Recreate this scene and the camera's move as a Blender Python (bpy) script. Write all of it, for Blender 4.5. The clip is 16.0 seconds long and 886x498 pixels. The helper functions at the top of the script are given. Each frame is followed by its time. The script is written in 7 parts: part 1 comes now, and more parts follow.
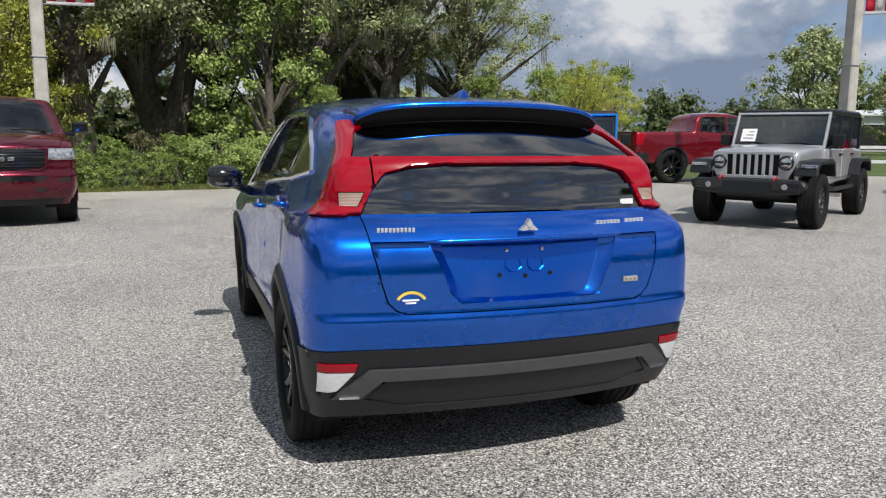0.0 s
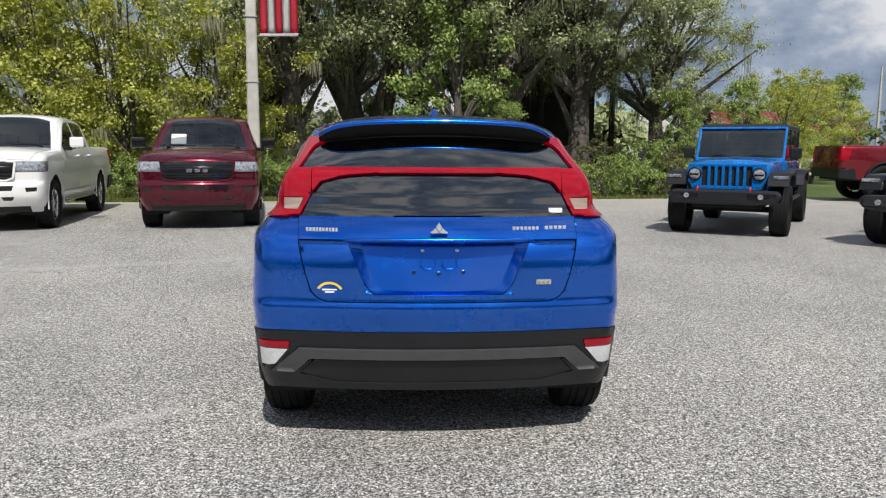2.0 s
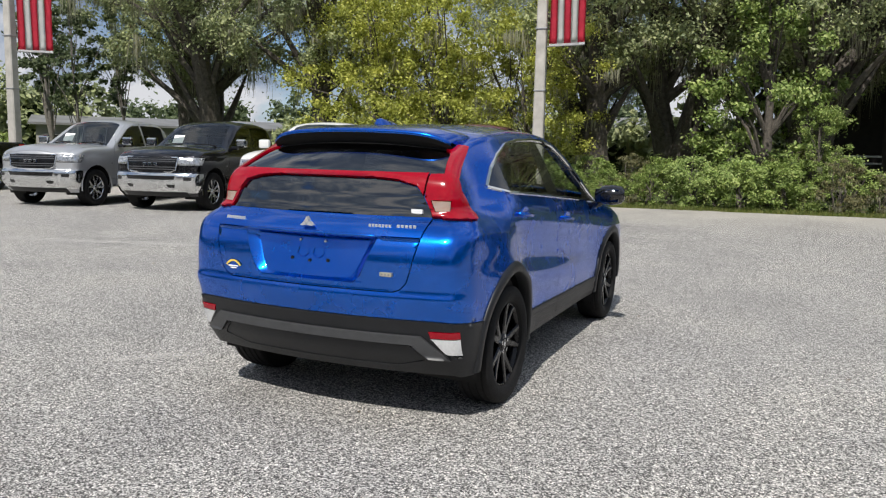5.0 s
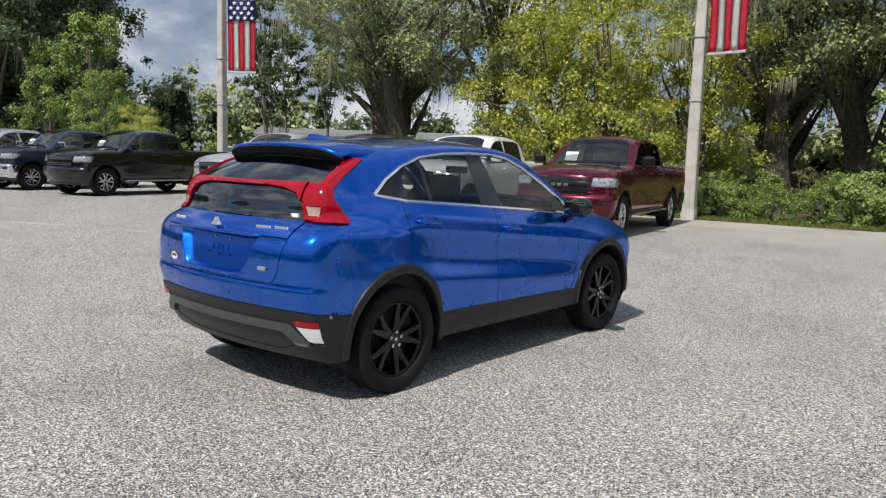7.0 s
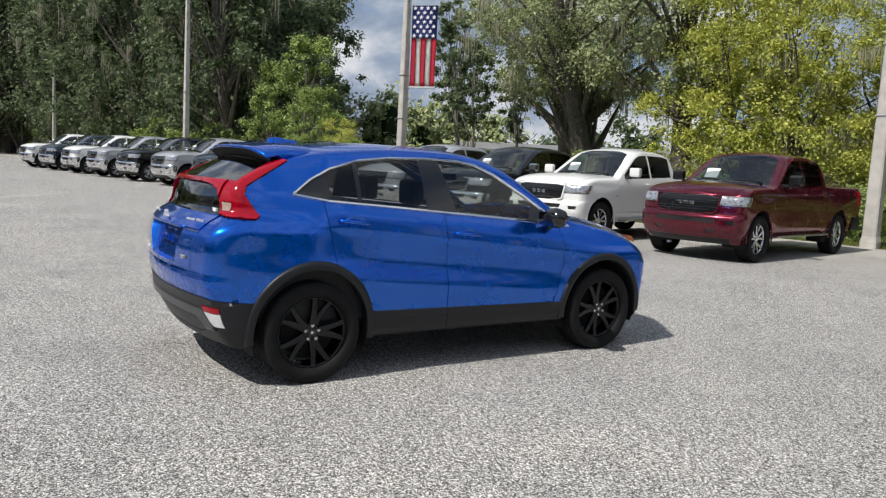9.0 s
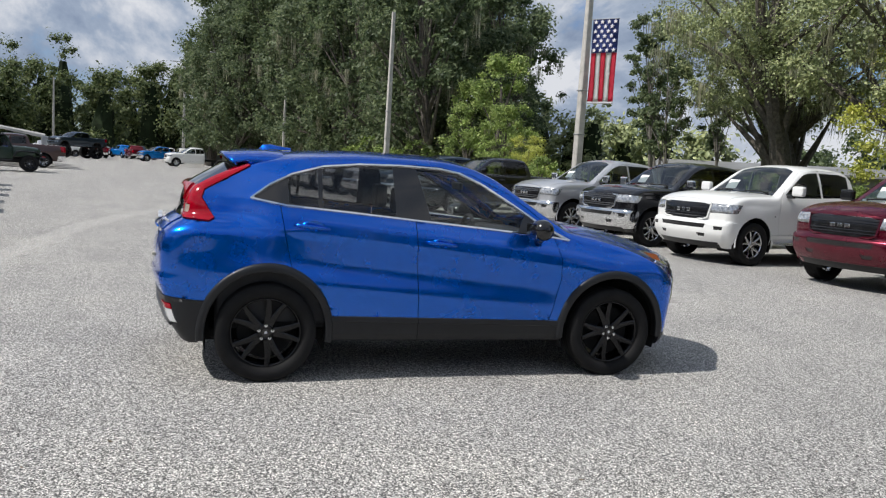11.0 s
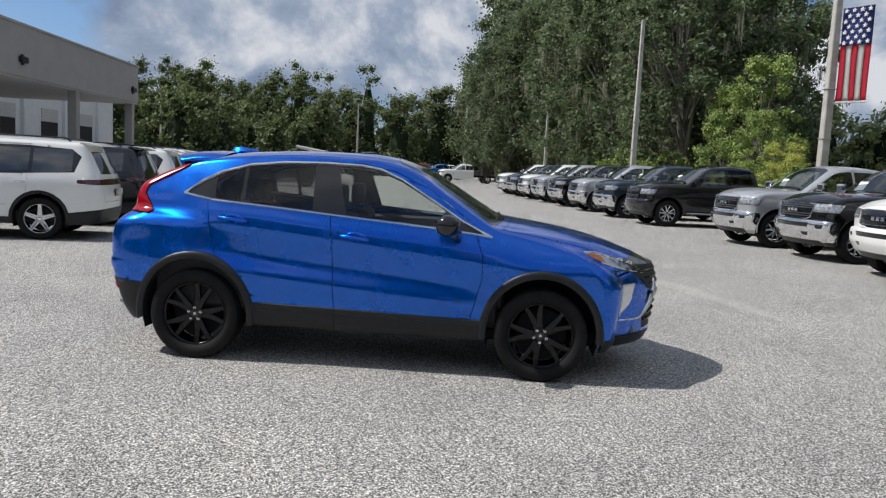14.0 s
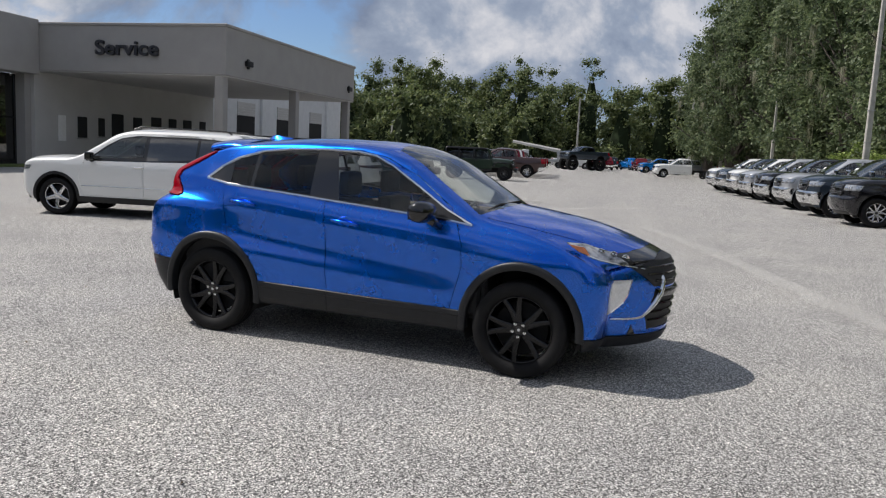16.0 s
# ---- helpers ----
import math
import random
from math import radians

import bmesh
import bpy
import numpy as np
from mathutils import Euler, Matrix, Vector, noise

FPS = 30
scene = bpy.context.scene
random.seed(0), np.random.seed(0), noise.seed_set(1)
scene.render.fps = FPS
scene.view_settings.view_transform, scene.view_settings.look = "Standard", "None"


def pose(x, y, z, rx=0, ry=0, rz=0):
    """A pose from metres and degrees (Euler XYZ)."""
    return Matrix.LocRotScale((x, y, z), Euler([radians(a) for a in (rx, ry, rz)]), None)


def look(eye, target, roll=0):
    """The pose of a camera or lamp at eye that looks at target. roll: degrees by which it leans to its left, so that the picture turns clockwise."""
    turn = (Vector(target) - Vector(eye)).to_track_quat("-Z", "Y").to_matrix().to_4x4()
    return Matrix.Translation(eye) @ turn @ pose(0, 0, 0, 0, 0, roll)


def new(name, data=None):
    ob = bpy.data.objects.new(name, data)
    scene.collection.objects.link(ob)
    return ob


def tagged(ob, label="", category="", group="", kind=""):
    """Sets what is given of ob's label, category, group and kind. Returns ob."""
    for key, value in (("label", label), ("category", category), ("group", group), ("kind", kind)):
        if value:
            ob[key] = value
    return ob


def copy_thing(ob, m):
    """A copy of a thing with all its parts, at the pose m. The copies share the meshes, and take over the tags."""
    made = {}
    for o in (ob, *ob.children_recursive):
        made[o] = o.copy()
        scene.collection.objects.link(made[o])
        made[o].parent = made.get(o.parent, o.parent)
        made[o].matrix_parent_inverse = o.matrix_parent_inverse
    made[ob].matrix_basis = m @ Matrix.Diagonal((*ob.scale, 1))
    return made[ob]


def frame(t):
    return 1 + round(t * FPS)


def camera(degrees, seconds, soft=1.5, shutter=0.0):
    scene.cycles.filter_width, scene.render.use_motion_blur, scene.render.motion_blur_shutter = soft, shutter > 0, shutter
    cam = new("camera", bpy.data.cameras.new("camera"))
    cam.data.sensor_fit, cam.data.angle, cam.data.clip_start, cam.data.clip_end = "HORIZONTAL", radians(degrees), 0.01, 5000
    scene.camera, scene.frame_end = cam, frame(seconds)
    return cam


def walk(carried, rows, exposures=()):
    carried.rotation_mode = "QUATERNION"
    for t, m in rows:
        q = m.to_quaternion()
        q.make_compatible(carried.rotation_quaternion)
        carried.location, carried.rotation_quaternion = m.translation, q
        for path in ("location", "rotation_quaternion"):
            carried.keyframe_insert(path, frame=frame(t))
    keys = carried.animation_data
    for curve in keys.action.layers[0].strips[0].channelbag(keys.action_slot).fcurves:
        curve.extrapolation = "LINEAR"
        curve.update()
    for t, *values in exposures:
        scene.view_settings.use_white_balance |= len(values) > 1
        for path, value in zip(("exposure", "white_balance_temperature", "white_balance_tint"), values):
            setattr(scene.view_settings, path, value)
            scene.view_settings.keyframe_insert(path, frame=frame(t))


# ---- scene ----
from mathutils.bvhtree import BVHTree
cam = camera(60.3, 16.0, 1.2)
PATH = [
    (0, (-1.345, -4.971, 1.448), (-0.695, -3.102, 1.154), 0.4),
    (0.5, (-1.016, -5.206, 1.459), (-0.507, -3.292, 1.177), 0.5),
    (1, (-0.679, -5.426, 1.472), (-0.312, -3.479, 1.198), 0.3),
    (1.5, (-0.409, -5.497, 1.451), (-0.177, -3.528, 1.187), 0.3),
    (2, (-0.146, -5.63, 1.449), (-0.052, -3.649, 1.19), 0.3),
    (2.5, (0.2, -5.718, 1.447), (0.142, -3.736, 1.19), 0.4),
    (3, (0.602, -5.754, 1.457), (0.381, -3.783, 1.198), 0.3),
    (3.5, (1.056, -5.817, 1.472), (0.672, -3.871, 1.21), 0.3),
    (4, (1.452, -5.764, 1.465), (0.911, -3.856, 1.205), 0.4),
    (4.2, (1.617, -5.738, 1.47), (1.018, -3.847, 1.209), 0.6),
    (6.3, (3.611, -5.218, 1.505), (2.479, -3.587, 1.261), 1.5),
    (6.5, (3.797, -5.153, 1.523), (2.621, -3.554, 1.278), 1.5),
    (7, (4.236, -4.905, 1.543), (2.948, -3.394, 1.301), 1.7),
    (7.5, (4.607, -4.596, 1.547), (3.213, -3.181, 1.312), 2.0),
    (8, (5.001, -4.259, 1.555), (3.509, -2.947, 1.327), 2.3),
    (8.5, (5.301, -3.869, 1.548), (3.72, -2.664, 1.322), 2.8),
    (9, (5.6, -3.473, 1.547), (3.938, -2.383, 1.322), 3.0),
    (9.5, (5.795, -3.083, 1.544), (4.06, -2.113, 1.32), 3.2),
    (10, (5.957, -2.661, 1.547), (4.156, -1.817, 1.332), 3.3),
    (10.2, (6.056, -2.488, 1.572), (4.231, -1.7, 1.356), 3.4),
    (12.3, (6.463, -0.636, 1.569), (4.492, -0.358, 1.376), 3.2),
    (12.5, (6.552, -0.47, 1.584), (4.575, -0.238, 1.39), 3.1),
    (13, (6.573, -0.03, 1.577), (4.586, 0.081, 1.379), 3.1),
    (13.5, (6.581, 0.48, 1.574), (4.592, 0.459, 1.369), 2.9),
    (14, (6.56, 0.969, 1.576), (4.577, 0.812, 1.364), 2.8),
    (14.5, (6.48, 1.439, 1.578), (4.515, 1.136, 1.357), 2.8),
    (15, (6.399, 1.903, 1.589), (4.464, 1.451, 1.359), 2.8),
    (15.5, (6.238, 2.299, 1.585), (4.344, 1.706, 1.342), 2.8),
    (16, (6.074, 2.709, 1.596), (4.227, 1.986, 1.343), 2.8),
]
walk(cam, [(t, look(eye, target, roll)) for t, eye, target, roll in PATH], [(0, -0.20, 6450, 10), (8, -0.176, 6450, 10), (10, -0.16, 6370, 10), (13, -0.22, 6280, 10), (16, -0.30, 6430, 12)])

# ---- sky, sun and exposure ----
SUN_TO = Vector((0.10, -0.77, 1.0)).normalized()
world = bpy.data.worlds.new("sky")
scene.world = world
world.use_nodes = True
wn, wl = world.node_tree.nodes, world.node_tree.links
wn.clear()
w_out = wn.new("ShaderNodeOutputWorld")
w_bg = wn.new("ShaderNodeBackground")
w_sky = wn.new("ShaderNodeTexSky")
w_sky.sky_type = "NISHITA"
w_sky.sun_disc = False
w_sky.sun_elevation = math.asin(SUN_TO.z)
w_sky.sun_rotation = math.atan2(SUN_TO.x, SUN_TO.y)
w_sky.air_density, w_sky.dust_density, w_sky.ozone_density = 1.0, 0.6, 1.6
w_bg.inputs["Strength"].default_value = 0.078


def cloud_noise(raise_by):
    """Billowing noise over the sky's directions; raised, it tells the lit tops from the bases."""
    co = wn.new("ShaderNodeTexCoord")
    mp = wn.new("ShaderNodeMapping")
    mp.inputs["Scale"].default_value = (1.0, 1.0, 1.35)
    mp.inputs["Location"].default_value = (4.3, 2.6, 1.2 + raise_by)
    wl.new(co.outputs["Generated"], mp.inputs["Vector"])
    tex = wn.new("ShaderNodeTexNoise")
    tex.inputs["Scale"].default_value = 3.9
    tex.inputs["Detail"].default_value = 10.0
    tex.inputs["Roughness"].default_value = 0.57
    tex.inputs["Distortion"].default_value = 0.25
    wl.new(mp.outputs[0], tex.inputs["Vector"])
    return tex.outputs["Fac"]


def cloud_layer():
    """Broken cumulus: white tops, blue-grey bases, blue between."""
    n0, n1 = cloud_noise(0.0), cloud_noise(0.10)
    cover = wn.new("ShaderNodeValToRGB")
    cover.color_ramp.elements[0].position, cover.color_ramp.elements[1].position = 0.345, 0.44
    wl.new(n0, cover.inputs[0])
    diff = wn.new("ShaderNodeMath")
    diff.operation = "SUBTRACT"
    wl.new(n0, diff.inputs[0])
    wl.new(n1, diff.inputs[1])
    lit = wn.new("ShaderNodeMath")
    lit.operation = "MULTIPLY_ADD"
    lit.inputs[1].default_value, lit.inputs[2].default_value = 3.6, 0.48
    wl.new(diff.outputs[0], lit.inputs[0])
    tone = wn.new("ShaderNodeValToRGB")
    el = tone.color_ramp.elements
    el[0].position, el[0].color = 0.18, (3.2, 4.0, 5.6, 1)
    el[1].position, el[1].color = 0.90, (10.4, 10.5, 10.9, 1)
    mid = el.new(0.5)
    mid.color = (4.9, 5.8, 7.3, 1)
    wl.new(lit.outputs[0], tone.inputs[0])
    mix = wn.new("ShaderNodeMix")
    mix.data_type = "RGBA"
    wl.new(cover.outputs["Color"], mix.inputs["Factor"])
    rich = wn.new("ShaderNodeVectorMath")
    rich.operation = "MULTIPLY"
    rich.inputs[1].default_value = (1.1, 1.3, 1.6)
    wl.new(w_sky.outputs[0], rich.inputs[0])
    wl.new(rich.outputs[0], mix.inputs["A"])
    wl.new(tone.outputs["Color"], mix.inputs["B"])
    return mix.outputs["Result"]


wl.new(cloud_layer(), w_bg.inputs["Color"])
wl.new(w_bg.outputs[0], w_out.inputs["Surface"])

sun = new("sun", bpy.data.lights.new("sun", "SUN"))
sun.data.energy, sun.data.angle, sun.data.color = 5.0, radians(0.55), (1.0, 0.955, 0.89)
sun.matrix_world = look(SUN_TO * 60, (0, 0, 0))

# ---- materials ----
def material(name):
    m = bpy.data.materials.new(name)
    m.use_nodes = True
    return m, m.node_tree.nodes, m.node_tree.links, m.node_tree.nodes["Principled BSDF"]


def grain(nodes, links, scale, detail=4.0, rough=0.55, kind="Object"):
    co = nodes.new("ShaderNodeTexCoord")
    tex = nodes.new("ShaderNodeTexNoise")
    tex.inputs["Scale"].default_value = scale
    tex.inputs["Detail"].default_value = detail
    tex.inputs["Roughness"].default_value = rough
    links.new(co.outputs[kind], tex.inputs["Vector"])
    return tex


def ramp(nodes, links, source, stops):
    r = nodes.new("ShaderNodeValToRGB")
    el = r.color_ramp.elements
    while len(el) < len(stops):
        el.new(0.5)
    for e, (pos, col) in zip(el, stops):
        e.position, e.color = pos, (*col, 1)
    links.new(source, r.inputs[0])
    return r


def bump(nodes, links, source, bsdf, strength, distance):
    b = nodes.new("ShaderNodeBump")
    b.inputs["Strength"].default_value = strength
    b.inputs["Distance"].default_value = distance
    links.new(source, b.inputs["Height"])
    links.new(b.outputs[0], bsdf.inputs["Normal"])
    return b


def plain(name, col, rough=0.5, metal=0.0, var=0.12, scale=9.0, bumpy=0.0, coat=0.0, fine=60.0, spec=0.5):
    """A surface with soft blotches and fine grain."""
    m, n, l, b = material(name)
    t = grain(n, l, scale, 6.0)
    lo, hi = [c * (1 - var) for c in col], [min(1, c * (1 + var)) for c in col]
    r = ramp(n, l, t.outputs["Fac"], [(0.3, lo), (0.7, hi)])
    l.new(r.outputs[0], b.inputs["Base Color"])
    b.inputs["Roughness"].default_value, b.inputs["Metallic"].default_value = rough, metal
    b.inputs["Coat Weight"].default_value = coat
    b.inputs["Specular IOR Level"].default_value = spec
    if bumpy:
        bump(n, l, grain(n, l, fine, 3.0).outputs["Fac"], b, bumpy, 0.004)
    return m


def car_paint(name, col, metal=0.55, rough=0.32, flake=0.03, coat=0.85):
    """Base coat with flakes under a clear coat, and a thin film of dust."""
    m, n, l, b = material(name)
    t = grain(n, l, 900.0, 1.0)
    lo, hi = [c * (1 - flake) for c in col], [min(1, c * (1 + flake)) for c in col]
    r = ramp(n, l, t.outputs["Fac"], [(0.35, lo), (0.65, hi)])
    l.new(r.outputs[0], b.inputs["Base Color"])
    b.inputs["Metallic"].default_value = metal
    dust = grain(n, l, 5.0, 6.0)
    rr = ramp(n, l, dust.outputs["Fac"], [(0.3, [rough - 0.05] * 3), (0.75, [rough + 0.07] * 3)])
    l.new(rr.outputs[0], b.inputs["Roughness"])
    b.inputs["Coat Weight"].default_value = coat
    b.inputs["Coat Roughness"].default_value = 0.05
    top = max(col)
    b.inputs["Specular Tint"].default_value = (*[0.45 + 0.55 * c / top for c in col], 1)
    return m


def tinted(name, tint, gloss=1.0, ior=1.75):
    """Pane: tinted see-through with a mirror gloss that grows at grazing angles."""
    m, n, l, b = material(name)
    n.remove(b)
    out = n["Material Output"]
    tr, gl, mx, fr = (n.new("ShaderNodeBsdfTransparent"), n.new("ShaderNodeBsdfGlossy"), n.new("ShaderNodeMixShader"),
                      n.new("ShaderNodeLayerWeight"))
    tr.inputs[0].default_value = (*tint, 1)
    gl.inputs["Roughness"].default_value = 0.0
    gl.inputs["Color"].default_value = (gloss, gloss, gloss, 1)
    fr.inputs["Blend"].default_value = 0.5
    f0 = ((ior - 1) / (ior + 1)) ** 2
    pw, ma = n.new("ShaderNodeMath"), n.new("ShaderNodeMath")
    pw.operation, ma.operation = "POWER", "MULTIPLY_ADD"
    pw.inputs[1].default_value = 5.0
    ma.inputs[1].default_value, ma.inputs[2].default_value = 1 - f0, f0
    l.new(fr.outputs["Facing"], pw.inputs[0])
    l.new(pw.outputs[0], ma.inputs[0])
    l.new(ma.outputs[0], mx.inputs[0])
    l.new(tr.outputs[0], mx.inputs[1])
    l.new(gl.outputs[0], mx.inputs[2])
    l.new(mx.outputs[0], out.inputs[0])
    return m


def leafy(name, stops, trans=0.35, rough=0.55):
    """Leaves: each one its own tone, some light let through."""
    m, n, l, b = material(name)
    geo = n.new("ShaderNodeNewGeometry")
    r = ramp(n, l, geo.outputs["Random Per Island"], stops)
    big = grain(n, l, 0.7, 3.0)
    mix = n.new("ShaderNodeMix")
    mix.data_type, mix.blend_type = "RGBA", "MULTIPLY"
    mix.inputs["Factor"].default_value = 0.6
    tone = ramp(n, l, big.outputs["Fac"], [(0.3, (0.70, 0.75, 0.70)), (0.7, (1.3, 1.25, 1.0))])
    l.new(r.outputs[0], mix.inputs["A"])
    l.new(tone.outputs[0], mix.inputs["B"])
    l.new(mix.outputs["Result"], b.inputs["Base Color"])
    b.inputs["Roughness"].default_value = rough
    tl, ms = n.new("ShaderNodeBsdfTranslucent"), n.new("ShaderNodeMixShader")
    l.new(mix.outputs["Result"], tl.inputs[0])
    ms.inputs[0].default_value = trans
    l.new(b.outputs[0], ms.inputs[1])
    l.new(tl.outputs[0], ms.inputs[2])
    l.new(ms.outputs[0], n["Material Output"].inputs[0])
    return m


def aggregate():
    """Worn asphalt with pale and dark stones bared, blotches and old stains."""
    m, n, l, b = material("worn_asphalt")
    co = n.new("ShaderNodeTexCoord")
    vor = n.new("ShaderNodeTexVoronoi")
    vor.inputs["Scale"].default_value = 150.0
    l.new(co.outputs["Object"], vor.inputs["Vector"])
    sep = n.new("ShaderNodeSeparateColor")
    l.new(vor.outputs["Color"], sep.inputs[0])
    stones = ramp(n, l, sep.outputs[0], [(0.0, (0.025, 0.024, 0.024)), (0.30, (0.09, 0.088, 0.084)), (0.52, (0.28, 0.272, 0.258)), (0.78, (0.58, 0.56, 0.53)), (1.0, (0.90, 0.88, 0.84))])
    cl = grain(n, l, 38.0, 3.0, 0.6)
    clump = ramp(n, l, cl.outputs["Fac"], [(0.34, (0.62, 0.62, 0.62)), (0.66, (1.30, 1.29, 1.27))])
    blot = grain(n, l, 0.55, 7.0, 0.62)
    tone = ramp(n, l, blot.outputs["Fac"], [(0.28, (0.76, 0.76, 0.77)), (0.5, (0.98, 0.98, 0.98)), (0.75, (1.14, 1.13, 1.10))])
    stain = grain(n, l, 2.6, 5.0, 0.7)
    spots = ramp(n, l, stain.outputs["Fac"], [(0.22, (0.62, 0.60, 0.58)), (0.34, (1, 1, 1))])
    last = stones.outputs[0]
    dot = n.new("ShaderNodeVectorMath")
    dot.operation = "DOT_PRODUCT"
    dot.inputs[1].default_value = (-0.1305, 0.9914, 0.0)
    l.new(co.outputs["Object"], dot.inputs[0])
    wav = n.new("ShaderNodeMath")
    wav.operation = "MULTIPLY_ADD"
    wav.inputs[1].default_value = 5.0
    l.new(grain(n, l, 0.8, 6.0, 0.65).outputs["Fac"], wav.inputs[0])
    l.new(dot.outputs["Value"], wav.inputs[2])
    drift = n.new("ShaderNodeMapRange")
    drift.inputs["From Min"].default_value, drift.inputs["From Max"].default_value = 12.5, 18.2
    drift.inputs["To Max"].default_value = 0.75
    l.new(wav.outputs[0], drift.inputs["Value"])
    sand = n.new("ShaderNodeMix")
    sand.data_type = "RGBA"
    sand.inputs["B"].default_value = (0.46, 0.435, 0.39, 1)
    l.new(drift.outputs[0], sand.inputs["Factor"])
    l.new(last, sand.inputs["A"])
    last = sand.outputs["Result"]
    for other in (clump, tone, spots):
        mx = n.new("ShaderNodeMix")
        mx.data_type, mx.blend_type = "RGBA", "MULTIPLY"
        mx.inputs["Factor"].default_value = 1.0
        l.new(last, mx.inputs["A"])
        l.new(other.outputs[0], mx.inputs["B"])
        last = mx.outputs["Result"]
    l.new(last, b.inputs["Base Color"])
    b.inputs["Roughness"].default_value = 0.85
    bump(n, l, vor.outputs["Distance"], b, 0.35, 0.006)
    return m


def grassy():
    m, n, l, b = material("rough_grass")
    a, c = grain(n, l, 0.35, 6.0, 0.65), grain(n, l, 30.0, 4.0, 0.7)
    r1 = ramp(n, l, a.outputs["Fac"], [(0.3, (0.045, 0.07, 0.02)), (0.55, (0.09, 0.13, 0.03)), (0.75, (0.17, 0.16, 0.07))])
    r2 = ramp(n, l, c.outputs["Fac"], [(0.3, (0.55, 0.55, 0.5)), (0.7, (1.35, 1.35, 1.2))])
    mx = n.new("ShaderNodeMix")
    mx.data_type, mx.blend_type = "RGBA", "MULTIPLY"
    mx.inputs["Factor"].default_value = 1.0
    l.new(r1.outputs[0], mx.inputs["A"])
    l.new(r2.outputs[0], mx.inputs["B"])
    l.new(mx.outputs["Result"], b.inputs["Base Color"])
    b.inputs["Roughness"].default_value = 0.9
    bump(n, l, c.outputs["Fac"], b, 0.6, 0.05)
    return m


def bark(name, lo, hi):
    m, n, l, b = material(name)
    t = grain(n, l, 7.0, 8.0, 0.7)
    r = ramp(n, l, t.outputs["Fac"], [(0.3, lo), (0.7, hi)])
    l.new(r.outputs[0], b.inputs["Base Color"])
    b.inputs["Roughness"].default_value = 0.9
    bump(n, l, t.outputs["Fac"], b, 0.8, 0.04)
    return m


M = {}
M["blue"] = car_paint("blue_metallic_paint", (0.0, 0.118, 0.62), 0.90, 0.25, 0.02, 1.0)
M["ram_red"] = car_paint("deep_red_paint", (0.088, 0.002, 0.012), 0.5, 0.24)
M["truck_red"] = car_paint("bright_red_paint", (0.16, 0.005, 0.012), 0.4, 0.24)
M["white"] = car_paint("white_paint", (0.78, 0.78, 0.76), 0.0, 0.35, 0.02)
M["black"] = car_paint("black_paint", (0.004, 0.004, 0.005), 0.2, 0.2)
M["navy"] = car_paint("dark_blue_grey_paint", (0.03, 0.045, 0.065), 0.5)
M["silver"] = car_paint("silver_paint", (0.50, 0.51, 0.53), 0.55, 0.36)
M["granite"] = car_paint("granite_grey_paint", (0.16, 0.17, 0.18), 0.7, 0.36)
M["jeep_blue"] = car_paint("bright_blue_paint", (0.006, 0.20, 0.62), 0.45, 0.26)
M["brown"] = car_paint("dark_brown_paint", (0.05, 0.028, 0.026), 0.5)
M["teal"] = car_paint("dark_teal_paint", (0.015, 0.045, 0.06), 0.5)
M["olive"] = car_paint("dark_green_paint", (0.02, 0.035, 0.022), 0.4)
M["clad"] = plain("black_grained_plastic", (0.0115, 0.0125, 0.0148), 0.42, 0, 0.15, 14, 0.15, 0, 700, 0.40)
M["gloss_black"] = plain("gloss_black_trim", (0.008, 0.008, 0.009), 0.18, 0, 0.2, 8, 0, 0.5)
M["satin"] = plain("satin_grey_strip", (0.06, 0.062, 0.066), 0.42, 0.1, 0.1, 20)
M["chrome"] = plain("chrome", (0.78, 0.79, 0.80), 0.10, 1.0, 0.03, 6)
M["alloy"] = plain("bright_alloy", (0.62, 0.63, 0.65), 0.22, 1.0, 0.05, 12)
M["black_alloy"] = plain("gloss_black_alloy", (0.005, 0.005, 0.006), 0.26, 0.1, 0.2, 12, 0, 0.15, 60.0, 0.35)
M["rubber"] = plain("tyre_rubber", (0.0085, 0.0085, 0.009), 0.75, 0, 0.35, 10, 0.3, 0, 220, 0.25)
M["under"] = plain("underbody_black", (0.006, 0.006, 0.006), 0.9, 0, 0.3, 6)
M["cloth"] = plain("charcoal_upholstery", (0.03, 0.03, 0.032), 0.8, 0, 0.2, 20, 0.3, 0, 400)
M["dash"] = plain("dark_dashboard_plastic", (0.022, 0.022, 0.024), 0.6, 0, 0.15, 30, 0.2, 0, 500)
M["beige"] = plain("grey_headliner", (0.30, 0.29, 0.27), 0.9, 0, 0.06, 20)
M["tail_red"] = plain("red_lens", (0.31, 0.0005, 0.010), 0.12, 0, 0.12, 30, 0, 0.0)
M["tail_dark"] = plain("dark_red_lens", (0.05, 0.002, 0.006), 0.12, 0, 0.10, 30, 0, 1.0)
M["lens"] = plain("clear_lens", (0.50, 0.51, 0.52), 0.10, 0.7, 0.6, 20, 0.0, 1.0)
M["lens_white"] = plain("bright_clear_lens", (0.80, 0.81, 0.82), 0.18, 0.35, 0.10, 60, 0.0, 1.0)
M["lens_dark"] = plain("smoked_headlight_lens", (0.26, 0.265, 0.275), 0.10, 0.4, 0.9, 18, 0.0, 1.0)
M["roof_sheet"] = plain("weathered_metal_roof", (0.24, 0.24, 0.235), 0.6, 0.3, 0.2, 0.8)
M["mirror"] = plain("tinted_mirror", (0.22, 0.23, 0.24), 0.04, 1.0, 0.02, 6)
M["amber"] = plain("amber_lens", (0.55, 0.16, 0.05), 0.15, 0, 0.15, 40, 0, 1.0)
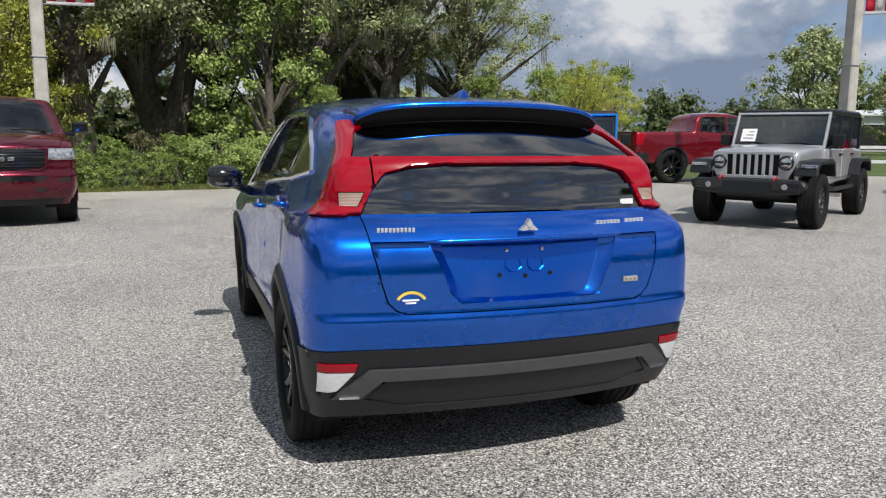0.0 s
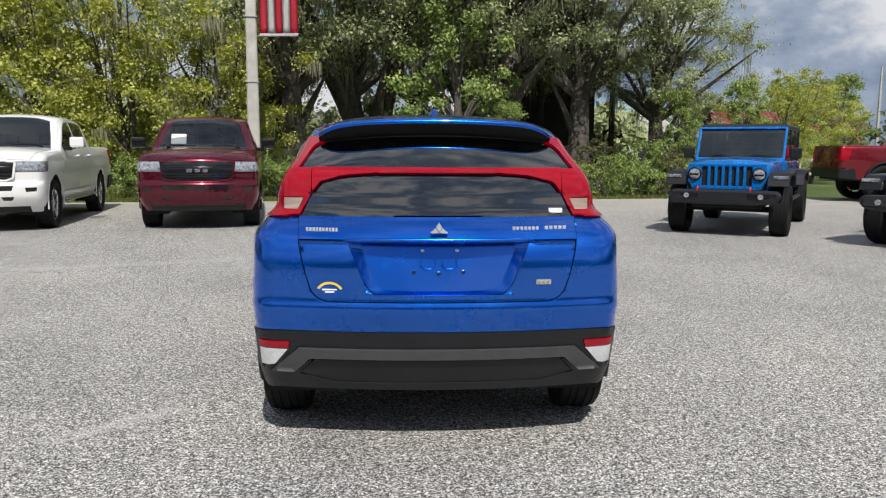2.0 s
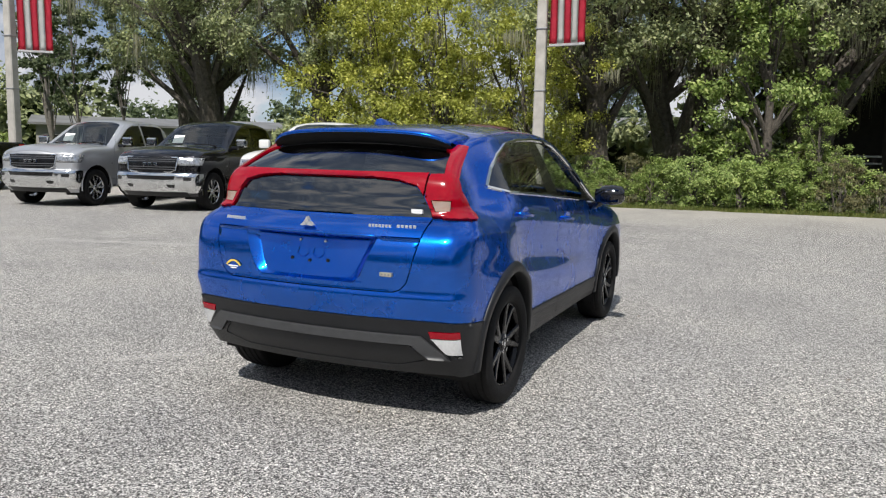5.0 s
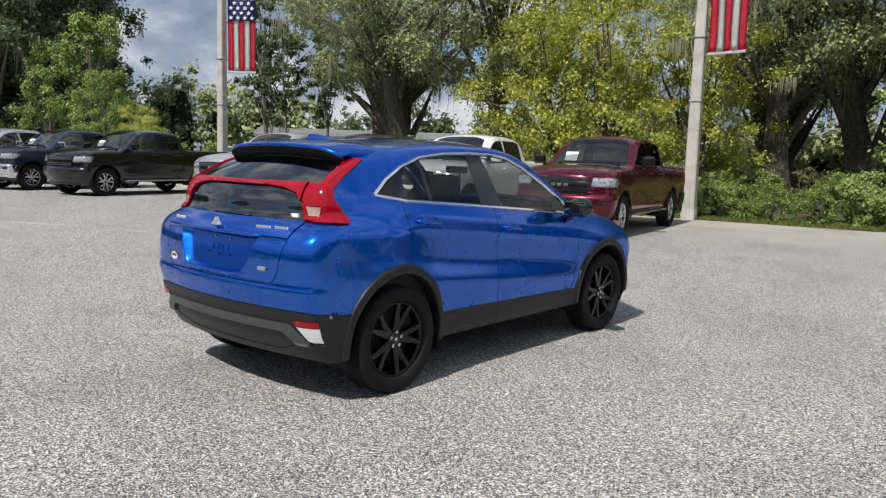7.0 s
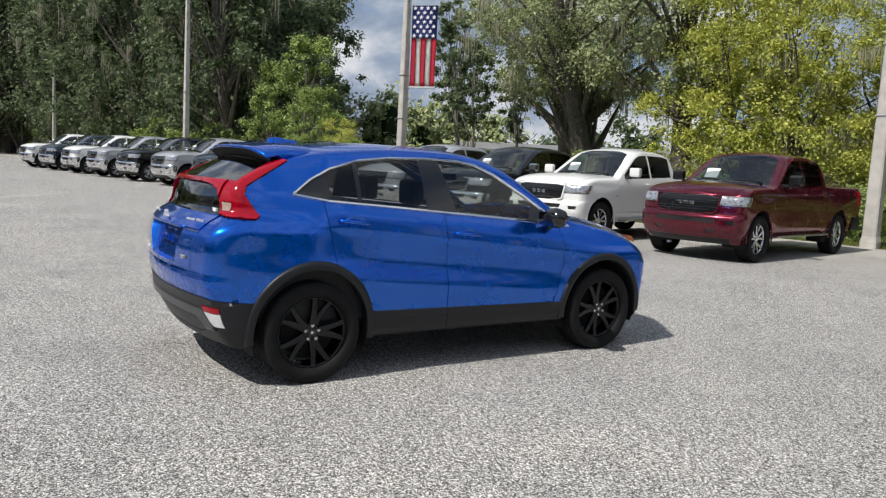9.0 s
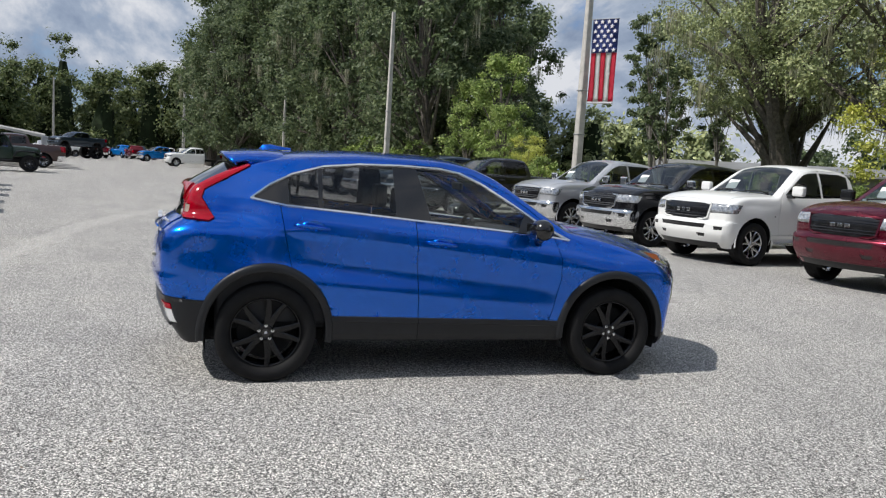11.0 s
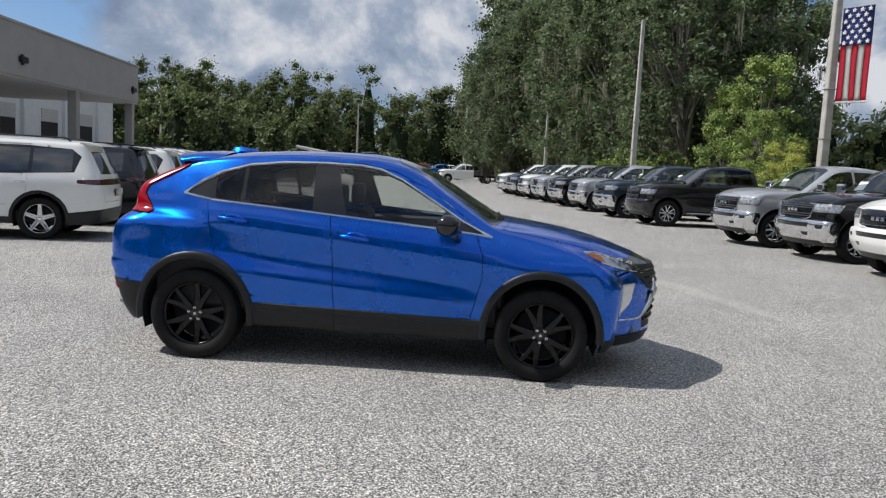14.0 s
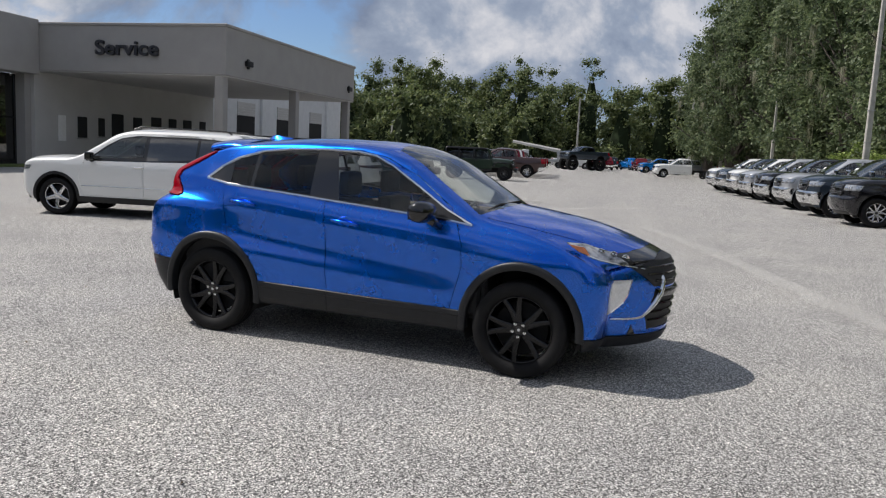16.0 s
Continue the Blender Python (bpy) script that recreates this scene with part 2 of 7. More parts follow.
M["glass_dark"] = tinted("dark_tinted_glass", (0.035, 0.037, 0.04), 1.0, 2.3)
M["glass_side"] = tinted("lightly_tinted_glass", (0.78, 0.82, 0.79), 1.0, 1.52)
M["glass_rear"] = tinted("privacy_glass", (0.46, 0.465, 0.47), 1.0, 1.5)
M["glass_truck"] = tinted("vehicle_glass", (0.55, 0.60, 0.60), 1.0, 1.85)
M["badge"] = plain("satin_silver_badge", (0.74, 0.75, 0.76), 0.36, 0.65, 0.04, 20)
M["yellow"] = plain("yellow_print", (0.75, 0.58, 0.10), 0.5)
M["white_print"] = plain("white_print", (0.80, 0.80, 0.78), 0.5, 0, 0.05)
M["gold"] = plain("pale_gold_badge", (0.55, 0.52, 0.40), 0.3, 0.6)
M["paper"] = plain("white_window_sticker", (0.82, 0.82, 0.80), 0.6, 0, 0.04)
M["grey_print"] = plain("grey_print", (0.22, 0.22, 0.23), 0.6)
M["asphalt"] = aggregate()
M["grass"] = grassy()
M["concrete"] = plain("pale_concrete", (0.46, 0.44, 0.40), 0.85, 0, 0.18, 3.0, 0.4, 0, 60)
M["steel"] = plain("galvanised_steel", (0.42, 0.43, 0.44), 0.45, 0.6, 0.12, 5)
M["stucco"] = plain("grey_stucco", (0.36, 0.345, 0.325), 0.9, 0, 0.05, 1.2, 0.3, 0, 90)
M["stucco_light"] = plain("off_white_stucco", (0.52, 0.51, 0.49), 0.9, 0, 0.05, 1.0, 0.3, 0, 90)
M["metal_white"] = plain("white_metal_sheet", (0.66, 0.67, 0.68), 0.5, 0.1, 0.06, 2.0)
# near-black that stands in for the shade of rooms and openings
M["room_shade"] = plain("painted_room_shade", (0.02, 0.02, 0.02), 0.9)
M["sign"] = plain("dark_sign_letters", (0.025, 0.025, 0.03), 0.4)
M["flag_red"] = plain("red_flag_cloth", (0.52, 0.03, 0.05), 0.8, 0, 0.08, 6)
M["flag_white"] = plain("white_flag_cloth", (0.78, 0.77, 0.76), 0.8, 0, 0.05, 6)
M["flag_blue"] = plain("blue_flag_cloth", (0.035, 0.06, 0.22), 0.8, 0, 0.08, 6)
M["barn"] = plain("red_barn_metal", (0.20, 0.035, 0.04), 0.6, 0, 0.1, 1.0)
M["wood_dark"] = plain("dark_weathered_wood", (0.035, 0.030, 0.026), 0.85, 0, 0.25, 5.0, 0.4)
M["bark_oak"] = bark("oak_bark", (0.045, 0.038, 0.032), (0.17, 0.15, 0.125))
M["bark_pale"] = bark("pale_bark", (0.09, 0.08, 0.07), (0.27, 0.25, 0.22))
M["leaf_oak"] = leafy("oak_leaves", [(0.0, (0.17, 0.21, 0.105)), (0.5, (0.34, 0.39, 0.20)), (1.0, (0.54, 0.57, 0.32))], 0.28)
M["leaf_light"] = leafy("yellow_green_leaves", [(0.0, (0.27, 0.31, 0.06)), (0.5, (0.46, 0.49, 0.10)), (1.0, (0.64, 0.63, 0.18))], 0.30)
M["leaf_mid"] = leafy("mid_green_leaves", [(0.0, (0.072, 0.106, 0.056)), (0.5, (0.135, 0.18, 0.095)), (1.0, (0.23, 0.275, 0.15))], 0.45)
M["leaf_vine"] = leafy("vine_leaves", [(0.0, (0.14, 0.21, 0.05)), (0.5, (0.27, 0.37, 0.10)), (1.0, (0.46, 0.53, 0.20))], 0.25)
M["leaf_far"] = leafy("distant_leaves", [(0.0, (0.065, 0.095, 0.040)), (0.5, (0.125, 0.165, 0.066)), (1.0, (0.22, 0.25, 0.105))], 0.4)
# near-black green that stands in for the shade between the crowns
M["shade_green"] = plain("wood_shade_green", (0.016, 0.026, 0.010), 0.9, 0, 0.4, 0.8, 0.6, 0, 3.0, 0.2)
M["moss"] = leafy("spanish_moss", [(0.0, (0.24, 0.24, 0.175)), (0.5, (0.36, 0.355, 0.27)), (1.0, (0.48, 0.47, 0.38))], 0.5)
M["dry"] = leafy("dry_twigs", [(0.0, (0.09, 0.10, 0.04)), (0.5, (0.15, 0.14, 0.06)), (1.0, (0.22, 0.20, 0.10))], 0.2)
M["blade"] = leafy("grass_blades", [(0.0, (0.07, 0.11, 0.02)), (0.5, (0.14, 0.18, 0.035)), (1.0, (0.27, 0.26, 0.09))], 0.35)


def worn_line():
    """Old road paint, mostly rubbed off."""
    m, n, l, b = material("worn_road_paint")
    b.inputs["Base Color"].default_value = (0.66, 0.64, 0.60, 1)
    b.inputs["Roughness"].default_value = 0.85
    t = grain(n, l, 45.0, 6.0, 0.7)
    k = ramp(n, l, t.outputs["Fac"], [(0.42, (0, 0, 0)), (0.60, (0.7, 0.7, 0.7))])
    tr, mx = n.new("ShaderNodeBsdfTransparent"), n.new("ShaderNodeMixShader")
    l.new(k.outputs[0], mx.inputs[0])
    l.new(tr.outputs[0], mx.inputs[1])
    l.new(b.outputs[0], mx.inputs[2])
    l.new(mx.outputs[0], n["Material Output"].inputs[0])
    return m


def striped_lens():
    """Clear lens ribs with amber between them."""
    m, n, l, b = material("striped_lens")
    co, w = n.new("ShaderNodeTexCoord"), n.new("ShaderNodeTexWave")
    w.bands_direction = "Z"
    w.inputs["Scale"].default_value = 55.0
    l.new(co.outputs["Object"], w.inputs["Vector"])
    r = ramp(n, l, w.outputs["Fac"], [(0.2, (0.32, 0.16, 0.10)), (0.55, (0.37, 0.29, 0.24)), (0.9, (0.42, 0.38, 0.35))])
    l.new(r.outputs[0], b.inputs["Base Color"])
    b.inputs["Roughness"].default_value = 0.15
    b.inputs["Coat Weight"].default_value = 0.6
    return m


def flag_cloth(name, col):
    """Thin cloth that lets sunlight through."""
    m, n, l, b = material(name)
    t = grain(n, l, 6.0, 4.0)
    r = ramp(n, l, t.outputs["Fac"], [(0.3, [c * 0.92 for c in col]), (0.7, [min(1, c * 1.08) for c in col])])
    l.new(r.outputs[0], b.inputs["Base Color"])
    b.inputs["Roughness"].default_value = 0.8
    tl, ms = n.new("ShaderNodeBsdfTranslucent"), n.new("ShaderNodeMixShader")
    l.new(r.outputs[0], tl.inputs[0])
    ms.inputs[0].default_value = 0.12
    l.new(b.outputs[0], ms.inputs[1])
    l.new(tl.outputs[0], ms.inputs[2])
    l.new(ms.outputs[0], n["Material Output"].inputs[0])
    return m


M["banner_red"] = flag_cloth("red_banner_cloth", (0.74, 0.055, 0.10))
M["banner_white"] = flag_cloth("white_banner_cloth", (0.88, 0.86, 0.88))
M["banner_blue"] = flag_cloth("blue_banner_cloth", (0.06, 0.09, 0.30))
M["lens_strip"] = striped_lens()
M["worn_mark"] = worn_line()

# ---- building tools ----
def thing(name, label, category, group="", m=None, kind=""):
    e = new(name)
    e.empty_display_size = 0.2
    if m is not None:
        e.matrix_basis = m
    return tagged(e, label, category, group, kind)


def part(name, bm, mat, parent=None, label="", smooth=False, m=None):
    """Links a bmesh (or a mesh that is shared) as one mesh object under a thing or a part."""
    if isinstance(bm, bmesh.types.BMesh):
        me = bpy.data.meshes.new(name)
        if smooth:
            for f in bm.faces:
                f.smooth = True
        bm.to_mesh(me)
        bm.free()
        me.materials.append(mat)
    else:
        me = bm
    ob = new(name, me)
    ob.parent = parent
    if m is not None:
        ob.matrix_basis = m
    return tagged(ob, label) if label else ob


def grid_faces(bm, rows, closed=False, flip=False):
    """Skins rows of vertices."""
    for a, b in zip(rows, rows[1:]):
        n = len(a)
        for i in range(n if closed else n - 1):
            j = (i + 1) % n
            q = (a[i], a[j], b[j], b[i])
            try:
                bm.faces.new(q[::-1] if flip else q)
            except ValueError:
                pass


def box(bm, lo, hi, bev=0.0, m=None, seg=1):
    """A box between two corners, its edges bevelled."""
    t = bmesh.new()
    bmesh.ops.create_cube(t, size=1.0)
    for v in t.verts:
        v.co = Vector([lo[i] + (v.co[i] + 0.5) * (hi[i] - lo[i]) for i in range(3)])
    if bev:
        bmesh.ops.bevel(t, geom=t.edges[:], offset=bev, segments=seg, profile=0.6, affect="EDGES")
    join(bm, t, m)
    return bm


def join(bm, t, m=None):
    """Moves all of t into bm."""
    made = {v: bm.verts.new(m @ v.co if m is not None else v.co) for v in t.verts}
    for f in t.faces:
        g = bm.faces.new([made[v] for v in f.verts])
        g.smooth, g.material_index = f.smooth, f.material_index
    t.free()
    return bm


def prism(bm, poly, axis, a, b, bev=0.0, m=None):
    """A polygon drawn in the plane across an axis, extruded from a to b."""
    t = bmesh.new()

    def at(p, h):
        return Vector({"x": (h, p[0], p[1]), "y": (p[0], h, p[1]), "z": (p[0], p[1], h)}[axis])

    lo, hi = [t.verts.new(at(p, a)) for p in poly], [t.verts.new(at(p, b)) for p in poly]
    t.faces.new(lo), t.faces.new(hi)
    grid_faces(t, [lo, hi], True)
    bmesh.ops.recalc_face_normals(t, faces=t.faces[:])
    if bev:
        bmesh.ops.bevel(t, geom=t.edges[:], offset=bev, segments=1, affect="EDGES")
    join(bm, t, m)
    return bm


def ring(bm, c, u, v, r, n):
    return [bm.verts.new(c + u * (r * math.cos(2 * math.pi * i / n)) + v * (r * math.sin(2 * math.pi * i / n))) for i in range(n)]


def tube(bm, pts, rad, n=8, cap=True):
    """A round bar along points; rad is one radius or one each."""
    pts = [Vector(p) for p in pts]
    rad = rad if isinstance(rad, (list, tuple)) else [rad] * len(pts)
    rows, u = [], None
    for i, p in enumerate(pts):
        d = (pts[min(i + 1, len(pts) - 1)] - pts[max(i - 1, 0)]).normalized()
        if u is None:
            u = d.orthogonal().normalized()
        u = (u - d * u.dot(d)).normalized()
        rows.append(ring(bm, p, u, d.cross(u), rad[i], n))
    grid_faces(bm, rows, True)
    if cap:
        bm.faces.new(rows[0][::-1]), bm.faces.new(rows[-1])
    return bm


def lathe(bm, profile, n=32, centre=(0, 0, 0)):
    """Turns a profile of (along x, radius) round the x axis."""
    c = Vector(centre)
    rows = [ring(bm, c + Vector((h, 0, 0)), Vector((0, 1, 0)), Vector((0, 0, 1)), max(r, 0.0005), n) for h, r in profile]
    grid_faces(bm, rows, True)
    bmesh.ops.recalc_face_normals(bm, faces=bm.faces[:])
    return bm


def curve(pts):
    """A smooth curve through points that never overshoots them."""
    xs, ys = np.array([p[0] for p in pts], float), np.array([p[1] for p in pts], float)
    h, d = np.diff(xs), np.diff(ys) / np.diff(xs)
    s = np.zeros(len(xs))
    for i in range(1, len(xs) - 1):
        if d[i - 1] * d[i] > 0:
            w1, w2 = 2 * h[i] + h[i - 1], h[i] + 2 * h[i - 1]
            s[i] = (w1 + w2) / (w1 / d[i - 1] + w2 / d[i])
    s[0], s[-1] = d[0], d[-1]

    def f(x):
        x = min(max(x, xs[0]), xs[-1])
        i = min(int(np.searchsorted(xs, x, "right")) - 1, len(h) - 1)
        t = (x - xs[i]) / h[i]
        return float(ys[i] * (1 + 2 * t) * (1 - t) ** 2 + s[i] * h[i] * t * (1 - t) ** 2 + ys[i + 1] * t * t * (3 - 2 * t) + s[i + 1] * h[i] * t * t * (t - 1))

    return f


def inside(p, poly):
    x, y = p
    hit = False
    for (x0, y0), (x1, y1) in zip(poly, poly[1:] + poly[:1]):
        if (y0 > y) != (y1 > y) and x < (x1 - x0) * (y - y0) / (y1 - y0) + x0:
            hit = not hit
    return hit


def disc(cy, cz, r, n=28, tall=1.0):
    return [(cy + r * math.cos(2 * math.pi * i / n), cz + tall * r * math.sin(2 * math.pi * i / n)) for i in range(n)]


SIDE, TOP, REAR, FRONT = 0, 1, 2, 3
PLANES = {"yz": (1, 2), "xz": (0, 2), "xy": (0, 1)}


class Shell:
    """A vehicle's skin: a box grid bent to profiles, from which panels, panes and lamps are cut."""

    def __init__(self, s):
        self.bm = bm = bmesh.new()
        self.tree = None
        nq, nr, nx = s["cells"]
        warp = lambda t, k: t + k * math.sin(2 * math.pi * t) / (2 * math.pi)
        qs = [warp(i / nq, -0.6) for i in range(nq + 1)]
        rs = [warp(i / nr, -0.35) for i in range(nr + 1)]
        ps = [-1 + 2 * warp(i / nx, -0.3) for i in range(nx + 1)]
        yr, yf, zt, zb, crown, wide = s["yr"], s["yf"], s["zt"], s["zb"], s["crown"], s["wide"]
        tops = []
        for q in qs:
            a, b = s["ends"]
            for _ in range(40):
                c = (a + b) / 2
                z = zt(c)
                if c < yr(z) + q * (yf(z) - yr(z)):
                    a = c
                else:
                    b = c
            tops.append((c, zt(c)))
        heights = []
        for q, (c, ztop) in zip(qs, tops):
            zbot = zb(c)
            knots = [(0, zbot)]
            for k, f in s.get("lines", ()):
                z = zbot + 0.5 * (ztop - zbot)
                for _ in range(8):
                    z = f(yr(z) + q * (yf(z) - yr(z)))
                knots.append((k, min(max(z, knots[-1][1] + 0.05), ztop - 0.05 * (1 + (nr - k) / nr))))
            knots.append((nr, ztop))
            row = [zbot]
            for (k0, z0), (k1, z1) in zip(knots, knots[1:]):
                row += [z0 + (z1 - z0) * warp(i / (k1 - k0), -0.35) for i in range(1, k1 - k0 + 1)]
            heights.append(row)
        rrx, rry, rc, rl = s["rear"]
        frx, fry, fc, fl = s["front"]
        made = {}

        def vert(i, j, k):
            if (i, j, k) in made:
                return made[i, j, k]
            p, q, r = ps[i], qs[j], rs[k]
            ztop, zbot = tops[j][1], zb(tops[j][0])
            z = heights[j][k]
            r = (z - zbot) / (ztop - zbot)
            y = yr(z) + q * (yf(z) - yr(z))
            df, dr = max(yf(z) - y, 0), max(y - yr(z), 0)
            y += rc * p * p * max(0, 1 - dr / rl) ** 2 - fc * p * p * max(0, 1 - df / fl) ** 2
            w = wide(y, z)
            soft = s["rear_soft"](z) if "rear_soft" in s else 1.0
            if dr < rry * soft:
                w -= rrx * soft * (1 - math.sqrt(max(0, 1 - (1 - dr / (rry * soft)) ** 2)))
            if df < fry:
                w -= frx * (1 - math.sqrt(max(0, 1 - (1 - df / fry) ** 2)))
            dz = ztop - z
            if dz < s["round"]:
                w -= s["round"] * (1 - math.sqrt(max(0, 1 - (1 - dz / s["round"]) ** 2)))
            lift = crown(y) * (1 - abs(p) ** 2.4) * (1.0 if k == nr else r ** 8)
            made[i, j, k] = bm.verts.new((p * w, y, z + lift))
            return made[i, j, k]

        def quad(tag, *ids):
            f = bm.faces.new([vert(*t) for t in ids])
            f.material_index, f.smooth = tag, True

        for j in range(nq):
            for k in range(nr):
                quad(SIDE, (nx, j, k), (nx, j + 1, k), (nx, j + 1, k + 1), (nx, j, k + 1))
                quad(SIDE, (0, j + 1, k), (0, j, k), (0, j, k + 1), (0, j + 1, k + 1))
            for i in range(nx):
                quad(TOP, (i, j, nr), (i + 1, j, nr), (i + 1, j + 1, nr), (i, j + 1, nr))
        for i in range(nx):
            for k in range(nr):
                quad(REAR, (i, 0, k), (i + 1, 0, k), (i + 1, 0, k + 1), (i, 0, k + 1))
                quad(FRONT, (i + 1, nq, k), (i, nq, k), (i, nq, k + 1), (i + 1, nq, k + 1))
        bm.normal_update()

    def cut(self, tags, plane, poly, region, mirror=False):
        """Cuts the faces of some tags along a polygon and gives those inside a region's number."""
        for pl in ([poly, [(-a, b) for a, b in poly]] if mirror else [poly]):
            self._cut(tags, plane, pl, region)

    def _cut(self, tags, plane, poly, region):
        bm, (a, b) = self.bm, PLANES[plane]
        lo = [min(p[i] for p in poly) - 0.02 for i in (0, 1)]
        hi = [max(p[i] for p in poly) + 0.02 for i in (0, 1)]

        def near():
            out = []
            for f in bm.faces:
                if f.material_index in tags:
                    c = f.verts[0].co
                    if lo[0] - 0.3 < c[a] < hi[0] + 0.3 and lo[1] - 0.3 < c[b] < hi[1] + 0.3:
                        out.append(f)
            return out

        for (p0, p1) in zip(poly, poly[1:] + poly[:1]):
            e0, e1 = (min(p0[0], p1[0]) - 1e-4, min(p0[1], p1[1]) - 1e-4), (max(p0[0], p1[0]) + 1e-4, max(p0[1], p1[1]) + 1e-4)
            faces = []
            for f in near():
                us, vs = [v.co[a] for v in f.verts], [v.co[b] for v in f.verts]
                if max(us) >= e0[0] and min(us) <= e1[0] and max(vs) >= e0[1] and min(vs) <= e1[1]:
                    faces.append(f)
            if not faces:
                continue
            no, at = [0, 0, 0], [0, 0, 0]
            no[a], no[b] = p1[1] - p0[1], p0[0] - p1[0]
            at[a], at[b] = p0
            geom = set(faces)
            for f in faces:
                geom.update(f.edges), geom.update(f.verts)
            bmesh.ops.bisect_plane(bm, geom=list(geom), dist=1e-5, plane_co=at, plane_no=no)
        for f in near():
            c = f.calc_center_median()
            if inside((c[a], c[b]), poly):
                f.material_index = region

    def remove(self, region):
        bmesh.ops.delete(self.bm, geom=[f for f in self.bm.faces if f.material_index == region], context="FACES")

    def take(self, regions, side=0, gap=0.002, lift=0.0, rim=0.012, flare=False):
        """A mesh of its own from regions: drawn in by the gap at its edge, lifted off the skin, with a folded rim."""
        regions = {regions} if isinstance(regions, int) else set(regions)
        out, made, nor = bmesh.new(), {}, {}
        for f in self.bm.faces:
            if f.material_index not in regions or (side and side * f.calc_center_median().x < 0):
                continue
            vs = []
            for v in f.verts:
                if v not in made:
                    made[v] = out.verts.new(v.co + v.normal * lift)
                    nor[made[v]] = v.normal.copy()
                vs.append(made[v])
            try:
                out.faces.new(vs).smooth = True
            except ValueError:
                pass
        if rim:
            out.normal_update()
            pull = {}
            edges = [e for e in out.edges if len(e.link_faces) == 1]
            for e in edges:
                f = e.link_faces[0]
                d = (e.verts[1].co - e.verts[0].co).cross(f.normal)
                if d.length < 1e-9:
                    continue
                d.normalize()
                if d.dot(f.calc_center_median() - e.verts[0].co) < 0:
                    d = -d
                for v in e.verts:
                    pull[v] = pull.get(v, Vector()) + d
            deep = {}
            for v, d in pull.items():
                was = v.co.copy()
                if d.length > 1e-6:
                    v.co += d.normalized() * gap
                deep[v] = out.verts.new((was if flare else v.co) - nor[v] * rim)
            for e in edges:
                a, b = e.verts
                if a in deep and b in deep:
                    f = e.link_faces[0]
                    order = [l.vert for l in f.loops]
                    i = order.index(a)
                    first, second = (a, b) if order[(i + 1) % len(order)] is b else (b, a)
                    out.faces.new((second, first, deep[first], deep[second])).smooth = not flare
                    e.smooth = False
        return out


TYRES = {}


def wheel_meshes(style, r, w, rr, rim_mat, spokes):
    """Tyre with grooved tread, and a spoked rim; kept, so that alike wheels share them."""
    if style in TYRES:
        return TYRES[style]
    t = bmesh.new()
    h = w / 2
    prof = [(-h * 0.55, rr * 0.97), (-h * 0.86, rr + 0.01), (-h, rr + (r - rr) * 0.45), (-h * 0.95, r - 0.022), (-h * 0.84, r - 0.005)]
    for g in (-0.55, -0.2, 0.2, 0.55):
        c = g * h
        prof += [(c - 0.007, r), (c - 0.005, r - 0.010), (c + 0.005, r - 0.010), (c + 0.007, r)]
    prof += [(h * 0.84, r - 0.005), (h * 0.95, r - 0.022), (h, rr + (r - rr) * 0.45), (h * 0.86, rr + 0.01), (h * 0.55, rr * 0.97)]
    lathe(t, prof, 56)
    for f in t.faces:
        f.smooth = abs(f.normal.x) > 0.5
    tyre = bpy.data.meshes.new("tyre")
    t.to_mesh(tyre), t.free()
    tyre.materials.append(M["rubber"])
    t = bmesh.new()
    for i in range(56):
        a = 2 * math.pi * i / 56
        for s in (-1, 1):
            box(t, (s * h * 0.68 - 0.022, -0.012, r - 0.012), (s * h * 0.68 + 0.022, 0.012, r + 0.0015), 0, pose(0, 0, 0, math.degrees(a)))
    tread = bpy.data.meshes.new("tread")
    t.to_mesh(tread), t.free()
    tread.materials.append(M["rubber"])
    b = bmesh.new()
    lathe(b, [(-h * 0.6, rr * 0.93), (h * 0.5, rr * 0.93), (h * 0.72, rr * 0.965), (h * 0.74, rr), (h * 0.62, rr), (h * 0.5, rr * 0.99), (-h * 0.6, rr * 0.99)], 48)
    for f in b.faces:
        f.smooth = True
    n, pair, thick = spokes
    for i in range(n):
        arms = [(s, 360 * i / n + s * 7, 360 * i / n + s * (180 / n) * (0.52 if style != "hero" else 0.40), 0.0, thick) for s in ((-1, 1) if pair else (0,))]
        for s, a0, a1, u0, thick_ in arms:
            k = bmesh.new()
            rows = []
            for u in (0.0, 0.35, 0.7, 1.0):
                rad = rr * (0.2 + 0.77 * (u0 + (1 - u0) * u))
                ang = radians(a0 + (a1 - a0) * u)
                hw = rr * thick_ * (1.15 - 0.35 * u)
                x = h * (0.60 + 0.16 * u - 0.1 * (1 - u) * u)
                cy, cz = rad * math.cos(ang), rad * math.sin(ang)
                ty, tz = -math.sin(ang), math.cos(ang)
                rows.append([k.verts.new((x - 0.035, cy - ty * hw, cz - tz * hw)), k.verts.new((x - 0.006, cy - ty * hw, cz - tz * hw)), k.verts.new((x, cy - ty * hw * 0.6, cz - tz * hw * 0.6)),
                             k.verts.new((x, cy + ty * hw * 0.6, cz + tz * hw * 0.6)), k.verts.new((x - 0.006, cy + ty * hw, cz + tz * hw)), k.verts.new((x - 0.035, cy + ty * hw, cz + tz * hw))])
            grid_faces(k, rows, True)
            bmesh.ops.recalc_face_normals(k, faces=k.faces[:])
            join(b, k)
    lathe_hub = bmesh.new()
    lathe(lathe_hub, [(0.0, rr * 0.22), (h * 0.56, rr * 0.25), (h * 0.66, rr * 0.20), (h * 0.64, rr * 0.16), (h * 0.64, 0.0)], 24)
    join(b, lathe_hub)
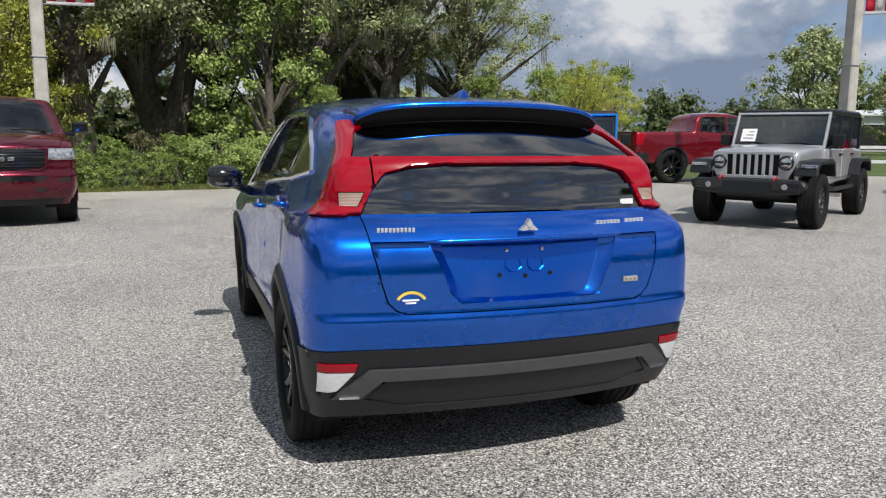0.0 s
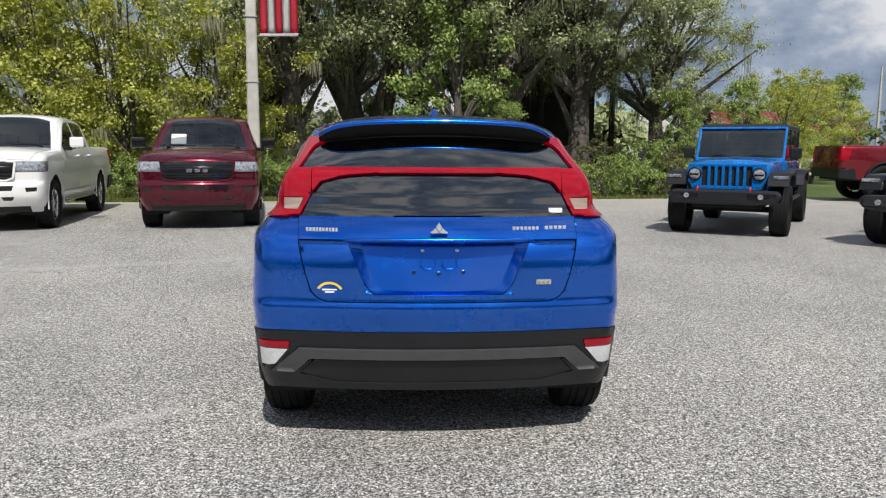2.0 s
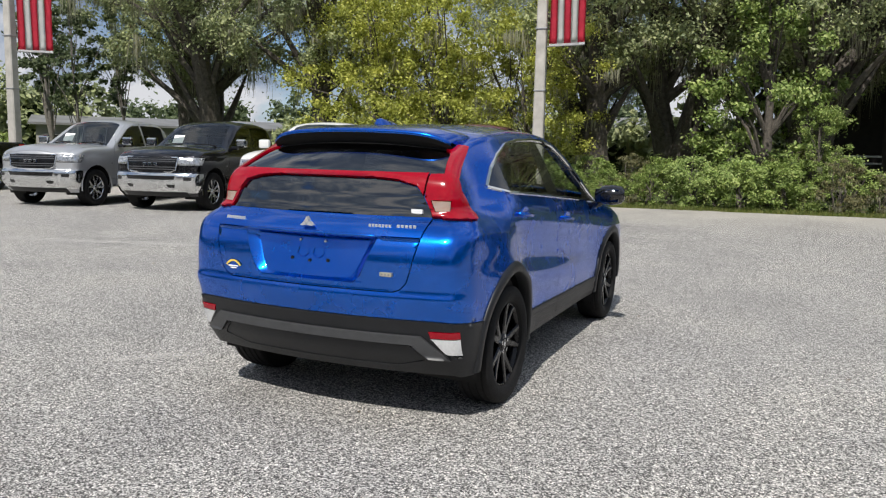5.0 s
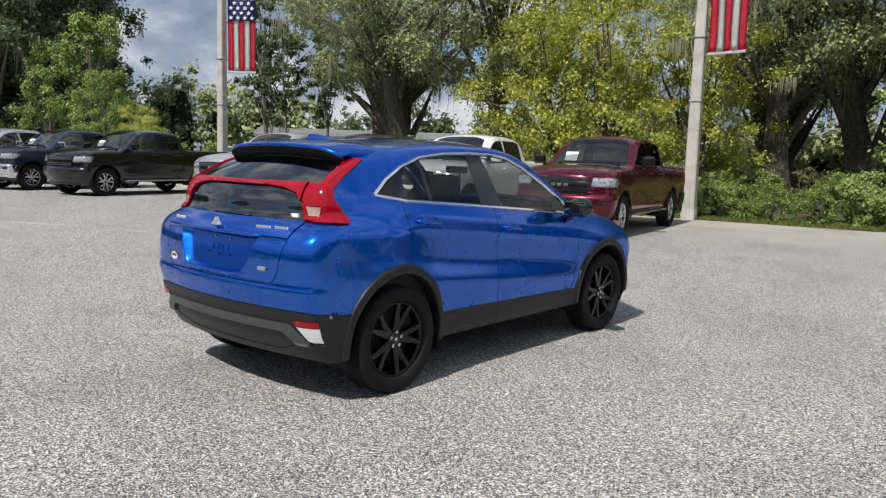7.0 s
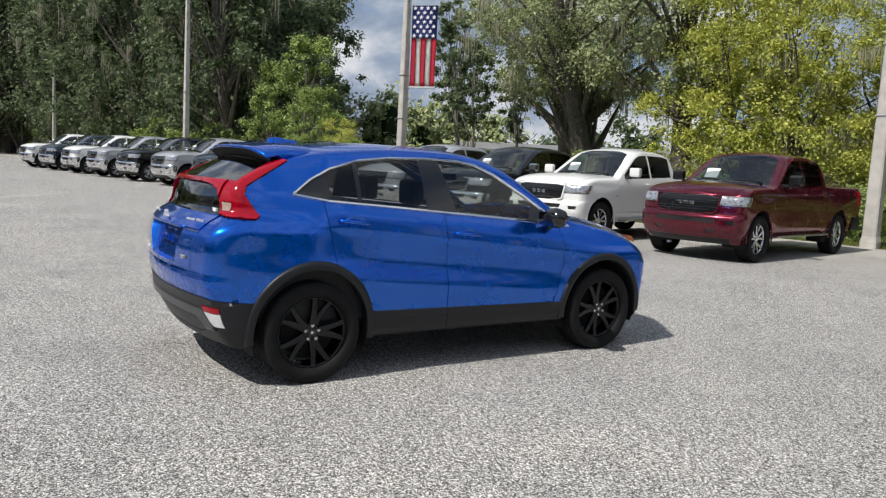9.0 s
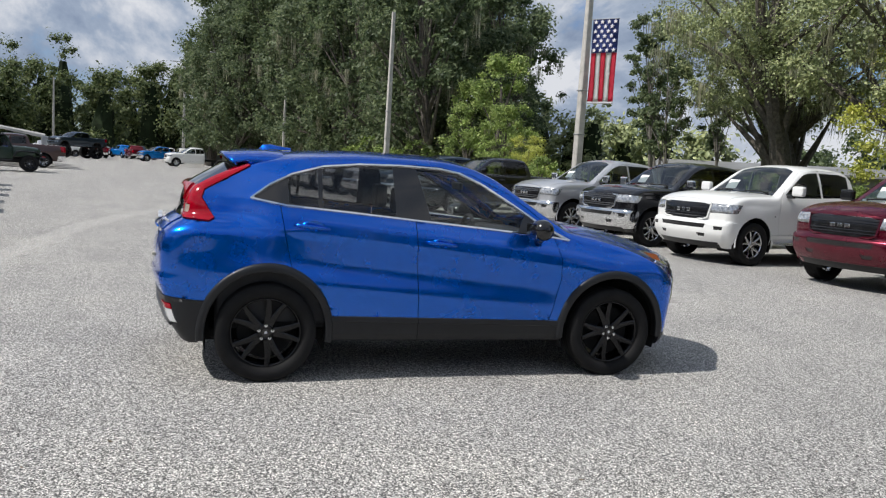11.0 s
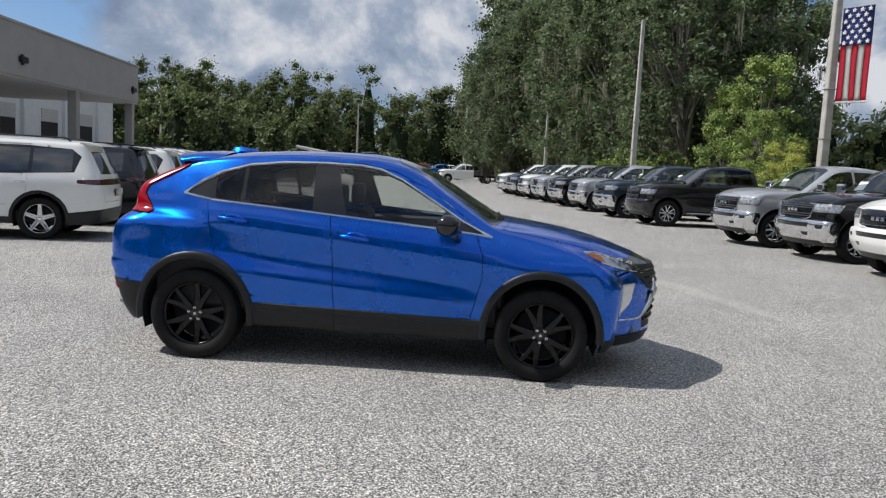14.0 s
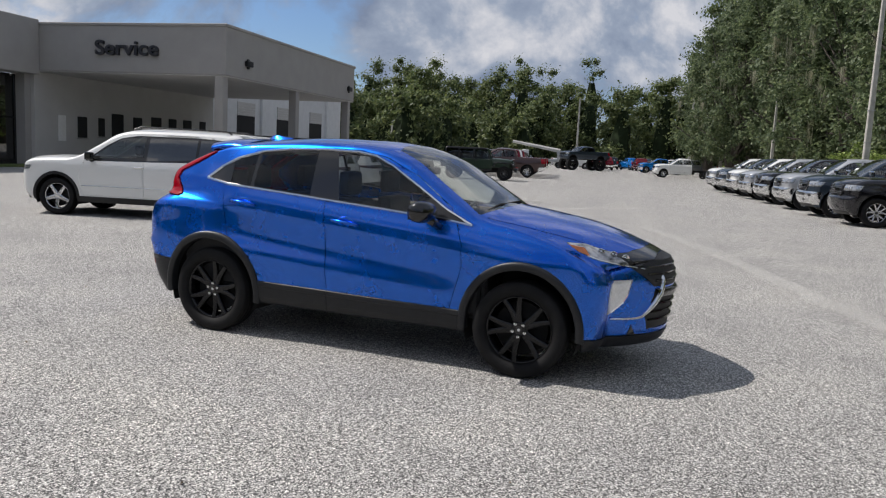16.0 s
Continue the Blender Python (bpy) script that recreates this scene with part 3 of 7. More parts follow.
    rim = bpy.data.meshes.new("rim")
    b.to_mesh(rim), b.free()
    rim.materials.append(rim_mat)
    c = bmesh.new()
    lathe(c, [(h * 0.63, rr * 0.135), (h * 0.685, rr * 0.12), (h * 0.695, rr * 0.06), (h * 0.695, 0.0)], 20)
    cap = bpy.data.meshes.new("hub_cap")
    c.to_mesh(cap), c.free()
    cap.materials.append(M["chrome"] if style != "hero" else M["gloss_black"])
    k = bmesh.new()
    lathe(k, [(-0.02, rr * 0.80), (0.0, rr * 0.80), (0.0, rr * 0.30), (-0.02, rr * 0.28)], 36)
    brake = bpy.data.meshes.new("brake_disc")
    k.to_mesh(brake), k.free()
    brake.materials.append(M["under"])
    z = bmesh.new()
    lathe(z, [(h * 0.58, 0.013), (h * 0.72, 0.012), (h * 0.73, 0.004)], 8)
    nut = bpy.data.meshes.new("lug_nut")
    z.to_mesh(nut), z.free()
    nut.materials.append(M["satin"] if style != "hero" else M["chrome"])
    TYRES[style] = (tyre, rim, cap, brake, nut, rr, tread)
    return TYRES[style]


def wheels(parent, style, places, r, w, rr, rim_mat, spokes=(5, True, 0.075), nuts=True, spin=0):
    for k, (x, y) in enumerate(places):
        tyre, rim, cap, brake, nut, rr_, tread = wheel_meshes(style, r, w, rr, rim_mat, spokes)
        turn = pose(x, y, r, 0, 0, 0 if x > 0 else 180) @ pose(0, 0, 0, spin + 17 * k)
        wh = part("wheel", tyre, None, parent, m=turn)
        part("rim", rim, None, wh)
        if style == "offroad" or "lifted" in style:
            tagged(part("tread", tread, None, wh), kind="stuff")
        if style == "hero":
            b = bmesh.new()
            lathe(b, [(w * 0.345, 0.011), (w * 0.350, 0.010), (w * 0.350, 0.0)], 16)
            part("cap_emblem", b, M["badge"], wh)
        part("hub_cap", cap, None, wh)
        part("brake_disc", brake, None, wh)
        if nuts:
            for i in range(5):
                a = 2 * math.pi * i / 5 + 0.3
                part("lug_nut", nut, None, wh, m=pose(0, rr_ * 0.20 * math.cos(a), rr_ * 0.20 * math.sin(a)))


def arch_liner(parent, y, z, r, x0, x1):
    for s in (-1, 1):
        b = bmesh.new()
        rows = []
        for h in (x0, x1):
            rows.append([b.verts.new((s * h, y + r * math.cos(a), z + r * math.sin(a))) for a in np.linspace(-0.35, math.pi + 0.35, 18)])
        grid_faces(b, rows)
        b.faces.new(rows[0])
        part("wheel_well", b, M["under"], parent)

# ---- ground, lot and edges ----
LOT = pose(0, 0, 0, 0, 0, 7.5)


def lot(a, b, z=0.0, turn=0.0):
    """A pose on the lot: a runs along the rows of parked cars, b towards the trees."""
    p = LOT @ Vector((a, b, z))
    return pose(p.x, p.y, p.z, 0, 0, 7.5 + turn)


def ground_sheet():
    b = bmesh.new()
    rows = []
    for u in np.linspace(-1, 1, 25):
        rows.append([b.verts.new((900 * math.copysign(abs(u) ** 2.2, u), 900 * math.copysign(abs(v) ** 2.2, v), -0.05)) for v in np.linspace(-1, 1, 25)])
    grid_faces(b, rows, flip=True)
    return tagged(part("ground", b, M["grass"]), "rough green grass reaching to the horizon", "ground", kind="structure")


def lot_slab():
    b = bmesh.new()
    edge = []
    rng = random.Random(4)
    a = -190.0
    while a < 21:
        edge.append((a, 16.1 + rng.uniform(-0.13, 0.13)))
        a += 0.55
    edge += [(22.0, 15.8), (26, 14.8), (31, 9), (34, -20), (34, -70), (-190, -70)]
    top = [b.verts.new(LOT @ Vector((x, y, 0.0))) for x, y in edge]
    low = [b.verts.new(LOT @ Vector((x, y, -0.12))) for x, y in edge]
    f = b.faces.new(top)
    grid_faces(b, [low, top], True)
    bmesh.ops.recalc_face_normals(b, faces=b.faces[:])
    bmesh.ops.triangulate(b, faces=[f])
    return tagged(part("pavement", b, M["asphalt"]), "worn grey asphalt lot with pale stones bared", "pavement", kind="structure")


ground_sheet()
lot_slab()

# ---- the blue crossover ----
HUB_R, HUB_F = -1.40, 1.285


def hero_shell():
    belt = lambda y: 1.16 - 0.075 * y
    section = curve([(0.20, 0.845), (0.30, 0.872), (0.44, 0.884), (0.60, 0.888), (0.80, 0.891), (0.93, 0.893), (1.0, 0.886), (1.08, 0.868), (1.18, 0.832), (1.30, 0.785), (1.45, 0.722), (1.58, 0.655), (1.66, 0.60)])
    crease = lambda y: 0.990 - 0.097 * (y + 0.364)
    ledge = lambda y: 0.613 - 0.085 * (y + 0.309)

    def step(t):
        t = min(1, max(0, t))
        return t * t * (3 - 2 * t)

    def wide(y, z):
        bl = belt(y)
        s = 0.20 + (z - 0.20) / (bl - 0.20) * 0.98 if z < bl else 1.18 + (z - bl) / (1.62 - bl) * 0.44
        w = section(s)
        # blade line along the flank: an upright band over an undercut, then hollow doors above a lower ledge
        h = crease(y) - z
        along = (1 - step((y - 0.55) / 0.7)) * (1 - (0.8 if h > 0 else 0.3) * step((-1.05 - y) / 0.45))
        if h > -0.08:
            zc = crease(y) + 0.08
            top = section(0.20 + (zc - 0.20) / (bl - 0.20) * 0.98)
            deep = crease(y) - ledge(y)
            if h < 0:
                goal = top + 0.0085 * (1 + h / 0.08)
            else:
                low = top + 0.0085 - 0.014 * step(h / 0.045) - 0.03 * max(0, min(h, deep) - 0.03)
                goal = low + (w - low) * step((h - deep + 0.19) / 0.185)
            w += (goal - w) * along
            w -= 0.016 * step((h - deep) / 0.10) * step((y + 1.12) / 0.34) * (1 - step((y - 0.62) / 0.40))
        if z < 1.05:
            w += 0.040 * math.exp(-((y - HUB_R + 0.04) / 0.36) ** 2) * math.exp(-((z - 0.74) / 0.22) ** 2)
            w += 0.026 * math.exp(-((y - HUB_F) / 0.38) ** 2) * math.exp(-((z - 0.74) / 0.22) ** 2)
        if y < -1.15 and z > 1.04:
            a, c = min(1, (-1.15 - y) / 0.65), min(1, (z - 1.04) / 0.15)
            w -= 0.085 * a * a * (3 - 2 * a) * c * c * (3 - 2 * c)
        return w

    s = dict(
        cells=(104, 66, 44), ends=(-2.4, 2.4), round=0.045, wide=wide, lines=((18, ledge), (40, crease)),
        yr=curve([(0.20, -1.98), (0.36, -2.09), (0.44, -2.135), (0.56, -2.165), (0.61, -2.178), (0.70, -2.206), (0.728, -2.213), (0.746, -2.198), (0.90, -2.203), (1.01, -2.178), (1.08, -2.12), (1.13, -2.055), (1.25, -2.02), (1.33, -1.985), (1.37, -1.93), (1.50, -1.67), (1.60, -1.42)]),
        yf=curve([(0.20, 2.115), (0.27, 2.195), (0.34, 2.225), (0.45, 2.24), (0.60, 2.255), (0.72, 2.26), (0.80, 2.23), (0.88, 2.17), (0.96, 2.09), (1.1, 2.04)]),
        zt=curve([(-1.7, 1.48), (-1.5, 1.545), (-1.3, 1.578), (-1.0, 1.603), (-0.6, 1.622), (-0.2, 1.618), (0.05, 1.592), (0.28, 1.515), (0.52, 1.368), (0.76, 1.215), (0.92, 1.125), (1.2, 1.075), (1.5, 1.02), (1.8, 0.945), (2.0, 0.885), (2.2, 0.82)]),
        zb=curve([(-2.2, 0.415), (-1.95, 0.355), (-1.6, 0.28), (-1.0, 0.285), (1.0, 0.285), (1.7, 0.240), (2.2, 0.252)]),
        crown=curve([(-1.7, 0.035), (-1.0, 0.045), (0.1, 0.045), (0.5, 0.06), (0.95, 0.075), (1.3, 0.085), (1.7, 0.095), (2.0, 0.085), (2.2, 0.06)]),
        rear=(0.12, 0.24, 0.085, 0.9), rear_soft=curve([(0.2, 1.0), (1.12, 1.0), (1.32, 0.45), (1.6, 0.35)]), front=(0.24, 0.40, 0.36, 1.15))
    return Shell(s), wide


def arch_trim(wide, s, hy, a0, a1):
    """Smooth band round a wheel arch, laid on the skin."""
    b, rows = bmesh.new(), []
    for a in np.linspace(radians(a0), radians(a1), 49):
        row = []
        for r, off in ((0.412, -0.06), (0.412, 0.006), (0.415, 0.012), (0.421, 0.016), (0.444, 0.018), (0.457, 0.016), (0.467, 0.010), (0.471, 0.002), (0.471, -0.012)):
            y, z = hy + r * math.cos(a), 0.355 + 1.05 * r * math.sin(a)
            row.append(b.verts.new((s * (wide(y, max(z, 0.3)) + off), y, z)))
        rows.append(row)
    grid_faces(b, rows)
    for f in b.faces:
        f.smooth = True
    bmesh.ops.recalc_face_normals(b, faces=b.faces[:])
    return b


def sill_trim(wide, s, y0, y1):
    b, rows = bmesh.new(), []
    for y in np.linspace(y0, y1, 22):
        top = 0.457 - 0.0165 * y
        row = [b.verts.new((s * (wide(y, top) - 0.012), y, top + 0.001)), b.verts.new((s * (wide(y, top) + 0.004), y, top))]
        for z, off in ((top - 0.006, 0.009), (top - 0.038, 0.012), (top - 0.046, 0.006), (0.34, 0.006), (0.30, -0.004), (0.283, -0.020), (0.275, -0.08)):
            row.append(b.verts.new((s * (wide(y, max(z, 0.3)) + off), y, z)))
        rows.append(row)
    grid_faces(b, rows)
    b.faces.new(rows[0]), b.faces.new(rows[-1])
    bmesh.ops.recalc_face_normals(b, faces=b.faces[:])
    return b


def tri(name, pts, y, parent, mat, depth=0.008):
    b = bmesh.new()
    prism(b, pts, "y", y - depth, y)
    return part(name, b, mat, parent)


def hero_car():
    car = thing("crossover_suv", "glossy metallic blue compact crossover parked on the asphalt", "car")
    sh, wide = hero_shell()
    blue, clad = M["blue"], M["clad"]
    # openings and regions
    for hy in (HUB_R, HUB_F):
        sh.cut({SIDE}, "yz", disc(hy, 0.355, 0.418, 32, 1.05), 99)
    sh.remove(99)
    dlo = [(-1.53, 1.285), (-1.40, 1.385), (-1.25, 1.463), (-1.03, 1.528), (-0.77, 1.558), (-0.44, 1.568), (-0.16, 1.562), (0.0, 1.538), (0.17, 1.468), (0.43, 1.318), (0.67, 1.172), (0.885, 1.072),
           (0.72, 1.094), (0.2, 1.136), (-0.34, 1.176), (-0.8, 1.212), (-1.29, 1.246)]
    sh.cut({SIDE}, "yz", dlo, 10)
    sh.cut({10}, "yz", [(-1.27, 1.262), (-1.065, 1.245), (-1.068, 1.505), (-1.235, 1.455), (-1.28, 1.42)], 11)
    sh.cut({10}, "yz", [(-1.035, 1.243), (-0.50, 1.203), (-0.515, 1.548), (-0.77, 1.542), (-1.038, 1.513)], 12)
    sh.cut({10}, "yz", [(-0.235, 1.183), (0.46, 1.13), (0.52, 1.25), (0.43, 1.302), (0.17, 1.45), (-0.01, 1.519), (-0.17, 1.545), (-0.335, 1.548)], 13)
    # plastic cladding round the arches and along the sills
    for hy, reg in ((HUB_R, 14), (HUB_F, 38)):
        sh.cut({SIDE}, "yz", disc(hy, 0.355, 0.458, 36, 1.05), reg)
    sh.cut({SIDE}, "yz", [(-1.2, 0.1), (1.1, 0.1), (1.1, 0.434), (-1.2, 0.472)], 15)
    sh.cut({SIDE}, "yz", [(-2.3, 0.1), (-1.6, 0.1), (-1.6, 0.58), (-1.85, 0.58), (-2.3, 0.625)], 16)
    sh.cut({SIDE, FRONT}, "yz", [(1.4, 0.1), (2.4, 0.1), (2.4, 0.33), (1.4, 0.345)], 17)
    sh.cut({REAR}, "xz", [(-1, 0.1), (1, 0.1), (1, 0.606), (-1, 0.606)], 16)
    # rear bumper: bright band, dark lower panel, corner reflectors
    sh.cut({16}, "xz", [(-0.655, 0.525), (0.655, 0.525), (0.735, 0.455), (0.80, 0.40), (0.68, 0.40), (0.60, 0.472), (-0.60, 0.472), (-0.68, 0.40), (-0.80, 0.40), (-0.735, 0.455)], 18)
    sh.cut({16}, "xz", [(-0.585, 0.462), (0.585, 0.462), (0.66, 0.385), (0.5, 0.34), (-0.5, 0.34), (-0.66, 0.385)], 19)
    sh.cut({16, 18}, "xz", [(0.695, 0.553), (0.845, 0.553), (0.845, 0.515), (0.705, 0.515)], 20, True)
    sh.cut({16, 18}, "xz", [(0.705, 0.513), (0.845, 0.513), (0.845, 0.42), (0.80, 0.425), (0.775, 0.43)], 21, True)
    # lamps and panes of the tail
    side_lamp = [(-2.2, 1.365), (-1.97, 1.352), (-1.56, 1.515), (-1.53, 1.50), (-1.835, 1.325), (-1.85, 1.27), (-1.765, 1.135), (-1.80, 1.115), (-1.95, 1.122), (-2.2, 1.13)]
    sh.cut({SIDE}, "yz", side_lamp, 22)
    sh.cut({REAR}, "xz", [(0.60, 1.352), (0.95, 1.352), (0.95, 1.128), (0.655, 1.128), (0.598, 1.235)], 22, True)
    sh.cut({22}, "xz", [(0.636, 1.218), (0.730, 1.218), (0.730, 1.160), (0.664, 1.160)], 23, True)
    sh.cut({REAR}, "xz", [(-0.62, 1.350), (0.62, 1.350), (0.592, 1.24), (0.55, 1.288), (0.44, 1.315), (0.3, 1.326), (-0.3, 1.326), (-0.44, 1.315), (-0.55, 1.288), (-0.592, 1.24)], 24)
    sh.cut({REAR}, "xz", [(-0.655, 1.132), (0.655, 1.132), (0.59, 1.245), (0.55, 1.285), (0.44, 1.312), (0.3, 1.323), (-0.3, 1.323), (-0.44, 1.312), (-0.55, 1.285), (-0.59, 1.245)], 25)
    sh.cut({REAR}, "xz", [(-0.668, 1.354), (0.668, 1.354), (0.605, 1.62), (-0.605, 1.62)], 26)
    sh.cut({REAR}, "xz", [(0.45, 1.362), (0.95, 1.362), (0.80, 1.52), (0.45, 1.52)], 40, True)
    gate = [(-0.66, 1.13), (-0.645, 1.01), (-0.615, 0.88), (-0.59, 0.80), (-0.56, 0.768), (-0.52, 0.7505), (0.52, 0.7505), (0.56, 0.768), (0.59, 0.80), (0.615, 0.88), (0.645, 1.01), (0.66, 1.13)]
    sh.cut({REAR}, "xz", gate, 27)
    sh.cut({27}, "xz", [(-0.70, 1.032), (0.70, 1.032), (0.70, 1.2), (-0.70, 1.2)], 28)
    sh.cut({27}, "xz", [(-0.415, 1.024), (0.415, 1.024), (0.335, 0.83), (0.295, 0.79), (-0.295, 0.79), (-0.335, 0.83)], 29)
    # doors
    sh.cut({SIDE}, "yz", [(-1.40, 1.385), (-1.33, 1.25), (-1.285, 1.01), (-1.245, 0.84), (-1.2, 0.72), (-1.0, 0.4), (-0.30, 0.4), (-0.335, 0.97), (-0.355, 1.18), (-0.38, 1.58)], 30)
    sh.cut({SIDE}, "yz", [(-0.30, 0.4), (0.74, 0.4), (0.755, 0.48), (0.825, 0.76), (0.82, 0.93), (0.77, 1.06), (0.70, 1.19), (0.40, 1.40), (0.1, 1.53), (-0.15, 1.575), (-0.38, 1.58), (-0.355, 1.18), (-0.335, 0.97)], 31)
    sh.cut({TOP}, "xy", [(-0.58, -1.95), (0.58, -1.95), (0.58, -1.52), (-0.58, -1.52)], 41)
    # hood, windscreen, nose
    sh.cut({TOP}, "xy", [(-0.72, 0.90), (-0.66, 0.72), (-0.56, 0.30), (-0.51, 0.13), (-0.3, 0.085), (0, 0.07), (0.3, 0.085), (0.51, 0.13), (0.56, 0.30), (0.66, 0.72), (0.72, 0.90), (0.4, 0.955), (0, 0.97), (-0.4, 0.955)], 32)
    sh.cut({TOP, FRONT}, "xy", [(-0.73, 0.96), (-0.4, 1.015), (0, 1.03), (0.4, 1.015), (0.73, 0.96), (0.70, 1.40), (0.62, 1.75), (0.50, 2.02), (0.3, 2.13), (-0.3, 2.13), (-0.50, 2.02), (-0.62, 1.75), (-0.70, 1.40)], 33)
    sh.cut({SIDE, FRONT, TOP}, "yz", [(1.56, 0.998), (1.75, 0.985), (1.89, 0.957), (2.0, 0.93), (2.2, 0.90), (2.3, 0.80), (2.10, 0.812), (1.94, 0.85), (1.78, 0.895), (1.66, 0.945)], 34)
    sh.cut({FRONT, 34}, "xz", [(-0.60, 0.93), (0.60, 0.93), (0.50, 0.81), (0.36, 0.69), (-0.36, 0.69), (-0.50, 0.81)], 35)
    sh.cut({FRONT}, "xz", [(-0.34, 0.67), (0.34, 0.67), (0.37, 0.56), (0.40, 0.47), (0.36, 0.37), (-0.36, 0.37), (-0.40, 0.47), (-0.37, 0.56)], 36)
    sh.cut({SIDE, FRONT}, "yz", [(1.895, 0.748), (2.005, 0.752), (1.985, 0.64), (1.962, 0.585), (1.88, 0.508), (1.885, 0.62)], 37)
    sh.cut({33}, "xy", [(-0.60, 1.86), (-0.45, 1.955), (-0.25, 2.02), (0, 2.045), (0.25, 2.02), (0.45, 1.955), (0.60, 1.86), (0.7, 2.2), (-0.7, 2.2)], 39)

    def add(name, regions, mat, label="", **k):
        b = sh.take(regions, **k)
        return part(name, b, mat, car, label)

    add("body", {SIDE, TOP, REAR, FRONT}, blue, rim=0.010)
    for s in (1, -1):
        rd = add("rear_door", 30, blue, side=s, gap=0.0028)
        fd = add("front_door", 31, blue, side=s, gap=0.0028)
        add("window_surround", 10, M["gloss_black"], side=s, gap=0, rim=0.004)
        for reg, nm, mt in ((11, "quarter_pane", M["glass_rear"]), (12, "rear_door_pane", M["glass_rear"]), (13, "front_door_pane", M["glass_side"])):
            p = add(nm, reg, mt, side=s, gap=0, rim=0.003)
            p.visible_shadow = False
        for hy, a0, a1 in ((HUB_R, -9, 187), (HUB_F, -5, 186)):
            part("wheel_arch_trim", arch_trim(wide, s, hy, a0, a1), clad, car, "black plastic arch trim")
        for y0, y1 in ((-0.97, -0.304), (-0.300, 0.86)):
            part("sill_trim", sill_trim(wide, s, y0, y1), clad, car)
        add("tail_light", 22, M["tail_red"], "red tail light lens", side=s, lift=0.012, rim=0.02, gap=0.003)
        add("pillar_trim", 40, M["tail_dark"], "dark red trim beside the rear window", side=s, lift=0.004, rim=0.02)
        add("reverse_light", 23, M["lens_strip"], "clear and amber striped reversing light", side=s, lift=0.010, rim=0.012, gap=0.001)
        add("reflector", 20, M["tail_red"], "red reflector", side=s, lift=0.010, rim=0.015)
        add("fog_light", 21, M["lens_white"], "white lens of the bumper lamp", side=s, lift=0.008, rim=0.015)
        add("headlight", 34, M["lens_dark"], "clear headlight over dark reflector", side=s, lift=0.004)
        add("front_fog_light", 37, M["lens_white"], side=s, lift=0.006)
        # bright line round the side glass
        up, dn = dlo[:12], [dlo[11]] + dlo[12:] + [dlo[0]]
        for line, nm in ((up, "upper_chrome_strip"), (dn, "lower_chrome_strip")):
            b = bmesh.new()
            pts = []
            for (y0, z0), (y1, z1) in zip(line, line[1:]):
                for u in np.linspace(0, 1, 5)[:-1]:
                    pts.append((y0 + (y1 - y0) * u, z0 + (z1 - z0) * u))
            pts.append(line[-1])
            tube(b, [(s * (skin_x(sh, y, z) + 0.003), y, z) for y, z in pts], 0.0115, 6)
            part(nm, b, M["chrome"], car)
        # handles
        for y, z, d in ((-1.11, 1.107, rd), (-0.155, 1.018, fd)):
            b = bmesh.new()
            x = skin_x(sh, y, z)
            tube(b, [(s * (x - 0.005), y - 0.12, z + 0.008), (s * (x + 0.020), y - 0.10, z + 0.007), (s * (x + 0.027), y, z), (s * (x + 0.020), y + 0.10, z - 0.012), (s * (x - 0.005), y + 0.12, z - 0.014)], [0.010, 0.014, 0.015, 0.014, 0.010], 8)
            h = part("handle", b, blue, d, smooth=True)
            b = bmesh.new()
            lathe(b, [(0, 0.05), (0.006, 0.045), (0.002, 0.0)], 20)
            part("handle_cup", b, blue, d, m=pose(s * (x - 0.001), y + 0.01, z + 0.004, 0, 0, 0 if s > 0 else 180) @ Matrix.Diagonal((1, 1.6, 0.8, 1)))
        # door mirror
        b = bmesh.new()
        rows = []
        for u, hw, hh in ((0.0, 0.045, 0.035), (0.06, 0.085, 0.075), (0.13, 0.09, 0.082), (0.20, 0.07, 0.07), (0.225, 0.03, 0.04)):
            rows.append([b.verts.new((s * (0.915 + u * 1.05), 0.575 + hw * math.cos(a) - 0.12 * u + 0.05 * (math.cos(a) > 0) * 0, 1.155 + 0.10 * u * 0.2 + hh * math.sin(a))) for a in np.linspace(0, 2 * math.pi, 17)[:-1]])
        grid_faces(b, rows, True)
        b.faces.new(rows[0]), b.faces.new(rows[-1])
        bmesh.ops.recalc_face_normals(b, faces=b.faces[:])
        mir = part("door_mirror", b, M["gloss_black"], car, "gloss black door mirror", smooth=True)
        b = bmesh.new()
        tube(b, [(s * 0.86, 0.62, 1.05), (s * 0.93, 0.60, 1.08), (s * 0.97, 0.585, 1.11)], [0.035, 0.03, 0.035], 10)
        part("mirror_foot", b, M["gloss_black"], mir, smooth=True)
        b = bmesh.new()
        box(b, (min(s * 0.93, s * 1.10), 0.485, 1.10), (max(s * 0.93, s * 1.12), 0.492, 1.205), 0.003)
        part("mirror_glass", b, M["mirror"], mir)
        # headlight amber corner and chrome hook of the nose
        b = bmesh.new()
        hook = [(1.885, 0.470), (1.96, 0.464), (2.03, 0.462), (2.075, 0.468), (2.115, 0.51), (2.155, 0.57), (2.185, 0.64), (2.195, 0.71), (2.185, 0.77)]
        tube(b, [(s * skin_x(sh, y, z), y + 0.006, z) for y, z in hook], [0.007, 0.009, 0.010, 0.012, 0.018, 0.024, 0.026, 0.024, 0.014], 8)
        part("chrome_hook", b, M["chrome"], car, smooth=True)
        b = bmesh.new()
        prism(b, [(1.585, 0.995), (1.70, 0.980), (1.745, 0.925), (1.67, 0.945)], "x", s * (skin_x(sh, 1.63, 0.95) - 0.004), s * (skin_x(sh, 1.63, 0.95) + 0.007))
        part("side_marker", b, M["amber"], car)
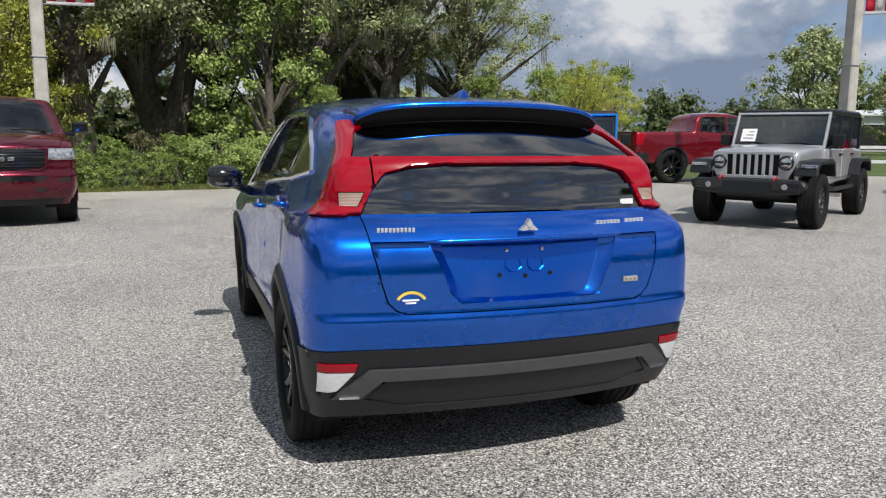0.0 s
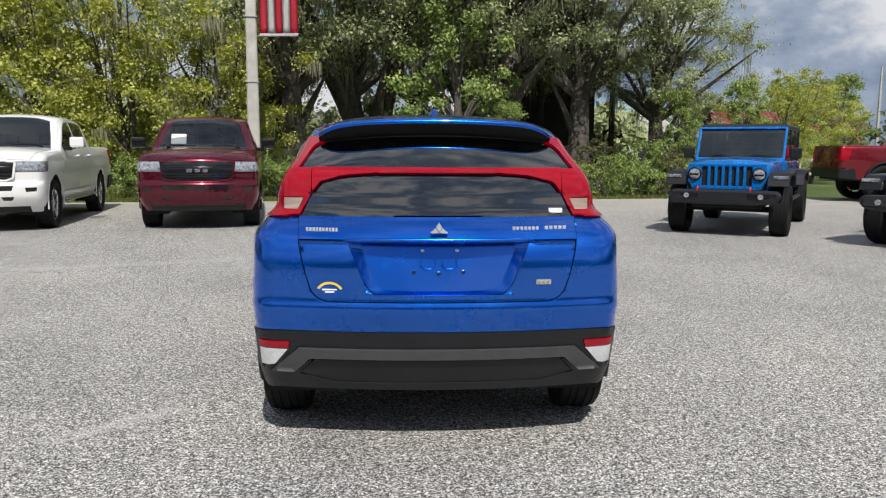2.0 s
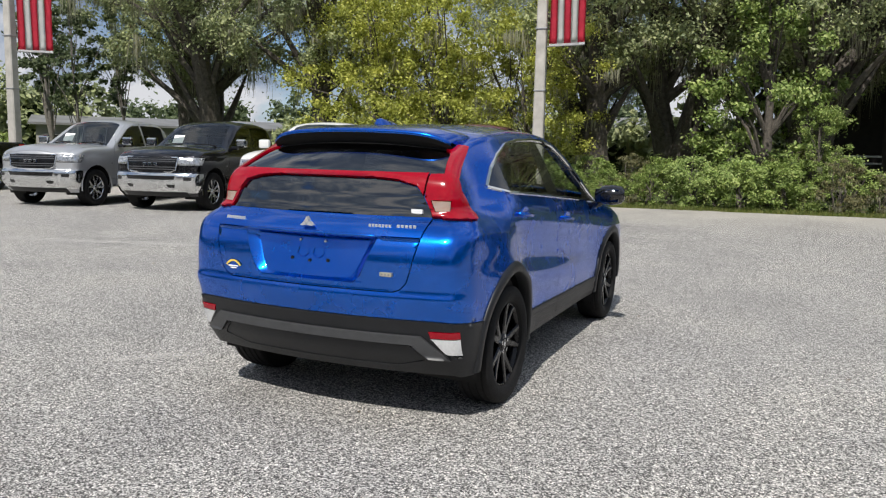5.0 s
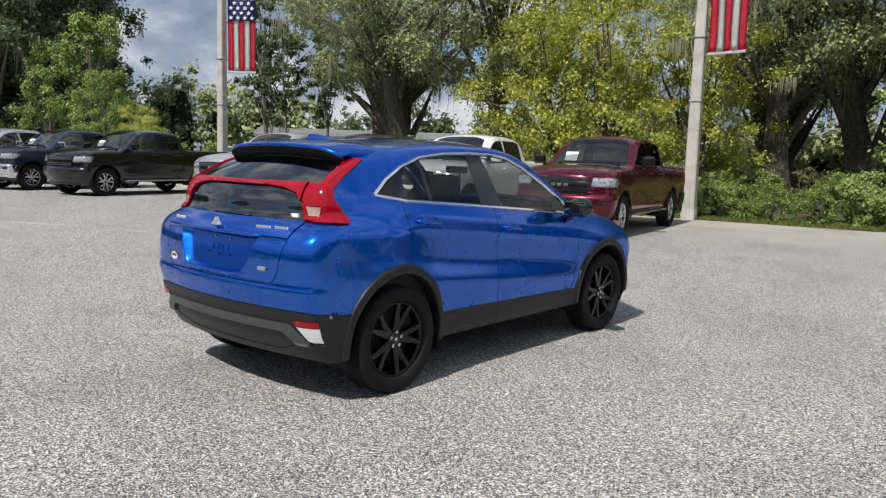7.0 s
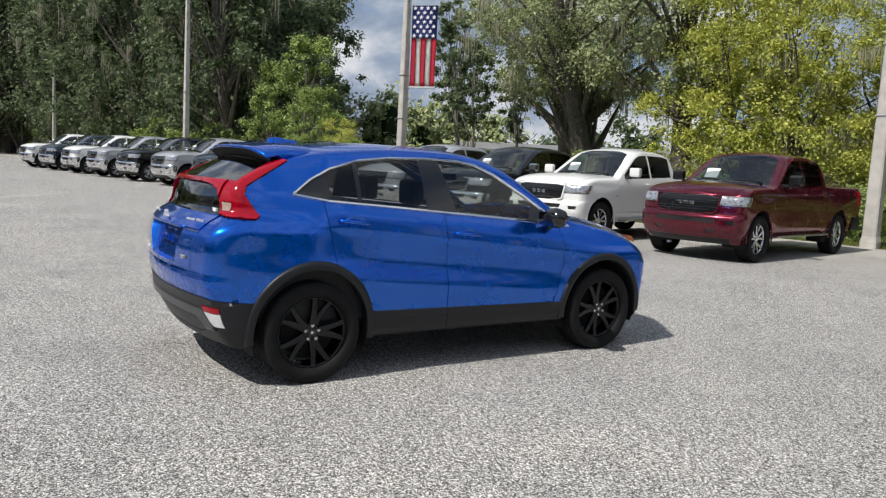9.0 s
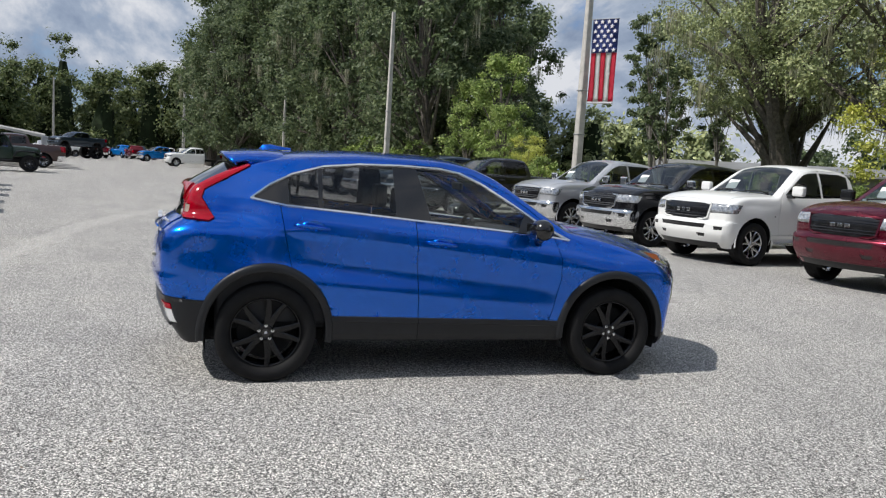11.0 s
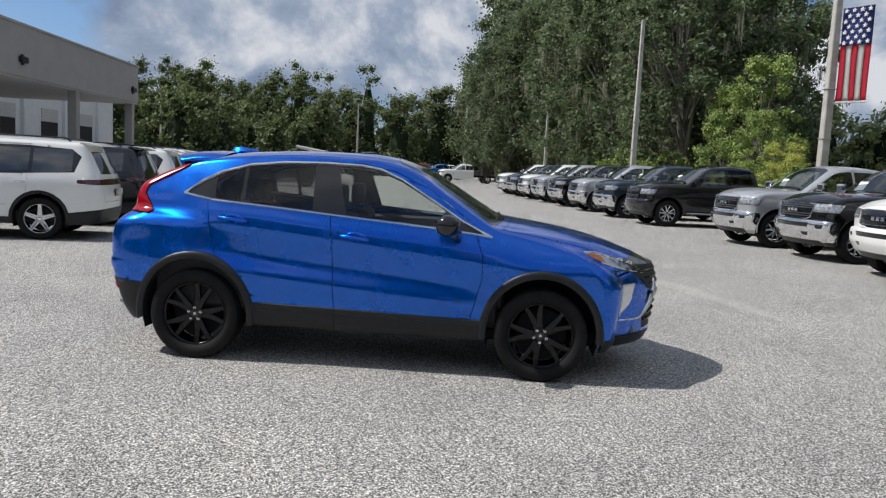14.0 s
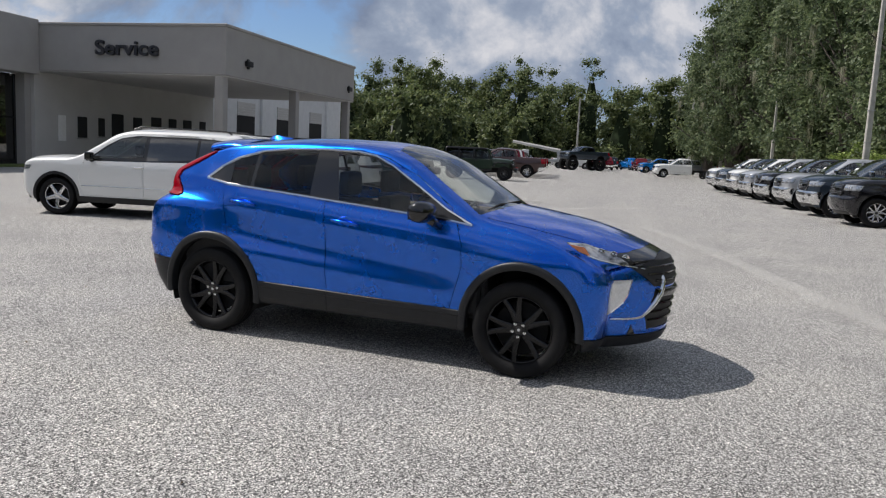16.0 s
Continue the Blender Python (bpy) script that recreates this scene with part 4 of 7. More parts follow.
        # bright strip of small lamps under the headlight, and three reflector bowls inside
        b = bmesh.new()
        low = [(1.72, 0.920), (1.80, 0.892), (1.90, 0.866), (2.0, 0.840), (2.08, 0.822)]
        tube(b, [(s * (skin_x(sh, y, z) + 0.004), y, z) for y, z in low], 0.0055, 6)
        part("daytime_strip", b, M["lens_white"], car)
        for y, z, r_ in ((1.79, 0.942, 0.026), (1.87, 0.922, 0.030), (1.95, 0.898, 0.030)):
            b = bmesh.new()
            lathe(b, [(0.006, r_), (0.010, r_ * 0.92), (0.002, r_ * 0.5), (0.004, 0.0)], 16)
            part("lamp_bowl", b, M["chrome"], car, m=pose(s * (skin_x(sh, y, z) - 0.002), y, z, 0, 0, 25 if s > 0 else 155))
        # bright frame beside the bumper lamp
        b = bmesh.new()
        tube(b, [(s * (skin_x(sh, y, z) + 0.004), y, z) for y, z in ((2.008, 0.748), (1.99, 0.642), (1.966, 0.587), (1.89, 0.512))], 0.007, 6)
        part("lamp_frame", b, M["chrome"], car)
    add("rear_bumper_lower", 16, clad, "black plastic lower rear bumper", lift=0.006, rim=0.03)
    add("bumper_band", 18, M["satin"], "satin grey bumper band", lift=0.020, rim=0.03)
    add("lower_panel", 19, clad, lift=0.002, rim=0.02)
    add("front_skirt", 17, clad, lift=0.008, rim=0.03)
    add("light_bar", 24, M["tail_red"], "red light bar across the tailgate", lift=0.022, rim=0.04, gap=0.004)
    g = add("lower_rear_pane", 25, M["glass_dark"], "dark lower rear window", gap=0.001, rim=0.004)
    u = add("upper_rear_pane", 26, M["glass_dark"], "dark upper rear window", gap=0.001, rim=0.004)
    gate_ob = add("tailgate", {27}, blue, gap=0.004, rim=0.015)
    add("tailgate_upper", {28}, blue, gap=0.002, lift=0.006, rim=0.015)
    # recess for the plate: sloping walls down to a flat floor
    b, rim_pts = bmesh.new(), []
    corner = [(-0.415, 1.024), (-0.2, 1.026), (0, 1.026), (0.2, 1.026), (0.415, 1.024), (0.40, 0.98), (0.375, 0.92), (0.345, 0.85), (0.325, 0.815), (0.295, 0.79), (0.15, 0.784), (0, 0.783), (-0.15, 0.784), (-0.295, 0.79), (-0.325, 0.815), (-0.345, 0.85), (-0.375, 0.92), (-0.40, 0.98)]
    for u, deep in ((1.0, 0.0), (0.985, 0.006), (0.89, 0.034), (0.87, 0.038)):
        row = []
        for x, z in corner:
            xx, zz = x * u, (0.905 + (z - 0.905) * (0.985 if z > 1.0 and u < 1 else u))
            at = rear_y(sh, x, z) + deep if u > 0.95 else -2.206 + deep + 0.27 * (zz - 0.79)
            row.append(b.verts.new((xx, at, zz)))
        rim_pts.append(row)
    grid_faces(b, rim_pts, True)
    for f in b.faces:
        f.smooth = True
    b.faces.new(rim_pts[-1])
    bmesh.ops.recalc_face_normals(b, faces=b.faces[:])
    b.normal_update()
    b.faces.ensure_lookup_table()
    if b.faces[-1].normal.y > 0:
        bmesh.ops.reverse_faces(b, faces=b.faces[:])
    for e in b.faces[-1].edges:
        e.smooth = False
    part("plate_recess", b, blue, car, "recess for the plate, left empty")
    add("spoiler_bed", 41, M["under"], "black panel under the spoiler", gap=0)
    add("windscreen", 32, M["glass_side"], gap=0, rim=0.004).visible_shadow = False
    add("hood", 33, blue, gap=0.003, lift=0.002)
    add("hood_edge", 39, M["gloss_black"], "gloss black leading edge of the hood", gap=0.001, lift=0.003)
    add("grille", 35, M["dash"], lift=0.004)
    add("lower_grille", 36, M["dash"], lift=-0.004)
    b = bmesh.new()
    box(b, (-0.58, 1.05, 0.42), (0.58, 1.92, 0.80), 0.02)
    part("engine_bay", b, M["under"], car)
    for z, w in ((0.735, 0.36), (0.785, 0.42), (0.835, 0.48), (0.44, 0.37), (0.50, 0.36), (0.56, 0.34)):
        b = bmesh.new()
        tube(b, [(x, front_y(sh, x, z) + 0.006, z) for x in np.linspace(-w, w, 13)], 0.009, 6)
        part("grille_bar", b, M["gloss_black"], car)
    b = bmesh.new()
    rows = [[b.verts.new((x, front_y(sh, x, z) + o, z)) for x in np.linspace(-0.34, 0.34, 15)] for z, o in ((0.605, 0.0), (0.612, 0.022), (0.665, 0.024), (0.675, 0.0))]
    grid_faces(b, rows)
    bmesh.ops.recalc_face_normals(b, faces=b.faces[:])
    part("bumper_beam", b, M["gloss_black"], car, smooth=True)
    # spoiler: blue blade, black underside
    b, k = bmesh.new(), bmesh.new()
    rows, low = [], []
    for x in np.linspace(-0.60, 0.60, 33):
        e = abs(x) / 0.60
        lip_y, lip_z = -1.745 + 0.05 * e ** 2 + 0.05 * e ** 10, 1.600 - 0.026 * e ** 2 - 0.045 * e ** 8
        root_z = 1.624 - 0.03 * e ** 2 - 0.040 * e ** 6
        rows.append([b.verts.new((x, -1.30, root_z + 0.004)), b.verts.new((x, -1.42, root_z + 0.010)), b.verts.new((x, -1.58 + 0.05 * e, (root_z + lip_z) / 2 + 0.014)), b.verts.new((x, lip_y + 0.05, lip_z + 0.006)),
                     b.verts.new((x, lip_y + 0.010, lip_z)), b.verts.new((x, lip_y, lip_z - 0.008)), b.verts.new((x, lip_y + 0.004, lip_z - 0.021))])
        foot = 1.478 + 0.02 * e ** 4
        low.append([k.verts.new((x, lip_y + 0.0045, lip_z - 0.0205)), k.verts.new((x, lip_y + 0.04, lip_z - 0.050)), k.verts.new((x * 0.99, -1.685 + 0.06 * e ** 2, (lip_z + foot) / 2 - 0.012)), k.verts.new((x * 0.98, -1.668 + 0.05 * e ** 2, foot + 0.01)), k.verts.new((x * 0.98, -1.62, foot))])
    grid_faces(b, rows), grid_faces(k, low)
    for t, rw in ((b, rows), (k, low)):
        for row in (rw[0], rw[-1]):
            if t is b:
                tip = [t.verts.new((v.co.x * 0.975, v.co.y + 0.02 * (v.co.y < -1.6), min(v.co.z - 0.010, 1.50 - 0.15 * (v.co.y + 1.42)))) for v in row]
                grid_faces(t, [row, tip])
        bmesh.ops.recalc_face_normals(t, faces=t.faces[:])
    sp = part("spoiler", b, blue, car, smooth=True)
    part("spoiler_underside", k, M["under"], sp, "black spoiler underside", smooth=True)
    # brake light strip in the light bar, antenna fin, badges
    b = bmesh.new()
    rows = []
    for y, w, z in ((-1.45, 0.004, 1.625), (-1.42, 0.014, 1.668), (-1.36, 0.019, 1.675), (-1.28, 0.022, 1.662), (-1.20, 0.02, 1.655)):
        rows.append([b.verts.new((-w * 1.6, y, 1.635)), b.verts.new((-w * 0.5, y, z - 0.008)), b.verts.new((0, y, z)), b.verts.new((w * 0.5, y, z - 0.008)), b.verts.new((w * 1.6, y, 1.635))])
    grid_faces(b, rows)
    part("antenna_fin", b, blue, car, "blue shark fin antenna", smooth=True)
    yb = -2.165
    for pts in ([(0, 1.128), (-0.019, 1.098), (0, 1.068), (0.019, 1.098)], [(-0.021, 1.092), (-0.002, 1.062), (-0.044, 1.058), (-0.056, 1.062)], [(0.021, 1.092), (0.002, 1.062), (0.044, 1.058), (0.056, 1.062)]):
        pts = [(x * 0.70, 1.093 + (z - 1.093) * 0.70) for x, z in pts]
        tri("emblem_blade", pts, yb + 0.014, car, M["badge"], 0.026)
    rng = random.Random(2)
    for x0, x1, z0, h, n, slope in ((-0.615, -0.462, 1.068, 0.019, 10, -0.01), (0.345, 0.475, 1.076, 0.017, 7, 0.0), (0.500, 0.61, 1.078, 0.017, 5, 0.0)):
        step = (x1 - x0) / n
        for i in range(n):
            xa, xb_ = x0 + i * step, x0 + (i + 0.74) * step
            xm = (xa + xb_) / 2
            y = rear_y(sh, xm, z0) - 0.010
            b = bmesh.new()
            box(b, (xa, y + 0.003, z0), (xb_, y + 0.012, z0 + h), 0.002)
            part("badge_bar", b, M["badge"], car, "chrome badge lettering as plain bars")
    for x, z, w, h, mt in ((0.485, 0.832, 0.07, 0.022, M["gold"]),):
        b = bmesh.new()
        y = rear_y(sh, x, z)
        box(b, (x - w / 2, y - 0.012, z), (x + w / 2, y + 0.006, z + h), 0.002)
        part("trim_badge", b, mt, car)
        b = bmesh.new()
        for k2 in range(3):
            box(b, (x - w / 2 + 0.008 + k2 * 0.02, y - 0.0135, z + 0.006), (x - w / 2 + 0.02 + k2 * 0.02, y - 0.008, z + 0.016))
        part("badge_inlay", b, M["grey_print"], car)
    # dealer sticker: yellow arch over two short white bars; bolts and plate mounts
    b = bmesh.new()
    lo, hi = [], []
    for a in np.linspace(radians(35), radians(145), 11):
        for r, row in ((0.060, lo), (0.072, hi)):
            x, z = -0.50 + r * math.cos(a), 0.775 + r * math.sin(a)
            row.append(b.verts.new((x, rear_y(sh, x, z) - 0.0065, z)))
    grid_faces(b, [lo, hi], flip=True)
    part("sticker_arch", b, M["yellow"], car, "yellow arched dealer sticker")
    for x0, x1, z, in ((-0.535, -0.468, 0.806), (-0.522, -0.48, 0.795)):
        b = bmesh.new()
        y = rear_y(sh, -0.5, z)
        box(b, (x0, y - 0.0075, z), (x1, y + 0.004, z + 0.006))
        part("sticker_line", b, M["white_print"], car)
    b = bmesh.new()
    y = rear_y(sh, 0.565, 1.165)
    box(b, (0.535, y - 0.010, 1.150), (0.60, y + 0.004, 1.172))
    part("window_sticker", b, M["paper"], car)
    yp = lambda z: -2.171 + 0.27 * (z - 0.79)
    for x, z in ((-0.075, 0.985), (0.085, 0.985)):
        b = bmesh.new()
        lathe(b, [(-0.004, 0.009), (0.006, 0.008), (0.008, 0.003)], 10)
        part("plate_bolt", b, M["chrome"], car, m=pose(x, yp(z), z, 0, 0, -90))
    for x, z in ((-0.115, 0.885), (0, 0.878), (0.115, 0.885)):
        b = bmesh.new()
        lathe(b, [(-0.004, 0.010), (0.004, 0.009), (0.006, 0.003)], 10)
        part("plate_plug", b, M["gloss_black"], car, m=pose(x, yp(z), z, 0, 0, -90))
    for x in (-0.05, 0.05):
        b = bmesh.new()
        tube(b, [(x + dx, yp(z), z) for dx, z in ((-0.03, 0.945), (-0.035, 0.915), (-0.015, 0.898), (0.015, 0.898), (0.035, 0.915), (0.03, 0.945))], 0.0035, 6)
        part("plate_boss", b, blue, car)
    b = bmesh.new()
    tube(b, [(x, rear_y(sh, x, 1.034) - 0.012 - 0.012 * (1 - (x / 0.44) ** 2), 1.034 + 0.004 * (1 - (x / 0.44) ** 2)) for x in np.linspace(-0.44, 0.44, 15)], [0.004] + [0.010] * 13 + [0.004], 8)
    part("plate_ledge", b, blue, car, smooth=True)
    # wipers at the cowl, underside, wells
    for x0, x1 in ((-0.55, 0.05), (0.0, 0.55)):
        b = bmesh.new()
        tube(b, [(x0, 0.90, 1.19 - abs(x0) * 0.07), ((x0 + x1) / 2, 0.915, 1.205), (x1, 0.90, 1.20 - abs(x1) * 0.06)], 0.010, 6)
        part("wiper", b, M["under"], car)
    b = bmesh.new()
    box(b, (-0.70, -1.78, 0.27), (0.70, 1.72, 0.36), 0.02)
    part("underbody", b, M["under"], car)
    b = bmesh.new()
    tube(b, [(0.45, -1.9, 0.28), (0.45, -1.3, 0.26), (0.2, -0.8, 0.24)], 0.04, 8)
    part("exhaust", b, M["under"], car)
    for hy in (HUB_R, HUB_F):
        arch_liner(car, hy, 0.365, 0.430, 0.50, 0.865)
    wheels(car, "hero", [(0.792, HUB_R), (-0.792, HUB_R), (0.79, HUB_F), (-0.79, HUB_F)], 0.352, 0.23, 0.245, M["black_alloy"], (5, True, 0.088))
    hero_cabin(car)
    sh.bm.free()
    return car


def skin_x(sh, y, z):
    """Half width of the skin at a place on the side."""
    sh.tree = sh.tree or BVHTree.FromBMesh(sh.bm)
    hit = sh.tree.ray_cast(Vector((3, y, z)), Vector((-1, 0, 0)))[0]
    return hit.x if hit else 0.85


def rear_y(sh, x, z):
    sh.tree = sh.tree or BVHTree.FromBMesh(sh.bm)
    hit = sh.tree.ray_cast(Vector((x, -5, z)), Vector((0, 1, 0)))[0]
    return hit.y if hit else -2.1


def front_y(sh, x, z):
    sh.tree = sh.tree or BVHTree.FromBMesh(sh.bm)
    hit = sh.tree.ray_cast(Vector((x, 5, z)), Vector((0, -1, 0)))[0]
    return hit.y if hit else 2.0


def seat(parent, x, y, wide=0.5, label=""):
    b = bmesh.new()
    box(b, (x - wide / 2, y - 0.22, 0.52), (x + wide / 2, y + 0.30, 0.70), 0.05, seg=2)
    s = part("seat", b, M["cloth"], parent, label)
    b = bmesh.new()
    box(b, (x - wide / 2 + 0.02, y - 0.36, 0.62), (x + wide / 2 - 0.02, y - 0.20, 1.17), 0.06, pose(0, 0, 0), 2)
    part("backrest", b, M["cloth"], s)
    for hx in ([x] if wide < 0.7 else [x - 0.4, x + 0.4]):
        b = bmesh.new()
        box(b, (hx - 0.13, y - 0.38, 1.20), (hx + 0.13, y - 0.28, 1.40), 0.04, None, 2)
        part("headrest", b, M["cloth"], s)


def hero_cabin(car):
    b = bmesh.new()
    box(b, (-0.76, -1.7, 0.36), (0.76, 1.0, 0.46), 0.02)
    part("cabin_floor", b, M["cloth"], car)
    for s in (-1, 1):
        b = bmesh.new()
        box(b, (min(s * 0.74, s * 0.80), -1.75, 0.40), (max(s * 0.74, s * 0.80), 0.95, 1.10), 0.02)
        part("door_card", b, M["dash"], car)
    b = bmesh.new()
    prism(b, [(0.52, 0.55), (0.50, 1.02), (0.62, 1.08), (0.98, 1.06), (1.0, 0.5)], "x", -0.76, 0.76, 0.02)
    part("dashboard", b, M["dash"], car)
    seat(car, -0.38, -0.05), seat(car, 0.38, -0.05), seat(car, 0, -0.95, 1.3)
    b = bmesh.new()
    box(b, (-0.68, -1.9, 0.5), (0.68, -1.33, 0.98), 0.03)
    part("luggage_cover", b, M["cloth"], car)
    b = bmesh.new()
    pts = [(-0.38 + 0.185 * math.cos(a), 0.42 + 0.05 * math.sin(a), 0.98 + 0.18 * math.sin(a)) for a in np.linspace(0, 2 * math.pi, 25)]
    tube(b, pts, 0.016, 8, False)
    w = part("steering_wheel", b, M["dash"], car)
    b = bmesh.new()
    box(b, (-0.55, 0.42, 0.95), (-0.21, 0.46, 1.0), 0.01), box(b, (-0.43, 0.42, 0.82), (-0.33, 0.50, 1.0), 0.01)
    part("wheel_hub", b, M["dash"], w)
    b = bmesh.new()
    box(b, (-0.12, 0.20, 1.40), (0.12, 0.23, 1.46), 0.01)
    part("inner_mirror", b, M["dash"], car)
    b = bmesh.new()
    box(b, (0.12, 0.90, 1.10), (0.34, 0.905, 1.2), 0)
    part("headliner", headliner(), M["beige"], car)
    b.free()


def headliner():
    b = bmesh.new()
    rows = []
    for y in np.linspace(-1.45, 0.05, 7):
        rows.append([b.verts.new((x, y, 1.585 - 0.05 * abs(x / 0.55) ** 2.5 - 0.04 * abs((y + 0.6) / 0.8) ** 3)) for x in np.linspace(-0.55, 0.55, 7)])
    grid_faces(b, rows)
    return b


hero_car()

# ---- pickups ----
def truck_shell(bed=True):
    section = curve([(0.40, 0.93), (0.55, 0.975), (0.80, 0.99), (1.0, 1.005), (1.15, 0.998), (1.28, 0.97), (1.36, 0.94), (1.60, 0.875), (1.85, 0.785), (1.95, 0.73)])

    def wide(y, z):
        w = section(z)
        if z < 1.1:
            for c in (-1.72, 1.95):
                w += 0.03 * math.exp(-((y - c) / 0.5) ** 2) * math.exp(-((z - 0.85) / 0.22) ** 2)
        if y < -0.9 and z > 1.2:
            w = max(w, 0.955)
        return w

    back = -2.93 if bed else -0.86
    top = [(back - 0.1, 1.36), (-1.02, 1.375), (-0.97, 1.40), (-0.90, 1.72), (-0.80, 1.84)] if bed else [(back - 0.1, 1.62), (-0.86, 1.75), (-0.76, 1.85)]
    top += [(-0.6, 1.885), (-0.2, 1.91), (0.2, 1.905), (0.45, 1.87), (0.62, 1.80), (0.95, 1.58), (1.25, 1.38), (1.36, 1.315), (1.6, 1.305), (2.1, 1.285), (2.5, 1.235), (2.75, 1.15), (2.95, 1.02)]
    s = dict(
        cells=(84, 26, 26), ends=(back - 0.2, 3.1), round=0.06, wide=wide,
        yr=curve([(0.3, back), (0.8, back - 0.02), (1.3, back), (1.5, back), (1.9, back + (0.16 if not bed else 0))]),
        yf=curve([(0.30, 2.70), (0.40, 2.80), (0.50, 2.86), (0.60, 2.90), (0.76, 2.90), (0.80, 2.85), (1.0, 2.84), (1.12, 2.80), (1.22, 2.70), (1.4, 2.6)]),
        zt=curve(top), zb=curve([(-3, 0.50), (-2.4, 0.46), (-1, 0.40), (1.4, 0.39), (2.4, 0.31), (3, 0.31)]),
        crown=curve([(-3, 0.004), (-1.05, 0.004), (-0.85, 0.03), (0.4, 0.055), (1.3, 0.05), (2.2, 0.07), (2.8, 0.05)]),
        rear=(0.05, 0.10, 0.02, 0.4), front=(0.16, 0.34, 0.16, 0.9))
    return Shell(s)


def badge_row(parent, name, x0, x1, y, z, h, n, mat, label=""):
    """Lettering drawn as plain bars, one part for each."""
    step = (x1 - x0) / n
    for i in range(n):
        b = bmesh.new()
        box(b, (x0 + i * step, y, z), (x0 + (i + 0.72) * step, y + 0.02, z + h), 0.006)
        part(name, b, mat, parent, label)


def pickup(name, label, paint, m, chrome_face=True, rim="alloy", bed=True, style="ram", grille_mat=None, group="pickups in the row", sticker=False, size=1.04, big=1.0):
    """A full-size crew-cab pickup, nose along +y."""
    t = thing(name, label, "pickup truck", group, m)
    t.scale = (size, size, size * 1.03)
    sh = truck_shell(bed)
    hubs = (-1.72, 1.95) if bed else (1.95,)
    for hy in hubs:
        sh.cut({SIDE}, "yz", disc(hy, 0.42, 0.49, 22), 99)
    sh.cut({TOP}, "xy", [(-0.86, -2.84), (0.86, -2.84), (0.86, -1.06), (-0.86, -1.06)], 9)
    sh.remove(99)
    sh.cut({SIDE}, "yz", [(0.09, 1.335), (0.97, 1.31), (1.12, 1.37), (0.86, 1.56), (0.58, 1.745), (0.40, 1.80), (0.13, 1.82)], 10)
    sh.cut({SIDE}, "yz", [(-0.80, 1.375), (0.03, 1.34), (0.06, 1.82), (-0.55, 1.815), (-0.76, 1.775)], 11)
    sh.cut({SIDE}, "yz", [(0.06, 0.60), (1.27, 0.60), (1.34, 0.95), (1.28, 1.30), (0.98, 1.59), (0.62, 1.82), (0.40, 1.86), (0.08, 1.87)], 12)
    sh.cut({SIDE}, "yz", [(-0.86, 0.60), (0.06, 0.60), (0.08, 1.87), (-0.60, 1.86), (-0.85, 1.78)], 13)
    sh.cut({SIDE}, "yz", [(-1.0, 0.3), (1.45, 0.3), (1.45, 0.585), (-1.0, 0.585)], 14)
    sh.cut({TOP}, "xy", [(-0.80, 1.36), (-0.72, 1.0), (-0.62, 0.60), (-0.4, 0.52), (0.4, 0.52), (0.62, 0.60), (0.72, 1.0), (0.80, 1.36), (0.4, 1.40), (-0.4, 1.40)], 15)
    sh.cut({TOP}, "xy", [(-0.84, 1.44), (0.84, 1.44), (0.86, 2.2), (0.80, 2.62), (0.5, 2.74), (-0.5, 2.74), (-0.80, 2.62), (-0.86, 2.2)], 16)
    sh.cut({FRONT}, "xz", [(-1.2, 0.22), (1.2, 0.22), (1.2, 0.425), (-1.2, 0.425)], 17)
    front_side = [(2.05, 0.40), (3.1, 0.40), (3.1, 0.79), (2.42, 0.79), (2.40, 0.62)]
    sh.cut({FRONT, SIDE}, "yz", front_side, 18)
    sh.cut({FRONT}, "xz", [(-0.61, 1.125), (0.61, 1.125), (0.575, 0.865), (0.48, 0.825), (-0.48, 0.825), (-0.575, 0.865)], 19)
    sh.cut({FRONT, SIDE}, "yz", [(2.34, 1.125), (3.1, 1.135), (3.1, 0.955), (2.46, 0.965)], 20)
    sh.cut({18}, "xz", [(-0.58, 0.745), (0.58, 0.745), (0.55, 0.67), (-0.55, 0.67)], 21)
    sh.cut({18}, "xz", [(0.74, 0.715), (0.90, 0.715), (0.89, 0.655), (0.75, 0.65)], 21, True)
    sh.cut({18}, "xz", [(0.40, 0.575), (0.58, 0.575), (0.55, 0.515), (0.43, 0.515)], 21, True)
    if bed:
        sh.cut({REAR, SIDE}, "yz", [(-2.62, 1.30), (-3.2, 1.30), (-3.2, 0.98), (-2.70, 0.98)], 22)
        sh.cut({22}, "xz", [(-0.76, 1.5), (0.76, 1.5), (0.76, 0.9), (-0.76, 0.9)], REAR)
        sh.cut({REAR}, "xz", [(-0.74, 1.345), (0.74, 1.345), (0.74, 0.80), (-0.74, 0.80)], 23)
        sh.cut({REAR, SIDE}, "yz", [(-2.45, 0.4), (-3.2, 0.4), (-3.2, 0.76), (-2.52, 0.74)], 24)
    else:
        sh.cut({REAR}, "xz", [(-0.60, 1.40), (0.60, 1.40), (0.55, 1.70), (-0.55, 1.70)], 25)
    face = M["chrome"] if chrome_face else paint

    def add(nm, reg, mat, lab="", **k):
        return part(nm, sh.take(reg, **k), mat, t, lab)

    add("body", {SIDE, TOP, REAR, FRONT}, paint)
